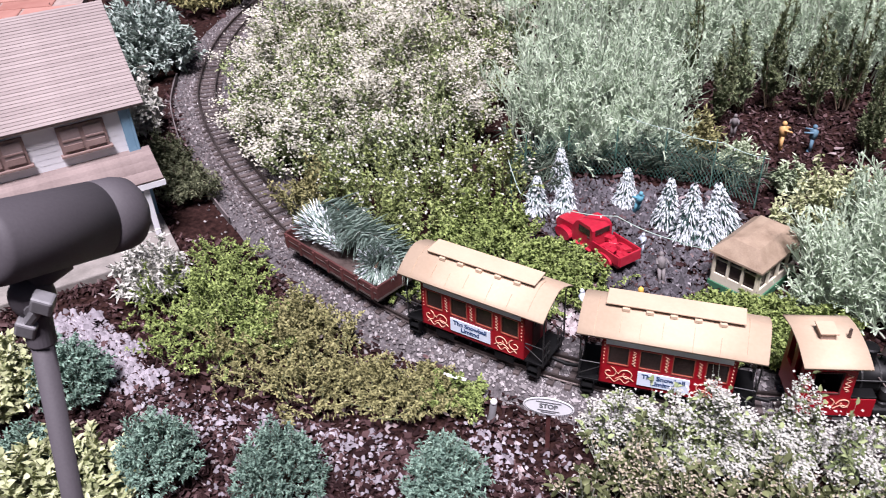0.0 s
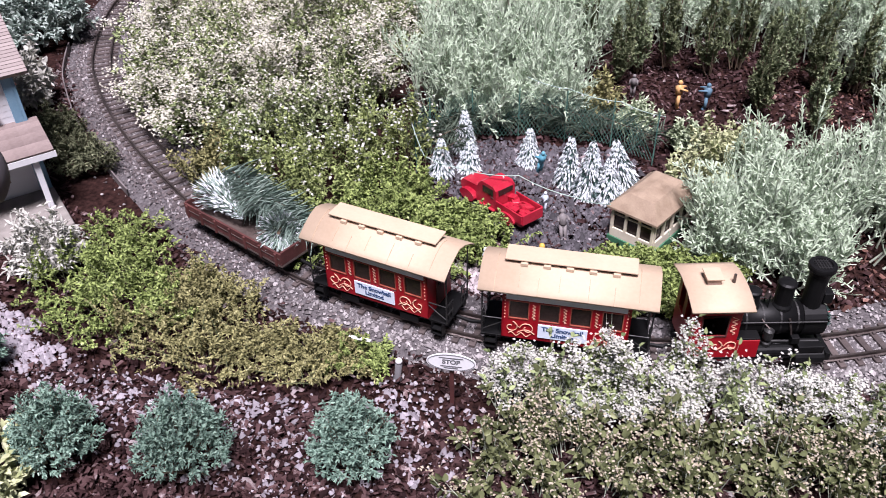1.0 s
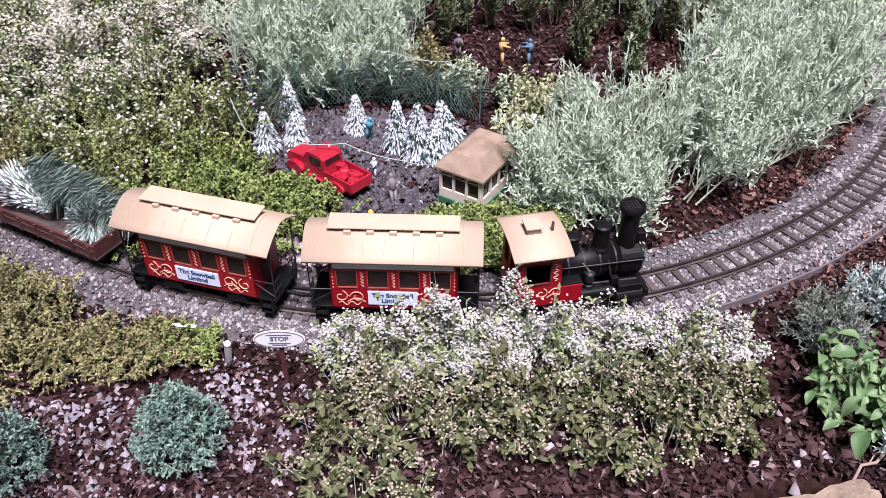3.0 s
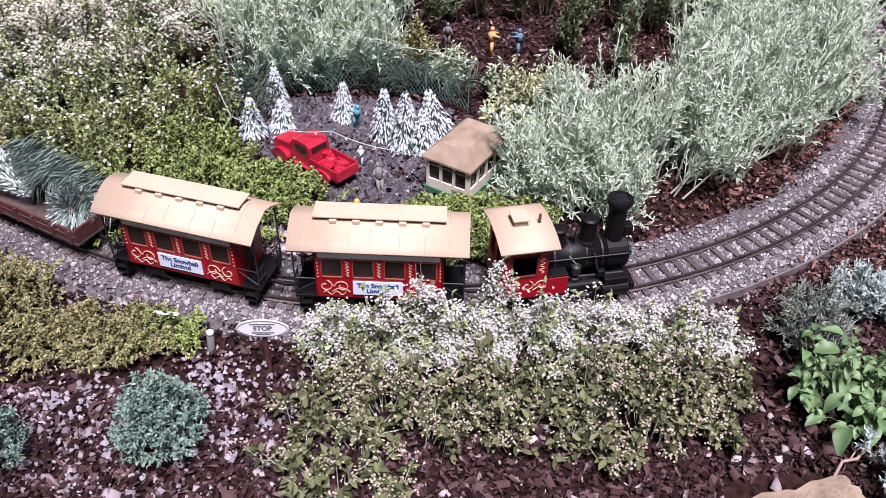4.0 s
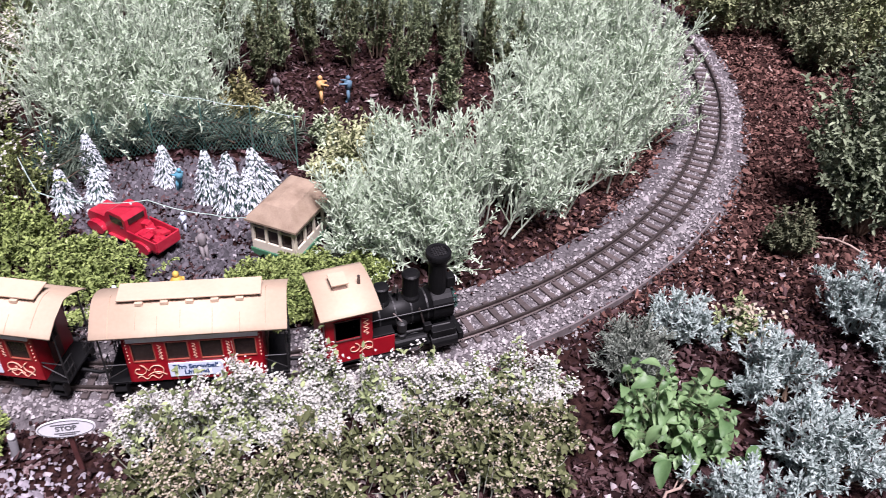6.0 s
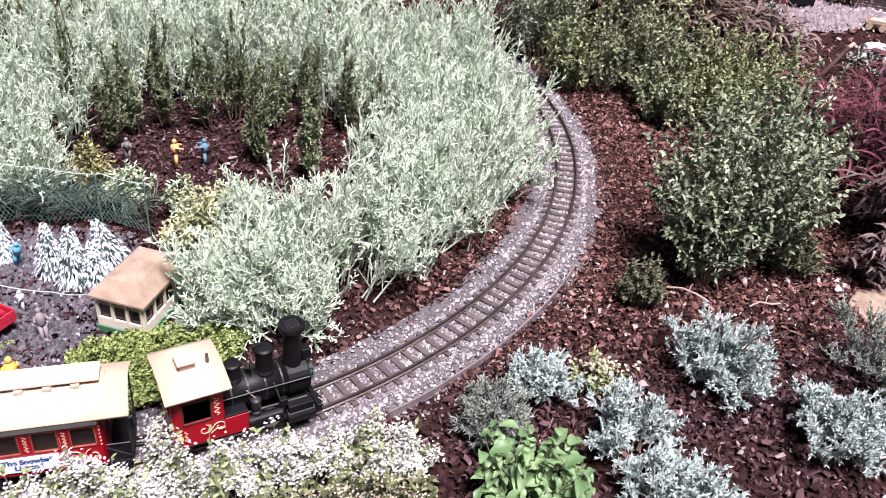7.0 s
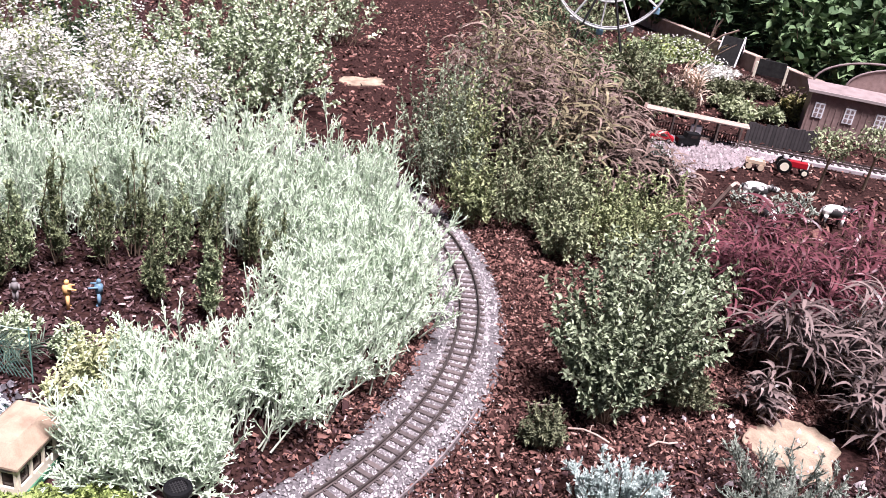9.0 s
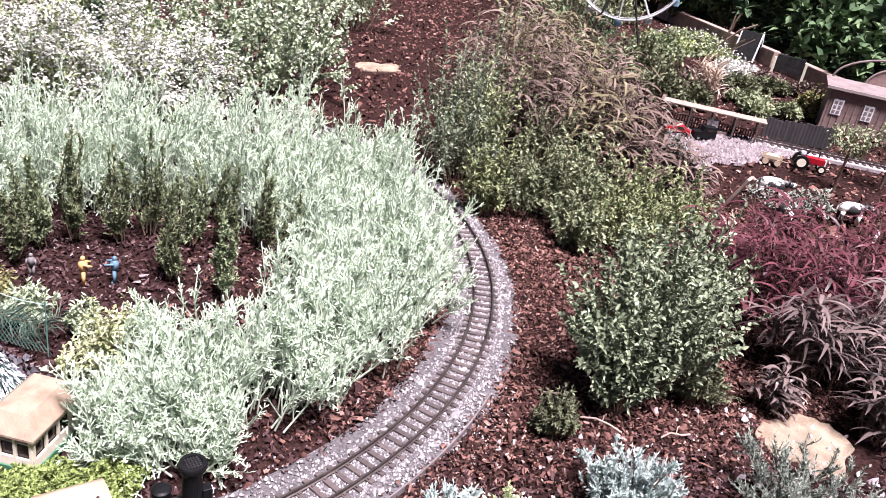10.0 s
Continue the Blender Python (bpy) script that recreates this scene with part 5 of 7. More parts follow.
# clipped balls
for i, (x, y, r) in enumerate([(-0.69, 0.65, 0.064), (-0.512, 0.672, 0.068), (-0.292, 0.725, 0.063), (-0.92, 0.745, 0.068), (-0.87, 0.60, 0.05)]):
    bush("clipped_ball_shrub", "clipped round blue-green shrub on bark mulch", x, y, r, r, r * 1.75, L_ball, M_stem, 350 + i, stems=300, per=30, L=0.0066, W=0.0026, spread=0.85, low=0.32, group="clipped ball shrubs",
         lo=0.45, base=0.3, lean=0.55, uneven=0.06)

# planting by the house
bush("chartreuse_plant", "pale yellow-green leafy plant at the bed edge", -0.80, 0.56, 0.13, 0.1, 0.09, L_cream, M_greenstem, 360, stems=220, per=26, L=0.014, W=0.0075, spread=0.9, base=0.8, oval=True, category="plant")
bush("chartreuse_plant", "pale yellow-green leafy plant at the bed edge", -1.05, 0.68, 0.1, 0.1, 0.1, L_cream, M_greenstem, 361, stems=150, per=26, L=0.014, W=0.0075, spread=0.9, base=0.8, oval=True, category="plant")
bush("whitish_shrub", "whitish-leaved small shrub beside the porch", -0.955, 1.01, 0.07, 0.066, 0.11, L_white, M_palestem, 362, stems=120, per=26, L=0.013, W=0.0045, spread=0.8)
bush("dark_olive_shrub", "dark olive cushion shrub between house and track", -1.235, 1.435, 0.07, 0.06, 0.07, L_moss, M_stem, 363, stems=160, per=30, L=0.009, W=0.003, spread=0.9, group="olive cushions")
bush("dark_olive_shrub", "dark olive cushion shrub between house and track", -1.10, 1.335, 0.08, 0.065, 0.075, L_moss, M_stem, 364, stems=180, per=30, L=0.009, W=0.003, spread=0.9, group="olive cushions")
bush("grey_shrub", "grey-green shrub behind the model house", -1.62, 1.95, 0.15, 0.13, 0.16, L_grey, M_stem, 365, stems=170, per=28, oval=True, L=0.021, W=0.008, spread=0.7)
bush("grey_shrub", "grey-green shrub behind the model house", -1.78, 2.10, 0.15, 0.13, 0.14, L_grey, M_stem, 366, stems=140, per=26, oval=True, L=0.021, W=0.008, spread=0.7)
bush("cream_shrub", "cream-leaved small shrub beside the house gable", -1.39, 1.58, 0.05, 0.07, 0.12, L_white, M_palestem, 367, stems=80, per=18, oval=True, L=0.018, W=0.009, spread=0.9)
bush("green_shrub", "yellow-green shrub at the far end of the track", -1.78, 2.52, 0.2, 0.15, 0.16, L_olive, M_greenstem, 368, stems=170, per=26, L=0.018, W=0.008, spread=0.9)
bush("green_shrub", "mid-green shrub at the far end of the track", -1.42, 2.62, 0.18, 0.18, 0.22, L_mid, M_greenstem, 369, stems=170, per=26, L=0.018, W=0.008, spread=0.9)

# planting on the outer side, to the right
for i, (x, y, r, h, m) in enumerate([(1.025, 1.02, 0.098, 0.115, L_blue), (0.706, 1.035, 0.05, 0.08, L_blue), (0.795, 0.9, 0.07, 0.105, L_blue), (0.81, 0.775, 0.075, 0.09, L_blue), (1.136, 0.85, 0.085, 0.085, L_blue), (0.6, 0.975, 0.05, 0.06, L_juniper),
                                     (1.345, 0.965, 0.14, 0.11, L_juniper), (0.68, 0.68, 0.08, 0.07, L_blue)]):
    if m is L_blue:
        sprig_bush("blue_conifer", "powder-blue dwarf conifer on bark mulch", x, y, r * 1.15, r * 1.1, h * 0.92, m, M_stem, 380 + i, int(54 * (r / 0.09) ** 1.3), 10, 17, 0.0085, 0.0028, "dwarf conifers", 0.62, 0.4, 0.7, 0.4)
    else:
        sprig_bush("juniper", "grey-green spreading juniper on bark mulch", x, y, r * 1.1, r * 1.05, h, L_juniper, M_stem, 380 + i, 34, 11, 20, 0.0085, 0.002, "dwarf conifers", 0.85, 0.5, 0.7, 0.45)
bush("small_green_shrub", "small dark green shrub on bark mulch", 0.985, 1.24, 0.05, 0.045, 0.085, L_moss, M_stem, 392, stems=90, per=44, L=0.009, W=0.0036, spread=0.8)
bush("small_green_shrub", "small grey-green shrub under the big bush", 1.36, 1.30, 0.075, 0.06, 0.09, L_moss, M_stem, 393, stems=80, per=34, L=0.011, W=0.004, spread=0.7)
bush("white_flowering_bush", "little white-flowered sprig on bark mulch", 0.805, 1.035, 0.05, 0.04, 0.05, L_small, M_greenstem, 394, stems=40, per=12, L=0.01, W=0.005, flower=L_pinkflower, flowers=2, fsize=0.007)


def leafy_plant(x, y):
    rng = random.Random(9)
    t = thing("broad_leaved_plant", "bright green broad-leaved plant on bark mulch", "plant", pose(x, y, 0))
    bm = bmesh.new()
    n = 6
    rows = []
    for i in range(n + 1):
        f = i / n
        w = 0.011 * math.sin(math.pi * min(0.97, f * 0.9 + 0.08)) ** 0.8
        rows.append([bm.verts.new((w * q, f * 0.036, 0.004 * math.sin(f * 3) - 0.012 * f * f + abs(q) * w * 0.35)) for q in (-1, -0.5, 0, 0.5, 1)])
    for a, b in zip(rows, rows[1:]):
        for i in range(4):
            bm.faces.new((a[i], a[i + 1], b[i + 1], b[i]))
    me = bpy.data.meshes.new("leaf")
    bm.to_mesh(me)
    bm.free()
    me.materials.append(mat("fresh_broad_leaf", (0.06, 0.14, 0.045), (0.28, 0.42, 0.19), rough=0.5, scale=30, fine=200, bump=0.2, pieces=0.6, thru=0.25))
    me.polygons.foreach_set("use_smooth", [True] * len(me.polygons))
    K = sprays(np.random.default_rng(77), 72, 0.1, 0.085, 0.105, low=0.4, base=0.35)
    V, F = stem_arrays(K, 0.0013)
    tagged(arrays("branchwork", V, F, M_greenstem, t), kind="stuff")
    for k in range(72):
        for q in range(6):
            p = Vector(K[k, -1])
            p = Vector((p.x * (0.95 - 0.07 * q), p.y * (0.95 - 0.07 * q), p.z * (1 - 0.14 * q)))
            a = math.degrees(math.atan2(p.y, p.x)) - 90 + rng.uniform(-115, 115)
            s = rng.uniform(0.7, 1.05) if rng.random() < 0.1 else rng.uniform(0.26, 0.6)
            place(new("leaf", me), t, pose(p.x, p.y, p.z, rng.uniform(-35, 30), rng.uniform(-25, 25), a) @ Matrix.Diagonal((s, s, s, 1)))


leafy_plant(0.615, 0.835)

# large shrubs on the right
for i, (x, y, rx, ry, h, n) in enumerate([(1.225, 1.345, 0.23, 0.13, 0.31, 220), (1.38, 1.5, 0.2, 0.15, 0.31, 150), (1.15, 1.29, 0.11, 0.08, 0.2, 60)]):
    bush("large_green_shrub", "large oval-leaved green shrub beside the mulch path", x, y, rx, ry, h, L_oval, M_stem, 400 + i, stems=n, per=44, oval=True, L=0.0145, W=0.007, spread=0.95, low=0.74, base=0.2, lo=0.34, r=0.002, uneven=0.2, lean=0.85,
         group="large green shrubs")


def strap_plant(name, label, x, y, rx, ry, h, leaf, seed, n, L, W, group="", flat=0.55, droop=0.9, per=9):
    rng = np.random.default_rng(seed)
    t = thing(name, label, "grass", pose(x, y, 0), group)
    K = sprays(rng, n, rx, ry, h, low=0.5, base=0.8)
    V, F = stem_arrays(K, 0.0018)
    tagged(arrays("branchwork", V, F, M_stem, t), kind="stuff")
    P, T, f = along(K, rng, per, 0.25, 1.0)
    a = rng.uniform(0, 2 * math.pi, len(P))
    D = np.stack([np.cos(a), np.sin(a), np.full(len(P), flat)], 1)
    L = L * min(1.0, h / 0.24)
    V, F = strap_arrays(P, D, L * rng.uniform(0.5, 1.2, len(P)), W * rng.uniform(0.7, 1.3, len(P)), rng, droop)
    tagged(arrays("foliage", V, F, leaf, t), kind="stuff")


BURGUNDY = [(1.72, 1.55, 0.15, 0.13, 0.27), (1.88, 1.5, 0.16, 0.14, 0.27), (2.04, 1.62, 0.17, 0.16, 0.28), (1.80, 1.74, 0.15, 0.14, 0.26), (2.14, 1.44, 0.17, 0.15, 0.26), (1.98, 1.84, 0.16, 0.14, 0.24), (2.27, 1.7, 0.17, 0.16, 0.26), (1.64, 1.7, 0.1, 0.1, 0.22)]
for i, (x, y, rx, ry, h) in enumerate(BURGUNDY):
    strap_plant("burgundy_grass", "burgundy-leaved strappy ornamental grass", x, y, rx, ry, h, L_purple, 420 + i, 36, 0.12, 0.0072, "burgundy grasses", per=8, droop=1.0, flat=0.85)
PLUM = [(1.66, 1.36, 0.09, 0.08, 0.25), (1.76, 1.31, 0.13, 0.09, 0.27), (1.94, 1.3, 0.14, 0.1, 0.28), (2.1, 1.24, 0.13, 0.1, 0.28), (1.7, 1.13, 0.06, 0.045, 0.17), (1.80, 1.17, 0.08, 0.06, 0.21), (1.95, 1.12, 0.1, 0.08, 0.25), (2.12, 1.08, 0.1, 0.08, 0.25), (1.53, 1.25, 0.05, 0.04, 0.10)]
for i, (x, y, rx, ry, h) in enumerate(PLUM):
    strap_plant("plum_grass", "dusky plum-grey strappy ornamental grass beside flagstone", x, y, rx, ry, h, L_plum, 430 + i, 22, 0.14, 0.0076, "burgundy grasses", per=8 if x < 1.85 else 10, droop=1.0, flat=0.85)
BRONZE = [(1.58, 2.66, 0.18, 0.16, 0.44), (1.76, 2.62, 0.18, 0.16, 0.42), (1.95, 2.72, 0.17, 0.16, 0.38), (1.66, 2.9, 0.2, 0.18, 0.5), (1.88, 2.95, 0.2, 0.18, 0.48), (2.05, 3.05, 0.18, 0.18, 0.42), (1.5, 2.95, 0.18, 0.16, 0.5), (1.7, 3.2, 0.2, 0.2, 0.54), (2.08, 2.72, 0.12, 0.12, 0.28), (1.85, 3.4, 0.22, 0.2, 0.5), (2.05, 3.5, 0.22, 0.2, 0.46), (2.2, 3.3, 0.18, 0.18, 0.4), (1.95, 3.8, 0.25, 0.22, 0.48), (2.25, 3.85, 0.25, 0.22, 0.42), (1.8, 2.42, 0.14, 0.13, 0.3), (1.96, 2.48, 0.15, 0.13, 0.27), (1.68, 2.46, 0.12, 0.12, 0.32), (2.08, 2.4, 0.1, 0.1, 0.16)]
for i, (x, y, rx, ry, h) in enumerate(BRONZE):
    green = i % 3 == 1
    strap_plant("bronze_grass", "tall %s strappy ornamental grass" % ("olive-brown" if green else "bronze-brown"), x, y, rx, ry, h, L_olivestrap if green else L_brown, 440 + i, 44, 0.115, 0.0105, "bronze grasses", per=7, droop=1.05)
BORDER = [(1.29, 2.74, 0.16, 0.36, L_greyleaf), (1.24, 2.5, 0.13, 0.28, L_greyleaf), (1.32, 2.56, 0.13, 0.34, L_fresh), (1.24, 2.26, 0.08, 0.2, L_fresh), (1.36, 2.28, 0.11, 0.2, L_border), (1.48, 2.18, 0.11, 0.19, L_border), (1.60, 2.3, 0.13, 0.22, L_border), (1.72, 2.16, 0.12, 0.18, L_fresh), (1.5, 2.42, 0.12, 0.25, L_moss), (1.42, 2.78, 0.15, 0.36, L_greyleaf), (2.12, 2.56, 0.09, 0.13, L_juniper), (1.58, 2.02, 0.12, 0.15, L_fresh), (1.72, 1.95, 0.12, 0.15, L_fresh), (1.84, 2.1, 0.12, 0.16, L_fresh), (1.44, 2.02, 0.08, 0.12, L_border)]
for i, (x, y, r, h, m) in enumerate(BORDER):
    bush("border_shrub", "%s leafy shrub at the back of the mulch path" % {L_fresh: "mid-green", L_border: "dull green", L_moss: "dark olive", L_juniper: "grey-green", L_greyleaf: "grey-green"}[m], x, y, r, r, h * 1.1, m, M_stem, 460 + i, stems=95, per=28, L=0.0155,
         W=0.0072, spread=0.8, low=0.6, group="border shrubs", base=0.6, lo=0.15, uneven=0.4)
# far left back: white-flowering and lime shrubs
for i, (x, y, r, h, m) in enumerate([(0.48, 3.28, 0.2, 0.3, L_lime), (0.70, 3.24, 0.22, 0.32, L_lime), (0.88, 3.42, 0.16, 0.26, L_lime), (0.68, 3.55, 0.26, 0.42, L_lime), (0.42, 3.4, 0.18, 0.32, L_lime), (0.95, 3.75, 0.2, 0.36, L_lime)]):
    bush("lime_shrub", "lime and cream variegated rounded shrub", x, y, r, r, h, m, M_stem, 480 + i, stems=105, per=27, L=0.0185, W=0.012, oval=True, spread=1.4, uneven=0.8, flower=L_flower, flowers=3, fsize=0.009, share=0.6, top=0.8, group="lime shrubs", base=0.6, lo=0.6)
for i, (x, y, r, h) in enumerate([(0.26, 2.95, 0.2, 0.24), (0.05, 2.9, 0.22, 0.27), (-0.15, 2.9, 0.22, 0.28), (0.2, 3.2, 0.22, 0.3), (-0.1, 3.2, 0.25, 0.32), (-0.35, 3.0, 0.25, 0.3), (0.42, 3.05, 0.14, 0.2), (-0.4, 2.6, 0.2, 0.26), (-0.65, 2.7, 0.22, 0.26), (-0.9, 2.6, 0.2, 0.24)]):
    bush("white_flowering_bush", "broad bush covered in small white flowers behind the hedge", x, y, r, r, h * 1.25, L_small, M_greenstem, 490 + i, stems=160, per=16, L=0.018, W=0.008, spread=0.95, low=0.5, uneven=0.6, flower=L_flower, flowers=16, fsize=0.0092, clump=2.2, share=0.85,
         group="white bushes behind the hedge", base=0.7, top=0.7)
bush("dark_green_shrub", "dark green shrub at the back of the bed", 0.12, 3.6, 0.25, 0.2, 0.4, L_dark, M_stem, 503, stems=150, per=30, L=0.026, W=0.012, spread=0.8)


# ---------------------------------------------------------------- model house
def house():
    t = thing("model_house", "white clapboard model house with faded tan roof", "house", pose(-1.119, 1.236, -0.008, 0, 0, -131.7))
    W, D, H = 0.62, 0.40, 0.274
    core = part("wall", box(W, D, H, W / 2, -D / 2, 0), M_siding, t, "white clapboard wall")
    bm = prism([(0.0, 0.0), (-D, 0.0), (-D / 2, 0.13)], 0.012, m=Matrix.Translation((0.006, 0, H)) @ Matrix.Rotation(radians(90), 4, "Z"))
    part("gable", bm, M_siding, t)
    # clapboards on the front and on the gable end
    me = None
    for i in range(21):
        z = 0.006 + i * 0.0125
        o = part("clapboard", box(W, 0.003, 0.0135, W / 2, 0.0012, z, m=None), M_siding, core) if me is None else place(new("clapboard", me), core, pose(0, 0, (i) * 0.0125))
        if me is None:
            me = o.data
    me = None
    for i in range(21):
        if me is None:
            o = part("clapboard", box(0.003, D, 0.0135, -0.0012, -D / 2, 0.006), M_siding, core)
            me = o.data
        else:
            place(new("clapboard", me), core, pose(0, 0, i * 0.0125))
    part("corner_trim", box(0.016, 0.006, H, 0.006, 0.005, 0, 0.0008), M_trimblue, t, "slate-blue corner board")
    part("corner_trim", box(0.006, 0.016, H, -0.005, 0.0, 0, 0.0008), M_trimblue, t, "slate-blue corner board")
    # roof of overlapping strips
    slope = math.hypot(D / 2 + 0.02, 0.14)
    ang = math.degrees(math.atan2(0.14, D / 2 + 0.02))
    for sgn in (1, -1):
        y0 = 0.018 if sgn > 0 else -D - 0.018
        roof = part("roof", box(W + 0.05, slope, 0.004, W / 2 - 0.01, -slope / 2, 0), M_roofpink, t, "faded tan strip roofing")
        roof.matrix_basis = Matrix.Translation((0, y0, H - 0.012)) @ (Matrix.Identity(4) if sgn > 0 else Matrix.Translation((W - 0.02, 0, 0)) @ Matrix.Rotation(radians(180), 4, "Z")) @ Matrix.Rotation(radians(-ang), 4, "X")
        n = 33
        sm = None
        for i in range(n):
            y = -slope * (i + 0.5) / n
            if sm is None:
                o = part("roof_strip", box(W + 0.05, slope / n * 1.18, 0.0032, W / 2 - 0.01, 0, 0, 0.0006), M_roofpink, roof)
                sm = o.data
            else:
                o = place(new("roof_strip", sm), roof)
            o.matrix_basis = pose(0, y, 0.005, 9, 0, 0)
    part("ridge_cap", rod((-0.035, -D / 2, H + 0.131), (W + 0.015, -D / 2, H + 0.131), 0.006, seg=8), M_roofpink, t)
    # upper windows
    for x0 in (0.044, 0.19, 0.35):
        w = part("window", box(0.088, 0.008, 0.056, x0 + 0.044, 0.004, 0.196, 0.0008), M_brownframe, t, "brown wooden double window")
        for k in (0, 1):
            part("pane", box(0.034, 0.002, 0.044, x0 + 0.023 + k * 0.042, 0.0092, 0.202), M_curtain, w)
            fr = bmesh.new()
            box(0.034, 0.003, 0.003, x0 + 0.023 + k * 0.042, 0.0105, 0.223, bm=fr)
            box(0.034, 0.003, 0.012, x0 + 0.023 + k * 0.042, 0.0105, 0.203, bm=fr)
            part("shutter_board", fr, M_brownframe, w)
        part("sill", box(0.096, 0.014, 0.005, x0 + 0.044, 0.007, 0.191, 0.0008), M_brownframe, w)
    # lower wall openings under the porch
    for x0, ww, hh, z0 in ((0.06, 0.06, 0.06, 0.05), (0.18, 0.055, 0.11, 0.02), (0.3, 0.08, 0.06, 0.05)):
        w = part("window", box(ww, 0.006, hh, x0 + ww / 2, 0.004, z0, 0.0008), M_brownframe, t)
        part("pane", box(ww - 0.014, 0.002, hh - 0.014, x0 + ww / 2, 0.008, z0 + 0.007), M_glassdark, w)
    # porch: boards on a slope, posts, deck
    pr = part("porch_roof", box(W + 0.03, 0.102, 0.004, W / 2 - 0.01, 0.051, 0), M_porchroof, t, "weathered grey-brown porch roof")
    pr.matrix_basis = Matrix.Translation((0, 0, 0.163)) @ Matrix.Rotation(radians(-15), 4, "X")
    sm = None
    for i in range(7):
        if sm is None:
            o = part("porch_board", box(W + 0.03, 0.0152, 0.003, W / 2 - 0.01, 0, 0, 0.0006), M_porchroof, pr)
            sm = o.data
        else:
            o = place(new("porch_board", sm), pr)
        o.matrix_basis = pose(0, 0.0075 + i * 0.0147, 0.0042, -4, 0, 0)
    part("fascia", box(W + 0.034, 0.004, 0.012, W / 2 - 0.01, 0.099, 0.126), M_white, t, "white porch fascia")
    for x in (0.012, 0.15, 0.3, 0.45, 0.6):
        part("porch_post", box(0.011, 0.011, 0.124, x, 0.088, 0.014, 0.001), M_siding, t)
    part("deck", box(W + 0.02, 0.165, 0.02, W / 2, 0.083, -0.004, 0.003), M_deck, t, "pale stone porch deck")


house()


# ---------------------------------------------------------------- garden spotlight close to the path
def spotlight():
    t = thing("garden_spotlight", "dark charcoal cylindrical garden spotlight on a post", "spotlight", pose(-0.476, 0.286, -0.01))
    o = Vector((-0.476, 0.286, -0.01))
    A = Vector((-0.456, 0.376, 0.620)) - o
    B = Vector((-0.436, 0.482, 0.585)) - o
    ax = (B - A).normalized()
    seg = 40
    q = ax.to_track_quat("Z", "Y").to_matrix().to_4x4()
    L = (B - A).length
    prof = [(0.0217, -0.004), (0.0263, 0.0), (0.0275, 0.004), (0.0275, L * 0.72), (0.0268, L * 0.722), (0.0268, L * 0.732), (0.0275, L * 0.734), (0.0275, L * 0.9), (0.0261, L * 0.96), (0.0226, L * 0.995), (0.0163, L * 1.012), (0.0054, L * 1.018)]
    part("housing", lathe(prof, seg, m=Matrix.Translation(A) @ q), M_lamp, t, "matt charcoal lamp housing", True)
    part("lens", rod(A - ax * 0.002, A - ax * 0.005, 0.0205, seg=32), M_glassdark, t)
    k = Vector((-0.454, 0.392, 0.581)) - o
    part("swivel_arm", rod(k, A + ax * 0.045 + Vector((0, 0, -0.02)), 0.0115, 0.014, seg=24), M_lamp, t, smooth=True)
    kn = part("knuckle", ball(0.0152, k.x, k.y, k.z - 0.012, 1, 1, 1.05, 3), M_lamp, t, smooth=True)
    c = k + Vector((0, 0, -0.012))
    wn = part("wing_nut", rod(c, c + Vector((0.010, -0.012, -0.003)), 0.0055, seg=12), M_lampedge, kn)
    for dx, dz in ((0.023, 0.008), (-0.001, -0.018)):
        part("wing", box(0.014, 0.011, 0.014, 0, 0, -0.007, 0.0018, m=Matrix.Translation(c + Vector((dx, -0.012, dz))) @ Matrix.Rotation(radians(28), 4, "Y") @ Matrix.Rotation(radians(20), 4, "Z")), M_lampedge, wn)
    part("wing_bar", rod(c + Vector((0.018, -0.012, 0.003)), c + Vector((0.003, -0.012, -0.012)), 0.004, seg=8), M_lampedge, wn)
    top = c + Vector((0, -0.002, -0.012))
    part("post", rod((0, 0, 0), top, 0.0078, seg=24), M_lamp, t, "charcoal metal post", True)
    part("collar", rod(top * 0.955, top, 0.0098, seg=24, bevel=0.0015), M_lamp, t)


spotlight()


# ---------------------------------------------------------------- sign, label, small post
def stop_sign():
    t = thing("stop_sign", "small oval white stop sign on a brown post", "sign", pose(-0.185, 0.853, -0.008, 0, 0, 4))
    part("post", box(0.0065, 0.004, 0.085, 0, 0.002, 0, 0.0006), M_darkred, t, "brown wooden post")
    tilt = Matrix.Translation((0, -0.0015, 0.09)) @ Matrix.Rotation(radians(86), 4, "X")
    own = bmesh.new()
    bmesh.ops.create_cone(own, cap_ends=True, segments=48, radius1=0.5, radius2=0.5, depth=0.002)
    bmesh.ops.scale(own, vec=(0.07, 0.03, 1), verts=own.verts)
    bmesh.ops.transform(own, matrix=tilt, verts=own.verts)
    plate = part("plate", own, M_white, t, "white oval plate with grey lettering")
    ring = [(0.033 * math.cos(a * math.pi / 24), 0.0137 * math.sin(a * math.pi / 24), 0.0012) for a in range(48)]
    place(curve_tube("rim_line", ring, 0.0005, M_greyink, plate, True), plate, tilt)
    lettering("STOP", 0.0105, M_greyink, plate, tilt @ Matrix.Translation((0, 0.0005, 0.0012)))
    for y, w in ((0.0078, 0.034), (-0.0068, 0.03), (-0.0098, 0.02)):
        b = part("text_bar", box(w, 0.0016, 0.0004, 0, y, 0.0011), M_greyink, plate)
        b.matrix_basis = tilt


stop_sign()


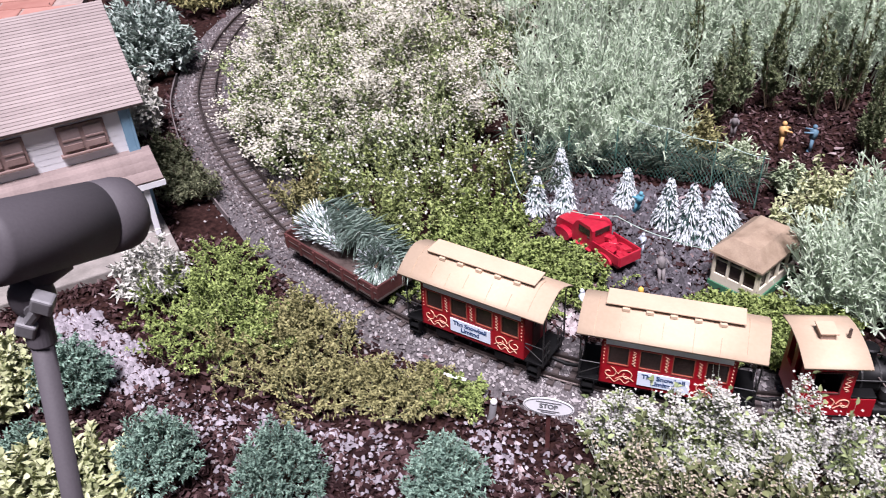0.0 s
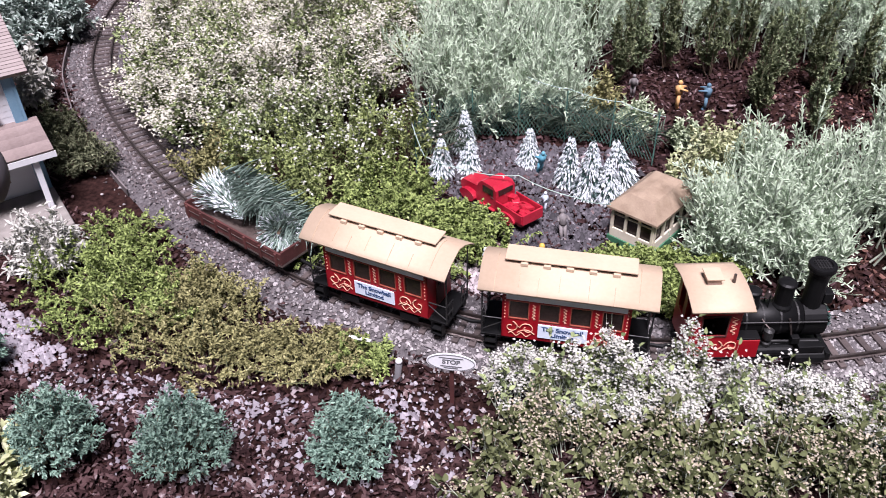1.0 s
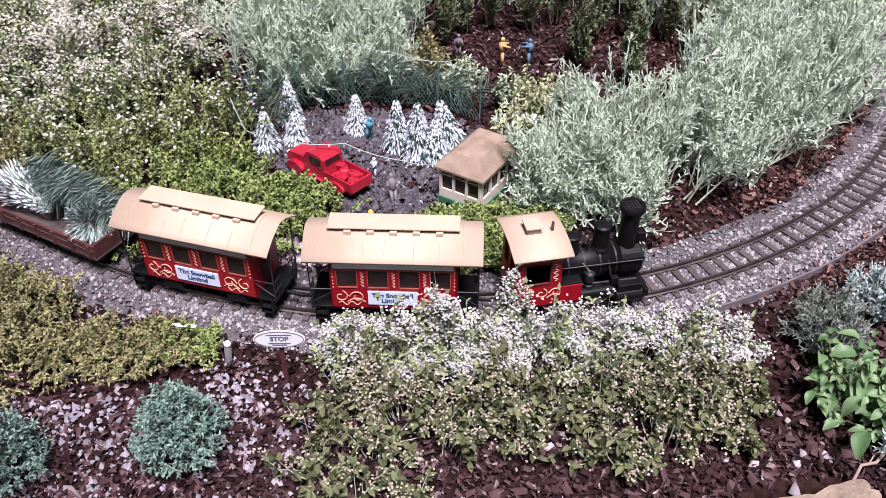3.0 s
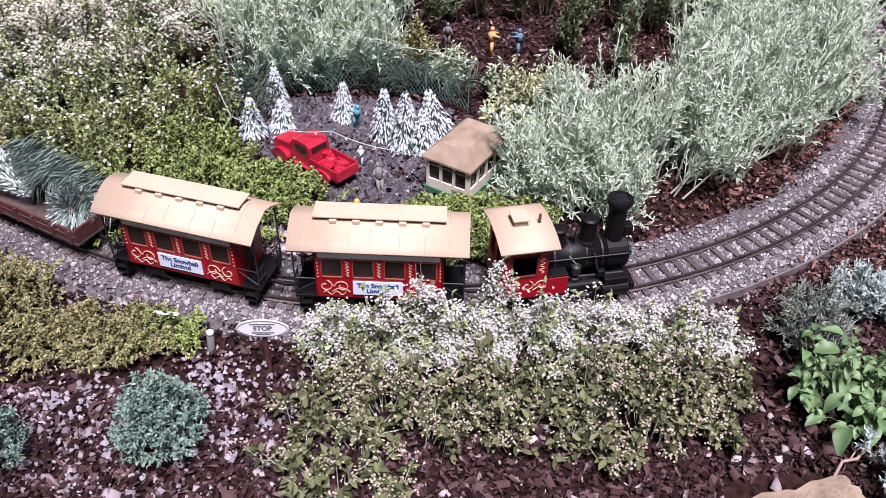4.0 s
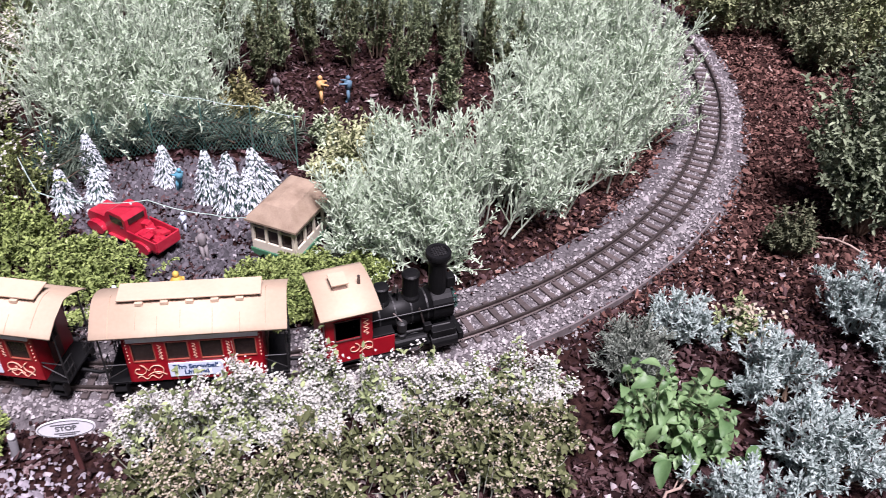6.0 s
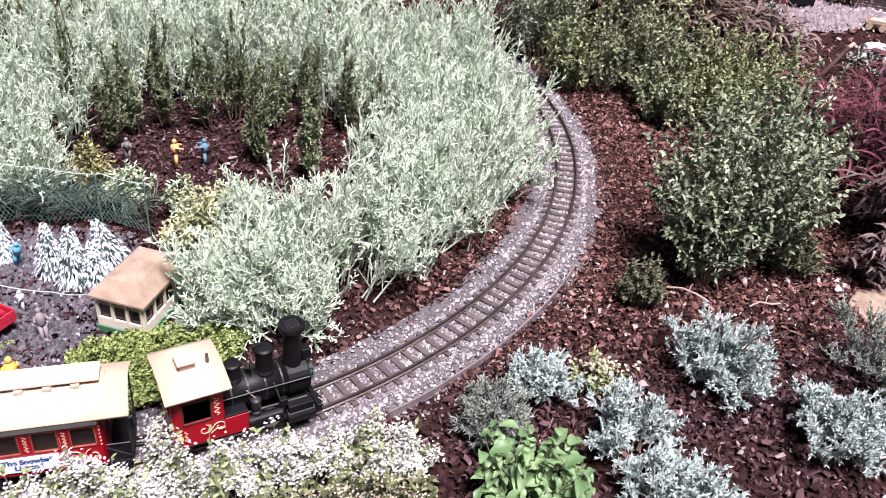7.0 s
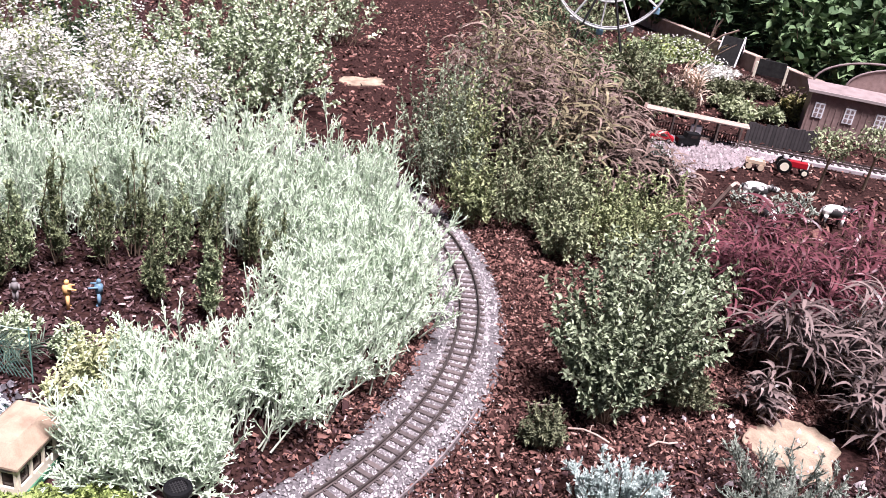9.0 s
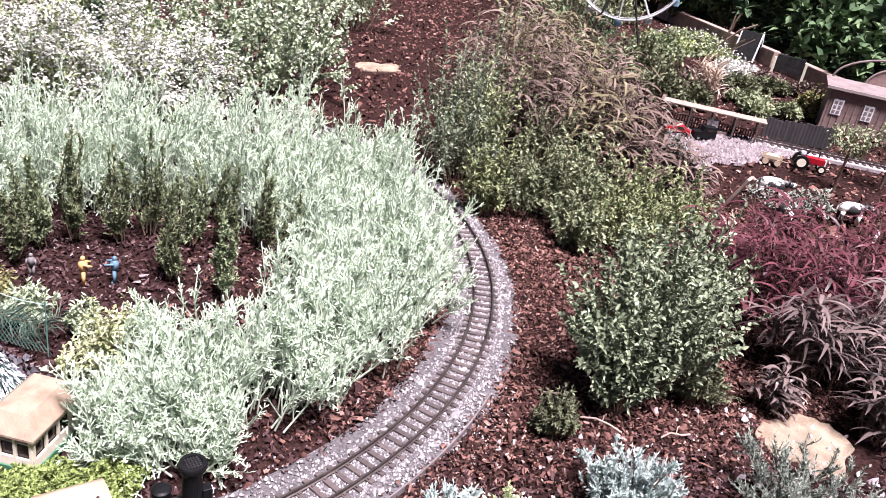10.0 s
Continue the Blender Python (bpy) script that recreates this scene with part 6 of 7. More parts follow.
def plant_label(x, y):
    t = thing("plant_label", "little white plant label standing in the carpet plants", "plant label", pose(x, y, 0, 0, 0, -4))
    part("plate", box(0.036, 0.006, 0.0012, 0, 0, 0.046, 0.0003), M_white, t)
    part("stake", box(0.002, 0.002, 0.05, 0, 0, -0.004), M_greyiron, t)


plant_label(-0.339, 0.905)


def small_post(x, y):
    t = thing("small_grey_post", "small grey post with a pale cap beside the track", "post", pose(x, y, -0.008, 0, 6, 0))
    part("shaft", lathe([(0.006, 0), (0.007, 0.004), (0.005, 0.01), (0.0055, 0.035), (0.003, 0.038)], 12), M_lampedge, t, smooth=True)
    part("cap", ball(0.0055, 0, 0, 0.041, sub=2), M_white, t, smooth=True)


small_post(-0.277, 0.885)


# ---------------------------------------------------------------- tree lot: cabin, truck, firs, figures, netting, light chain
def cabin():
    t = thing("model_cabin", "small model cabin with brown hip roof and ivory windows", "model building", pose(0.078, 1.344, -0.008, 0, 0, -29))
    W, D = 0.086, 0.13
    part("base", box(W + 0.008, D + 0.008, 0.015, 0, 0, 0, 0.001), M_greenbase, t, "dark green skirting")
    core = part("wall", box(W - 0.006, D - 0.006, 0.061, 0, 0, 0.015), M_glassdark, t, "dark glazed wall")
    for a, L, d, n in ((0, W, D, 3), (180, W, D, 3), (90, D, W, 4), (270, D, W, 4)):
        m = Matrix.Rotation(radians(a), 4, "Z")
        for z, h in ((0.015, 0.018), (0.072, 0.008)):
            part("rail", box(L, 0.004, h, 0, -d / 2, z, 0.0005, m=m), M_ivory, core)
        for i in range(n + 1):
            part("mullion", box(0.005, 0.0046, 0.054, -L / 2 + 0.0025 + (L - 0.005) * i / n, -d / 2, 0.026, 0.0005, m=m), M_ivory, core)
        for i in range(n):
            part("transom", box(L / n - 0.004, 0.003, 0.002, -L / 2 + L * (i + 0.5) / n, -d / 2, 0.062, m=m), M_ivory, core)
    bm = bmesh.new()
    low = ((-0.051, -0.0735), (0.051, -0.0735), (0.051, 0.0735), (-0.051, 0.0735))
    rings = [[bm.verts.new((x * k, y * k2, z)) for x, y in low] for k, k2, z in ((1, 1, 0.075), (1, 1, 0.079), (0.53, 0.67, 0.104), (0.1, 0.5, 0.109))]
    for a, b in zip(rings, rings[1:]):
        for i in range(4):
            bm.faces.new((a[i], a[(i + 1) % 4], b[(i + 1) % 4], b[i]))
    bm.faces.new(rings[0][::-1])
    bm.faces.new(rings[-1])
    part("roof", bm, M_shingle, t, "brown roof with steep skirts and a flatter top")


cabin()


def truck():
    t = thing("toy_pickup_truck", "glossy red toy pickup truck on slate gravel", "toy truck", pose(-0.206, 1.360, -0.003, 0, 2, 141) @ Matrix.Diagonal((1.18, 0.96, 0.94, 1)))
    part("chassis", box(0.15, 0.05, 0.01, 0, 0, 0.012, 0.002), M_toyred, t)
    hood = [(0.03, 0.02), (0.078, 0.02), (0.08, 0.032), (0.074, 0.042), (0.03, 0.046)]
    b = part("bonnet", prism(hood, 0.042), M_toyred, t)
    bmc = [(-0.015, 0.02), (0.034, 0.02), (0.034, 0.046), (0.024, 0.064), (0.018, 0.067), (-0.008, 0.067), (-0.015, 0.06)]
    cab = part("cab", prism(bmc, 0.05), M_toyred, t)
    for y in (-0.0256, 0.0256):
        part("side_window", box(0.026, 0.001, 0.014, 0.004, y, 0.046), M_glassdark, cab)
    part("windscreen", box(0.0012, 0.04, 0.016, 0, 0, 0, m=Matrix.Translation((0.0318, 0, 0.0475)) @ Matrix.Rotation(radians(-29), 4, "Y")), M_glassdark, cab)
    part("rear_window", box(0.0012, 0.036, 0.011, -0.0155, 0, 0.048), M_glassdark, cab)
    part("grille", box(0.002, 0.03, 0.012, 0.081, 0, 0.024, 0.0005), M_steel, t)
    for y in (-0.027, 0.027):
        part("running_board", box(0.04, 0.008, 0.003, 0.006, y, 0.014, 0.0006), M_toyred, t)
        part("door_handle", box(0.006, 0.0014, 0.0014, -0.006, y * 0.94, 0.041), M_steel, cab)
        part("bed_side", box(0.062, 0.003, 0.02, -0.048, y, 0.022, 0.0008), M_toyred, t)
        for x in (0.052, -0.046):
            wm = rod((x, y * 0.82, 0.014), (x, y * 1.08, 0.014), 0.014, seg=20)
            w = part("wheel", wm, M_black, t)
            part("hub", rod((x, y * 1.08, 0.014), (x, y * 1.1, 0.014), 0.006, seg=12), M_toyred, w)
            part("mudguard", lathe([(0.004, -0.006), (0.017, -0.006), (0.017, 0.006), (0.004, 0.006)], 16, m=Matrix.Translation((x, y, 0.019)) @ Matrix.Rotation(radians(90), 4, "X") @ Matrix.Diagonal((1.1, 0.75, 1, 1))), M_toyred, t)
    part("tailgate", box(0.003, 0.052, 0.022, -0.079, 0, 0.02, 0.0008), M_toyred, t)
    part("bed_floor", box(0.062, 0.05, 0.003, -0.048, 0, 0.022), M_toyred, t)
    part("bumper", box(0.004, 0.05, 0.006, 0.082, 0, 0.018, 0.0012), M_steel, t)
    for y in (-0.016, 0.016):
        part("headlight", ball(0.005, 0.079, y, 0.034, 0.6, 1, 1, 2), M_bulb, t)
    rng = random.Random(8)
    for i in range(14):
        part("parcel", box(rng.uniform(0.01, 0.02), rng.uniform(0.01, 0.018), rng.uniform(0.006, 0.012), 0, 0, 0, 0.001,
                           m=pose(-0.072 + 0.0038 * i, rng.uniform(-0.015, 0.015), 0.024 + rng.uniform(0, 0.006), rng.uniform(-20, 20), rng.uniform(-20, 20), rng.uniform(0, 90))), M_toyred, t)


truck()

for i, (x, y, h, r, ty) in enumerate([(-0.347, 1.467, 0.09, 0.023, 0), (-0.32, 1.572, 0.104, 0.022, 0), (-0.294, 1.494, 0.076, 0.021, 2), (-0.176, 1.545, 0.092, 0.021, 0), (-0.088, 1.487, 0.118, 0.024, 1), (-0.042, 1.452, 0.132, 0.029, 0),
                                      (-0.004, 1.447, 0.1, 0.026, -2), (0.024, 1.478, 0.127, 0.034, -12)]):
    flocked_tree(x, y, h, r, 60 + i, "snow-flocked bottle-brush model fir on gravel", (0, ty))


def figure(x, y, h, turn, colour, label, arms=0.0, lean=0.0):
    """A plain painted doll as one mesh."""
    s = h / 0.075
    bm = ball(0.0062, 0, 0, 0.069, 0.9, 0.95, 1.1, 2)
    lathe([(0.004, 0.036), (0.0088, 0.038), (0.0098, 0.05), (0.0105, 0.058), (0.005, 0.063), (0.0034, 0.066)], 12, bm=bm)
    for sgn in (-1, 1):
        rod((sgn * 0.0045, 0, 0.0), (sgn * 0.0045, 0, 0.038), 0.0036, 0.0048, 8, bm=bm)
        ball(0.0042, sgn * 0.0045, 0.003, 0.0028, 0.9, 1.5, 0.7, 1, bm=bm)
        rod((sgn * 0.0105, 0, 0.057), (sgn * 0.013, arms * 0.018, 0.036 + arms * 0.016), 0.003, 0.0024, 8, bm=bm)
    bmesh.ops.scale(bm, vec=(s, s, s), verts=bm.verts)
    ob = part("figurine", bm, colour, smooth=True)
    ob.matrix_basis = pose(x, y, -0.008, lean, 0, turn)
    tagged(ob, label, "figurine")


P_orange = mat("orange_paint", (0.5, 0.24, 0.06), (0.72, 0.46, 0.22), rough=0.6, bump=0)
P_blue = mat("light_blue_paint", (0.06, 0.26, 0.36), (0.16, 0.4, 0.5), rough=0.6, bump=0)
P_navy = mat("dusty_blue_paint", (0.04, 0.11, 0.17), (0.16, 0.26, 0.34), rough=0.6, bump=0)
P_yellow = mat("mustard_paint", (0.62, 0.36, 0.05), (0.75, 0.46, 0.1), rough=0.6, bump=0)
P_grey = mat("mottled_grey_paint", (0.12, 0.11, 0.11), (0.26, 0.23, 0.23), rough=0.7, bump=0.2)
P_pale = mat("pale_blue_white_paint", (0.45, 0.52, 0.62), (0.7, 0.74, 0.8), rough=0.6, bump=0)
figure(0.127, 1.869, 0.071, -80, P_orange, "orange painted doll facing another on mulch", 1.0)
figure(0.191, 1.873, 0.068, 80, P_navy, "blue painted doll reaching towards the orange one", 1.2)
figure(0.022, 1.91, 0.058, 170, P_grey, "mottled grey painted doll on dark mulch", 0.3)
figure(-0.151, 1.52, 0.057, 40, P_blue, "blue-shirted doll beside a flocked fir", 0.8, 14)
figure(-0.12, 1.377, 0.046, 120, P_pale, "pale blue doll at the truck tailgate", 0.6)
figure(-0.073, 1.29, 0.06, 200, P_grey, "mottled grey stooping doll on gravel", 0.8, 24)
figure(-0.101, 1.178, 0.07, 30, P_yellow, "mustard-coated doll beside the track", 0.3)
figure(-0.187, 1.165, 0.055, 250, P_pale, "pale blue and white doll beside the carpet plants", 0.5, 12)


def netting():
    t = thing("netting_fence", "green plastic netting fence round the model tree lot", "fence", pose(0, 0, 0))
    ctl = [Vector(p) for p in ((-0.40, 1.46, 0), (-0.405, 1.55, 0), (-0.34, 1.62, 0), (-0.23, 1.65, 0), (-0.11, 1.66, 0), (0.0, 1.64, 0), (0.092, 1.59, 0))]
    pts = []
    for i in range(len(ctl) - 1):
        p0, p1, p2, p3 = ctl[max(i - 1, 0)], ctl[i], ctl[i + 1], ctl[min(i + 2, len(ctl) - 1)]
        for j in range(10):
            u = j / 10
            pts.append(0.5 * ((2 * p1) + (p2 - p0) * u + (2 * p0 - 5 * p1 + 4 * p2 - p3) * u * u + (3 * p1 - p0 - 3 * p2 + p3) * u ** 3))
    cum = np.concatenate([[0], np.cumsum([(b - a).length for a, b in zip(pts, pts[1:])])])
    X, Y = np.array([p.x for p in pts]), np.array([p.y for p in pts])
    total, H = cum[-1], 0.105
    Ks = []
    for sgn in (-1, 1):
        for s in np.arange(-H, total + H, 0.0085):
            f = np.linspace(0, 1, 9)
            u = s + sgn * f * H * 0.62
            ok = (u > 0) & (u < total)
            if ok.all():
                Ks.append(np.stack([np.interp(u, cum, X), np.interp(u, cum, Y) + 0.006 * np.sin(u * 40), f * H], 1))
    V, F = stem_arrays(np.array(Ks), 0.0008)
    tagged(arrays("mesh", V, F, M_net, t, "green diamond mesh"), kind="stuff")
    for s in np.linspace(0.01, total - 0.01, 7):
        x, y = np.interp(s, cum, X), np.interp(s, cum, Y)
        part("stake", rod((x, y, -0.01), (x, y, H + 0.008), 0.0014, seg=6), M_net, t)
    return pts


FENCE = netting()
for i in range(2, 48, 11):
    a, b = FENCE[i], FENCE[min(i + 11, len(FENCE) - 1)]
    bough((a.x, a.y + 0.02, 0.025 + 0.015 * (i % 4)), (b.x, b.y + 0.02, 0.045), 110, 520 + i, "green fir garland laid along the netting fence", 0.036, "fir_garland", L_garland)


rngb = random.Random(77)
for i in range(16):
    u = FENCE[3 + int(i * 3.2)]
    x, y, a = u.x + rngb.uniform(-0.02, 0.02), u.y + rngb.uniform(0.0, 0.045), rngb.uniform(0.2, 2.9)
    L = rngb.uniform(0.08, 0.12)
    bough((x, y, rngb.uniform(0.005, 0.035)), (x + L * math.cos(a), y + abs(L * math.sin(a)) * 0.35, rngb.uniform(0.03, 0.07)), 90, 540 + i, "grey-green pine bough heaped along the netting fence", 0.04, "pine_bough", L_garland)


def light_chain(pts, label):
    t = thing("light_chain", label, "light chain", pose(0, 0, 0))
    fine = []
    for a, b in zip(pts, pts[1:]):
        a, b = Vector(a), Vector(b)
        for j in range(8):
            u = j / 8
            fine.append(a.lerp(b, u) - Vector((0, 0, 0.05 * (b - a).length * 4 * u * (1 - u))))
    fine.append(Vector(pts[-1]))
    curve_tube("wire", [p[:] for p in fine], 0.0009, M_wire, t)
    for i in range(2, len(fine), 4):
        p = fine[i]
        part("bulb", ball(0.0026, p.x, p.y, p.z - 0.003, 0.8, 0.8, 1.3, 1), M_bulb, t)


light_chain([(-0.405, 1.46, 0.112), (-0.365, 1.4, 0.075), (-0.29, 1.37, 0.074), (-0.17, 1.36, 0.078), (-0.06, 1.335, 0.06), (0.004, 1.292, 0.082)], "thin pale wire with small bulbs before the firs")
light_chain([(-0.2, 1.655, 0.14), (-0.11, 1.66, 0.118), (0.0, 1.642, 0.108), (0.09, 1.594, 0.108)], "thin pale wire with small bulbs along netting")


# ---------------------------------------------------------------- stones
def slab(x, y, rx, ry, h, turn, seed, label):
    rng = random.Random(seed)
    bm = bmesh.new()
    n = 40
    ang = [2 * math.pi * i / n for i in range(n)]
    k = rng.uniform(0, 9)
    rad = []
    for a in ang:
        corner = 1 / max(abs(math.cos(a)) ** 4 + abs(math.sin(a)) ** 4, 0.01) ** 0.25
        rad.append(corner * (0.84 + 0.26 * noise.noise((math.cos(a) * 1.5, math.sin(a) * 1.5, k)) + 0.13 * noise.noise((math.cos(a) * 5, math.sin(a) * 5, k))))
    rings = []
    for f, z in ((1.0, -0.02), (1.0, h * 0.45), (0.985, h * 0.8), (0.95, h), (0.78, h), (0.58, h), (0.36, h), (0.15, h)):
        ring = []
        for a, r in zip(ang, rad):
            px, py = math.cos(a) * r * rx * f, math.sin(a) * r * ry * f
            up = 0.0 if z < 0 else 0.007 * noise.noise((px * 14, py * 14, k)) + 0.0025 * noise.noise((px * 60, py * 60, k))
            ring.append(bm.verts.new((px, py, z + up)))
        rings.append(ring)
    for lo, hi in zip(rings, rings[1:]):
        for i in range(n):
            bm.faces.new((lo[i], lo[(i + 1) % n], hi[(i + 1) % n], hi[i]))
    bm.faces.new(rings[-1])
    ob = part("flagstone", bm, M_rock)
    ob.matrix_basis = pose(x, y, -0.012, 0, 0, turn)
    tagged(ob, label, "stone")


slab(0.512, 0.668, 0.1, 0.042, 0.022, 18, 1, "sandy pink flagstone at the edge of the bed")
slab(1.53, 1.135, 0.108, 0.095, 0.006, 25, 2, "sandy flagstone lying on the bark mulch")
slab(1.34, 3.92, 0.13, 0.08, 0.008, 10, 3, "sandy flagstone far along the mulch path")


def fallen_twig(pts, label):
    t = thing("fallen_twig", label, "twig", pose(pts[0][0], pts[0][1], 0), "fallen twigs")
    x0, y0, _ = pts[0]
    curve_tube("stick", [(x - x0, y - y0, z) for x, y, z in pts], 0.0021, M_wood, t)
    mx, my = (pts[1][0] + pts[2][0]) / 2 - x0, (pts[1][1] + pts[2][1]) / 2 - y0
    curve_tube("side_shoot", [(mx, my, 0.008), (mx + 0.012, my + 0.014, 0.014), (mx + 0.02, my + 0.018, 0.012)], 0.0011, M_wood, t)


fallen_twig([(1.06, 1.27, 0.006), (1.085, 1.255, 0.012), (1.105, 1.235, 0.011), (1.125, 1.215, 0.004)], "pale dry twig lying on bark mulch")
fallen_twig([(1.02, 1.36, 0.004), (1.04, 1.345, 0.01), (1.06, 1.34, 0.01), (1.085, 1.33, 0.004)], "pale dry twig lying on bark mulch")
fallen_twig([(1.2, 1.19, 0.004), (1.225, 1.195, 0.009), (1.245, 1.185, 0.009), (1.27, 1.19, 0.004)], "pale dry twig lying on bark mulch")
fallen_twig([(0.56, 0.72, 0.004), (0.575, 0.74, 0.01), (0.595, 0.745, 0.01), (0.615, 0.765, 0.004)], "pale dry twig lying on bark mulch")


# ---------------------------------------------------------------- model farm
def along_line(a, b):
    a, b = Vector(a), Vector(b)
    return a, (b - a).length, math.degrees(math.atan2(b.y - a.y, b.x - a.x))


def shelter():
    a, L, ang = along_line((2.555, 3.26, 0), (2.9, 3.01, 0))
    t = thing("open_shelter", "open wooden model shelter with plank roof", "shelter", pose(a.x, a.y, -0.01, 0, 0, ang))
    rf = part("roof", box(L + 0.04, 0.085, 0.003, L / 2, 0.03, 0.112, m=None), M_darkwood, t, "weathered plank roof")
    for i in range(4):
        part("plank", box(L + 0.045, 0.02, 0.003, L / 2, -0.001 + i * 0.0212, 0.1152, 0.0006), M_wood, rf)
    for i in range(5):
        for y in (-0.015, 0.075):
            part("post", box(0.008, 0.008, 0.112, 0.01 + (L - 0.02) * i / 4, y, 0), M_darkwood, t)
    for z in (0.022, 0.05):
        part("rail", box(L, 0.004, 0.005, L / 2, 0.075, z), M_wood, t)
    n = 34
    first = None
    for i in range(n):
        if first is None:
            first = part("paling", box(0.005, 0.003, 0.055, 0, 0.071, 0), M_darkred, t)
            o = first
        else:
            o = place(new("paling", first.data), t)
        o.matrix_basis = pose(0.01 + (L - 0.02) * i / (n - 1), 0, 0)
    part("crate", box(0.05, 0.035, 0.045, L * 0.52, 0.03, 0.03, 0.002), M_white, t, "white box on the shelter bench")
    part("bench", box(0.12, 0.04, 0.03, L * 0.55, 0.03, 0), M_wood, t)


shelter()


def toy_car(x, y, turn, body, label, tall=False):
    t = thing("toy_car", label, "toy car", pose(x, y, 0.0, 0, 0, turn))
    if tall:
        sh = [(-0.05, 0.014), (0.05, 0.014), (0.05, 0.038), (0.018, 0.042), (0.01, 0.064), (-0.048, 0.064), (-0.05, 0.04)]
    else:
        sh = [(-0.052, 0.012), (0.052, 0.012), (0.054, 0.024), (0.03, 0.03), (0.014, 0.044), (-0.024, 0.045), (-0.04, 0.03), (-0.054, 0.026)]
    b = part("body", prism(sh, 0.046), body, t)
    bmesh_top = box(0.03, 0.0475, 0.011, -0.006 if not tall else -0.02, 0, 0.031 if not tall else 0.045)
    part("side_window", bmesh_top, M_glassdark, b)
    for x0 in (-0.03, 0.03):
        for y0 in (-0.022, 0.022):
            w = part("wheel", rod((x0, y0 - 0.004, 0.012), (x0, y0 + 0.004, 0.012), 0.012, seg=16), M_black, t)
            part("hub", rod((x0, y0 + (0.0045 if y0 > 0 else -0.0045), 0.012), (x0, y0 + (0.005 if y0 > 0 else -0.005), 0.012), 0.006, seg=10), M_steel, w)


toy_car(2.532, 3.105, 150, M_red, "red toy car parked on the farm yard gravel")
toy_car(2.628, 3.045, 165, M_black, "black toy jeep parked on the farm yard gravel", True)


def tractor():
    t = thing("toy_tractor", "red toy tractor with cream wheels", "toy tractor", pose(2.945, 2.715, 0, 0, 0, -36) @ Matrix.Scale(1.2, 4))
    part("body", box(0.08, 0.022, 0.024, 0.01, 0, 0.024, 0.003), M_red, t)
    part("grille", box(0.004, 0.02, 0.02, 0.052, 0, 0.026), M_white, t)
    part("seat", box(0.016, 0.016, 0.012, -0.03, 0, 0.05, 0.002), M_white, t)
    part("exhaust", rod((0.025, 0, 0.045), (0.025, 0, 0.072), 0.002, seg=8), M_black, t)
    part("steering_wheel", rod((-0.012, 0, 0.06), (-0.014, 0, 0.062), 0.008, seg=14), M_black, t)
    for x, r, w in ((-0.03, 0.026, 0.012), (0.042, 0.015, 0.008)):
        for y in (-0.024, 0.024):
            wh = part("wheel", rod((x, y - w / 2, r), (x, y + w / 2, r), r, seg=22, bevel=0.002), M_black, t)
            part("hub", rod((x, y - w / 2 - 0.001, r), (x, y + w / 2 + 0.001, r), r * 0.6, seg=18), M_ivory, wh)
    c = thing("toy_cart", "tan toy hay cart behind the tractor", "toy cart", pose(2.79, 2.77, 0, 0, 0, -36))
    part("bed", box(0.08, 0.04, 0.006, 0, 0, 0.02), M_wood, c)
    for y in (-0.02, 0.02):
        part("side_board", box(0.08, 0.003, 0.014, 0, y, 0.026), M_cream, c)
        for x in (-0.025, 0.025):
            part("wheel", rod((x, y - 0.003, 0.013), (x, y + 0.003, 0.013), 0.013, seg=16), M_cream, c)
    part("hay", ball(0.024, 0, 0, 0.032, 1.4, 0.8, 0.6, 2), M_cream, c)
    part("drawbar", rod((0.04, 0, 0.02), (0.07, 0, 0.02), 0.002, seg=6), M_wood, c)


tractor()


def black_fence():
    a, L, ang = along_line((3.03, 3.13, 0), (3.36, 3.01, 0))
    t = thing("board_fence", "black vertical-board model fence panel", "fence", pose(a.x, a.y, -0.01, 0, 0, ang))
    rng = random.Random(6)
    for i in range(20):
        part("board", box(L / 20 - 0.001, 0.005, 0.105 + rng.uniform(-0.006, 0.008), L * (i + 0.5) / 20, 0, 0, 0.0006), M_fence, t)
    for z in (0.03, 0.08):
        part("rail", box(L, 0.005, 0.008, L / 2, 0.005, z), M_darkwood, t)


black_fence()


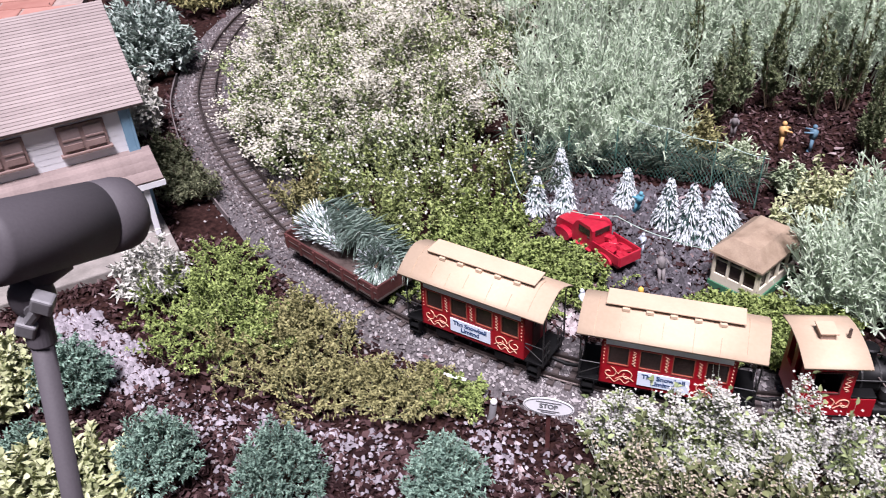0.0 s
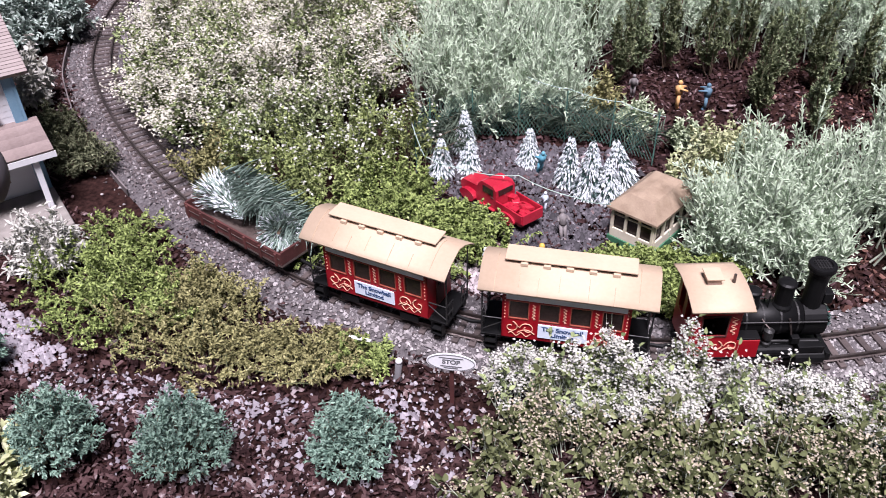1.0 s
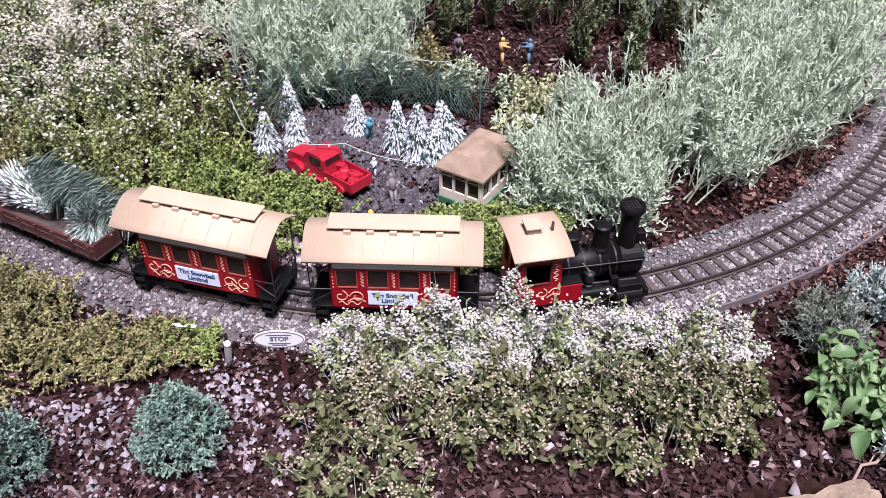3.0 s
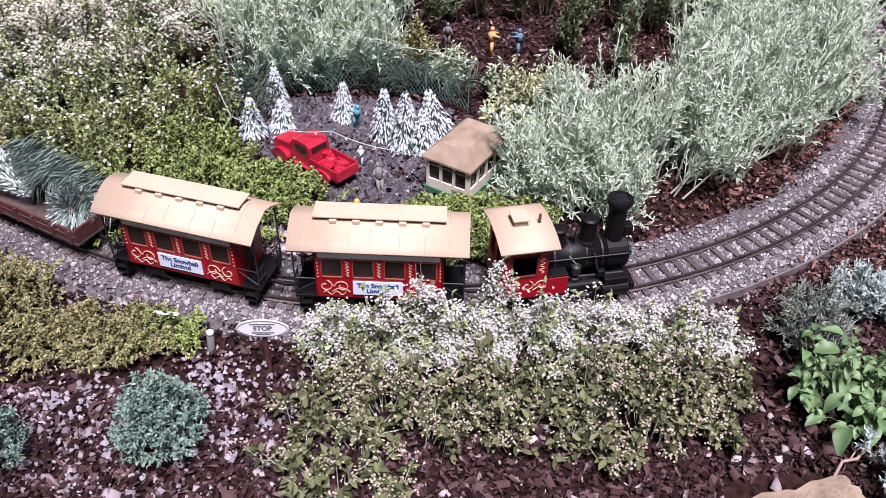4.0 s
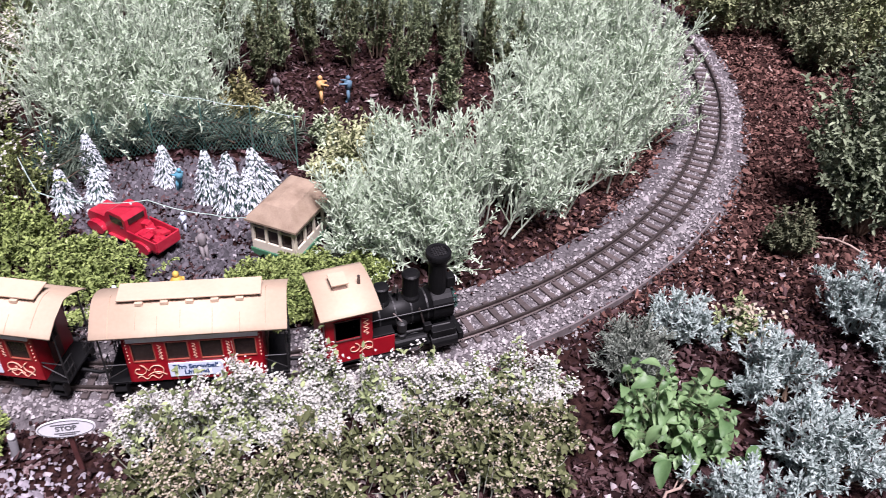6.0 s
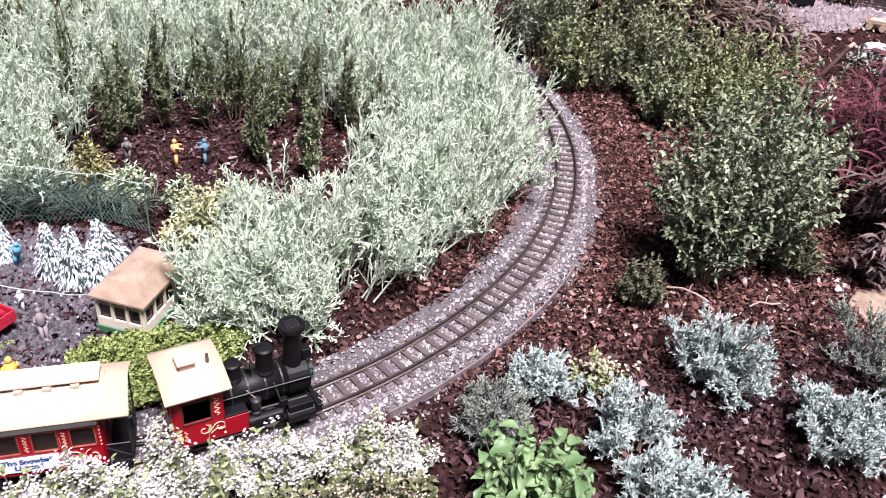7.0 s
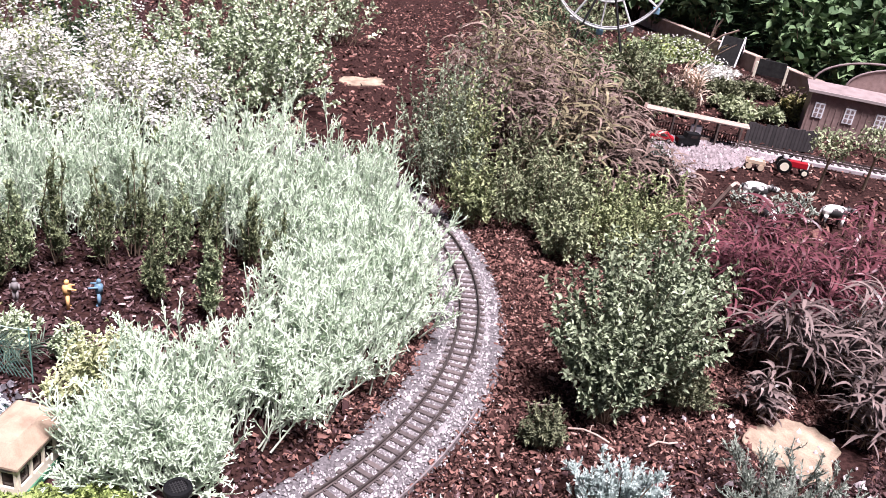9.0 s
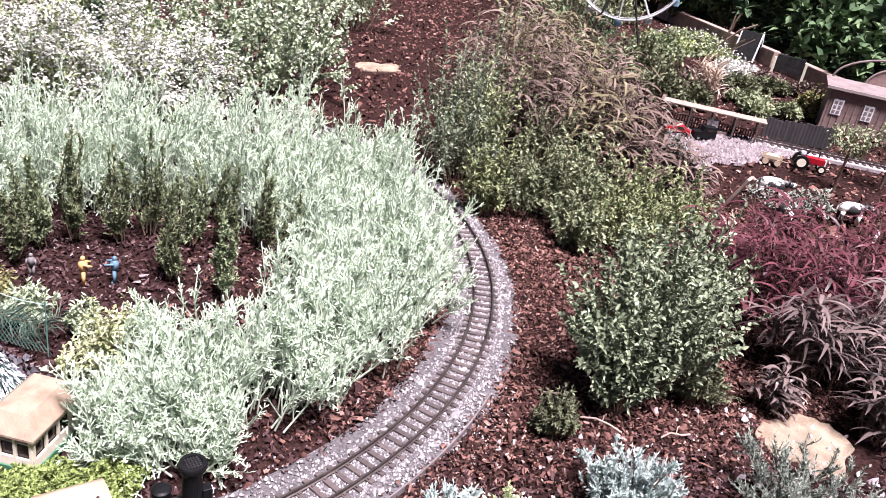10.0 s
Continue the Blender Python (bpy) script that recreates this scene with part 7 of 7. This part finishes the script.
def barn():
    a, L, ang = along_line((3.6, 3.36, 0), (4.275, 2.82, 0))
    t = thing("model_barn", "grey-brown model barn with white windows and arched gable", "barn", pose(a.x, a.y, -0.01, 0, 0, ang))
    D, H = 0.17, 0.225
    wl = part("wall", box(L, D, H, L / 2, D / 2, 0), M_brownframe, t, "grey-brown boarded wall")
    for i in range(28):
        part("batten", box(0.004, 0.003, H, L * (i + 0.5) / 28, -0.0012, 0), M_brownframe, wl)
    slope = [(-0.016, H - 0.006), (D + 0.004, H + 0.014), (D + 0.004, H + 0.024), (-0.016, H + 0.004)]
    part("roof", prism(slope, L + 0.05, m=Matrix.Translation((L / 2, 0, 0)) @ Matrix.Rotation(radians(90), 4, "Z")), M_barnroof, t, "faded lilac lean-to roof")
    part("eave_board", box(L + 0.05, 0.006, 0.014, L / 2, -0.02, H - 0.008), M_roofpink, t)
    hoop = [(0.46 + 0.29 * math.cos(math.pi * i / 20), H + 0.012 + 0.14 * math.sin(math.pi * i / 20)) for i in range(21)]
    gable = part("arched_gable", prism(hoop, 0.02, m=Matrix.Translation((0, D + 0.016, 0))), M_brownframe, t, "grey-brown arched gable behind the roof")
    curve_tube("gable_rim", [(x, D + 0.006, z) for x, z in hoop], 0.006, M_barnroof, gable)
    curve_tube("roof_hoop", [(0.36 + 0.35 * math.cos(math.pi * i / 20), D + 0.03, H + 0.012 + 0.15 * math.sin(math.pi * i / 20)) for i in range(21)], 0.006, M_barnroof, t, label="thin grey roof hoop")
    for x in (0.055, 0.205, 0.355, 0.505):
        w = part("window", box(0.05, 0.006, 0.08, x, -0.003, 0.088, 0.0008), M_white, t, "white-framed window")
        for i in (0, 1):
            for j in (0, 1, 2):
                part("pane", box(0.014, 0.002, 0.016, x - 0.011 + 0.022 * i, -0.0062, 0.096 + 0.024 * j), M_curtain, w)


barn()


def farm_track():
    a, L, ang = along_line((2.93, 3.05, 0), (3.62, 2.62, 0))
    t = thing("farm_railway_track", "short dark model railway track by the barn", "track", pose(a.x, a.y, 0, 0, 0, ang), kind="structure")
    part("bank", box(L, 0.1, 0.022, L / 2, 0, -0.014, 0.004), M_pinkstone, t, "pale gravel bank")
    for y in (-0.0235, 0.0235):
        part("rail", box(L, 0.004, 0.009, L / 2, y, 0.013), M_rail, t)
    first = None
    for i in range(26):
        if first is None:
            first = part("sleeper", box(0.012, 0.078, 0.005, 0, 0, 0.0085), M_sleeper, t)
            o = first
        else:
            o = place(new("sleeper", first.data), t)
        o.matrix_basis = pose(0.012 + i * (L - 0.024) / 25, 0, 0)


farm_track()


def cow(x, y, turn, s, label):
    m_ = M_cow
    bm = ball(0.02, 0, 0, 0.038, 1.7, 0.8, 0.85, 3)
    ball(0.009, 0.042, 0, 0.044, 1.5, 0.85, 0.9, 2, bm=bm)
    rod((0.026, 0, 0.042), (0.04, 0, 0.046), 0.01, 0.007, 10, bm=bm)
    for sx in (-0.022, 0.022):
        for sy in (-0.009, 0.009):
            rod((sx, sy, 0), (sx, sy, 0.03), 0.003, 0.0055, 8, bm=bm)
    for sy in (-1, 1):
        ball(0.004, 0.036, sy * 0.01, 0.051, 0.6, 1.4, 0.7, 1, bm=bm)
    rod((-0.033, 0, 0.046), (-0.038, 0, 0.022), 0.0014, 0.002, 6, bm=bm)
    bmesh.ops.scale(bm, vec=(s, s, s), verts=bm.verts)
    ob = part("cow_figurine", bm, m_, smooth=True)
    ob.matrix_basis = pose(x, y, -0.006, 0, 0, turn)
    tagged(ob, label, "figurine", "toy cows")


M_cow = mat("white_and_black_patches", (0.03, 0.028, 0.028), (0.75, 0.72, 0.68), rough=0.6, scale=24, fine=60, bump=0, spread=0.06)
cow(2.475, 2.405, -30, 1.6, "black and white toy cow standing in grass")
cow(2.354, 2.182, 70, 1.35, "black and white toy cow facing the purple grass")
cow(2.667, 2.195, -20, 1.5, "black and white toy cow beside a grass clump")
strap_plant("grey_grass_clump", "grey-green spiky grass clump between the toy cows", 2.53, 2.245, 0.1, 0.09, 0.1, L_juniper, 560, 40, 0.07, 0.006, flat=1.0, droop=0.6)
strap_plant("grey_grass_clump", "grey-green spiky grass clump behind a toy cow", 2.39, 2.345, 0.09, 0.08, 0.08, L_juniper, 561, 26, 0.06, 0.006, flat=1.0, droop=0.6)
bush("bluish_plant", "bluish broad-leaved plant beside the farm yard", 2.03, 2.52, 0.12, 0.12, 0.1, L_juniper, M_stem, 562, stems=36, per=9, L=0.05, W=0.03, spread=0.9, category="plant")


def small_tree(x, y, h, seed):
    rng = np.random.default_rng(seed)
    t = thing("miniature_tree", "miniature leafy tree with bare trunk by the barn", "tree", pose(x, y, -0.01))
    part("trunk", rod((0, 0, 0), (0.006, 0, h * 0.62), 0.007, 0.004, 8), M_stem, t)
    for i in range(5):
        a = i * 1.3
        part("limb", rod((0.005, 0, h * (0.45 + 0.03 * i)), (math.cos(a) * 0.06, math.sin(a) * 0.06, h * (0.72 + 0.04 * i)), 0.003, 0.0012, 6), M_stem, t)
    n = 420
    d = unit(rng.normal(0, 1, (n, 3))) * (rng.uniform(0.35, 1, n) ** 0.5)[:, None]
    lump = 1 + 0.25 * np.sin(d[:, 0] * 5 + seed) * np.cos(d[:, 1] * 6)
    P = d * lump[:, None] * [0.095, 0.095, 0.06] + [0, 0, h * 0.82]
    V, F = leaf_arrays(P, rng.normal(0, 1, (n, 3)), 0.018, 0.01, rng)
    tagged(arrays("crown", V, F, L_border, t), kind="stuff")


small_tree(2.893, 2.50, 0.27, 571)
small_tree(3.2, 2.545, 0.27, 572)

brown = part("leaning_board", box(0.06, 0.012, 0.13, 0, 0, 0, 0.002), M_wood)
brown.matrix_basis = pose(2.25, 2.36, -0.01, 24, 0, 35)
tagged(brown, "brown weathered board leaning in the mulch", "board")


def a_frame():
    t = thing("folding_board", "dark grey folding board standing at the bed edge", "board", pose(4.36, 4.93, -0.01, 0, 0, -62) @ Matrix.Scale(0.78, 4))
    for s in (-1, 1):
        b = part("panel", box(0.2, 0.008, 0.26, 0, 0, 0, 0.002), M_greyiron, t)
        b.matrix_basis = pose(0, s * 0.07, 0, s * 15, 0, 0)
        for x in (-0.1, 0.1):
            p = part("leg", box(0.012, 0.012, 0.28, x, 0, 0), M_white, t)
            p.matrix_basis = pose(0, s * 0.07, 0, s * 15, 0, 0)


a_frame()


def post_panel():
    a, L, ang = along_line((4.114, 4.372, 0), (4.25, 4.235, 0))
    t = thing("panel_on_posts", "dark panel between two cream wooden posts", "panel", pose(a.x, a.y, -0.01, 0, 0, ang))
    for x in (0, L):
        part("post", box(0.016, 0.016, 0.15, x, 0, 0, 0.001), M_ivory, t)
    part("panel", box(L - 0.02, 0.008, 0.1, L / 2, 0, 0.07, 0.001), M_greyiron, t)


post_panel()


def beam(a, b, h, w, label):
    a, L, ang = along_line(a, b)
    ob = part("timber_edging", box(L, w, h, L / 2, 0, 0, 0.006), M_wood)
    ob.matrix_basis = pose(a.x, a.y, -0.015, 0, 0, ang)
    tagged(ob, label, "timber")


beam((4.56, 6.4, 0), (4.44, 4.72, 0), 0.12, 0.06, "long weathered timber edging of the bed")
beam((4.45, 4.67, 0), (4.39, 4.07, 0), 0.12, 0.06, "weathered timber edging behind the dark panel")
beam((4.41, 4.02, 0), (5.2, 3.2, 0), 0.12, 0.06, "weathered timber edging behind the barn")


def ferris_wheel():
    t = thing("model_ferris_wheel", "white model ferris wheel among tall grasses", "ferris wheel", pose(2.84, 4.30, -0.01, 0, 0, -32))
    C, Rr = 0.62, 0.33
    for y in (-0.035, 0.035):
        w = curve_tube("rim", [(Rr * math.cos(a * math.pi / 32), y, C + Rr * math.sin(a * math.pi / 32)) for a in range(64)], 0.006, M_offwhite, t, True)
        curve_tube("inner_ring", [(Rr * 0.55 * math.cos(a * math.pi / 24), y, C + Rr * 0.55 * math.sin(a * math.pi / 24)) for a in range(48)], 0.005, M_offwhite, w, True)
        for i in range(12):
            a = i * math.pi / 6
            part("spoke", rod((0, y, C), (Rr * math.cos(a), y, C + Rr * math.sin(a)), 0.005, seg=6), M_offwhite, w)
        for x in (-0.2, 0.2):
            part("support_leg", rod((x, y * 2.2, 0), (0, y * 1.6, C), 0.006, seg=8), M_greyiron, t)
    part("hub", rod((0, -0.07, C), (0, 0.07, C), 0.018, seg=14), M_offwhite, t)
    for i in range(12):
        a = i * math.pi / 6
        part("gondola", box(0.04, 0.05, 0.035, Rr * math.cos(a), 0, C + Rr * math.sin(a) - 0.04, 0.004), M_trimblue if i % 2 else M_offwhite, t)


ferris_wheel()

# dense broad-leaved planting behind the timber
BACK = [(4.75, 6.2), (4.9, 5.7), (5.0, 5.2), (4.95, 4.75), (5.15, 4.4), (5.4, 4.0), (5.7, 3.7), (5.3, 5.6), (5.5, 5.0), (5.7, 4.5), (6.0, 4.1), (5.1, 6.6), (5.9, 5.4), (6.2, 4.8), (4.6, 6.8), (6.4, 4.3)]
for i, (x, y) in enumerate(BACK):
    bush("broad_leaved_shrub", "dark green broad-leaved shrub behind the timber edging", x, y, 0.36, 0.34, 0.62 + 0.1 * (i % 3), L_dark if i % 3 else L_broad, M_stem, 600 + i, stems=80, per=18, oval=True, L=0.085, W=0.06, spread=1.0, low=0.6, group="background shrubs", base=0.7, lo=0.15, r=0.006)
for i, (x, y) in enumerate([(4.66, 4.12), (4.86, 3.86), (4.72, 4.5), (5.08, 3.62)]):
    bush("broad_leaved_shrub", "mid-green broad-leaved shrub behind the barn", x, y, 0.24, 0.24, 0.45, L_broad, M_stem, 620 + i, stems=60, per=16, oval=True, L=0.075, W=0.062, spread=1.1, low=0.6, group="background shrubs", base=0.7, lo=0.12, r=0.005)
FARM = [(3.35, 4.55, 0.2, 0.2, L_mid), (3.1, 4.3, 0.2, 0.18, L_border), (2.75, 3.6, 0.16, 0.2, L_moss), (2.85, 3.95, 0.2, 0.22, L_moss), (2.6, 3.95, 0.2, 0.24, L_mid), (3.0, 5.0, 0.3, 0.3, L_dark), (2.5, 4.6, 0.3, 0.35, L_mid), (3.0, 5.8, 0.4, 0.45, L_dark),
        (3.8, 5.9, 0.3, 0.2, L_border), (1.35, 4.8, 0.3, 0.35, L_lime), (0.9, 4.2, 0.3, 0.35, L_lime), (4.235, 5.4, 0.22, 0.06, L_small), (3.85, 5.1, 0.22, 0.06, L_meadow), (4.0, 4.85, 0.2, 0.06, L_small), (3.6, 4.85, 0.2, 0.09, L_meadow), (3.95, 4.5, 0.16, 0.05, L_white),
        (3.75, 4.3, 0.15, 0.05, L_white), (3.84, 4.05, 0.14, 0.06, L_moss), (4.05, 3.95, 0.14, 0.06, L_brown), (3.6, 4.05, 0.14, 0.06, L_moss), (3.95, 4.2, 0.14, 0.05, L_brown), (3.7, 3.56, 0.09, 0.12, L_olive), (3.42, 3.74, 0.13, 0.05, L_border), (3.3, 3.52, 0.1, 0.06, L_border),
        (3.5, 3.5, 0.08, 0.06, L_border), (2.95, 3.58, 0.1, 0.1, L_moss), (3.3, 4.05, 0.16, 0.07, L_brown)]
SHADES = {L_border: "dull green", L_moss: "dark olive", L_small: "grey-green", L_dark: "dark green", L_mid: "mid-green", L_lime: "pale lime", L_meadow: "yellow-green", L_white: "whitish", L_brown: "bronze-leaved", L_olive: "olive-gold"}
for i, (x, y, r, h, m) in enumerate(FARM):
    bush("farm_shrub", "%s %s behind the model farm" % (SHADES[m], "low spreading plant" if h < 0.1 else "leafy shrub"), x, y, r, r, h, m, M_stem, 630 + i, stems=80, per=16, L=0.03, W=0.016, spread=0.85, low=0.55,
         group="shrubs behind the farm", base=0.7, lo=0.15, r=0.003, flower=L_flower, flowers=2 if m is L_small else 0, fsize=0.014)
for i, (x, y) in enumerate([(4.72, 5.0), (4.95, 4.78), (5.12, 4.55), (4.78, 5.35)]):
    strap_plant("fan_leaved_plant", "dark green plant with drooping fans of long leaflets", x, y, 0.2, 0.2, 0.44, L_broad, 670 + i, 9, 0.17, 0.026, "background shrubs", flat=0.3, droop=0.7, per=14)
for i, (dx, dy, dz) in enumerate([(0.1, -0.16, 0.2), (0.02, -0.06, 0.24), (-0.1, -0.2, 0.14)]):
    t = thing("dead_branch", "bare pale dead branch stuck in the bed", "branch", pose(4.12 + 0.05 * i, 5.06 - 0.05 * i, -0.005), "dead branches")
    curve_tube("stick", [(0, 0, 0), (dx * 0.5, dy * 0.5, dz * 0.45), (dx, dy, dz), (dx * 1.5, dy * 1.6, dz * 1.3)], 0.007, M_wood, t)
    curve_tube("side_shoot", [(dx * 0.5, dy * 0.5, dz * 0.45), (dx * 0.3, dy * 0.9, dz * 0.9), (dx * 0.1, dy * 1.2, dz * 1.25)], 0.004, M_wood, t)
strap_plant("straw_grass", "arching straw-coloured grass behind the shelter", 3.1, 3.7, 0.09, 0.09, 0.22, mat("straw_blade", (0.4, 0.3, 0.22), (0.62, 0.5, 0.4), island=0.7, bump=0), 660, 30, 0.16, 0.006, flat=1.6, droop=0.9)


# ---------------------------------------------------------------- brick path behind the house
def brick_path():
    t = thing("brick_path", "red brick paving behind the model house", "paving", pose(-2.05, 2.0, 0, 0, 0, 28), kind="structure")
    part("bed", box(1.6, 1.7, 0.02, -0.8, 0.75, -0.014), M_mortar, t, "sandy joint bed")
    me = None
    rng = random.Random(12)
    for r in range(15):
        for c in range(8):
            x, y = -0.1 - c * 0.2 - (0.1 if r % 2 else 0), r * 0.1
            if me is None:
                o = part("brick", box(0.192, 0.092, 0.03, 0, 0, -0.02, 0.003), M_brick, t)
                me = o.data
            else:
                o = place(new("brick", me), t)
            o.matrix_basis = pose(x, y, rng.uniform(-0.001, 0.002), 0, 0, rng.uniform(-0.8, 0.8))


brick_path()
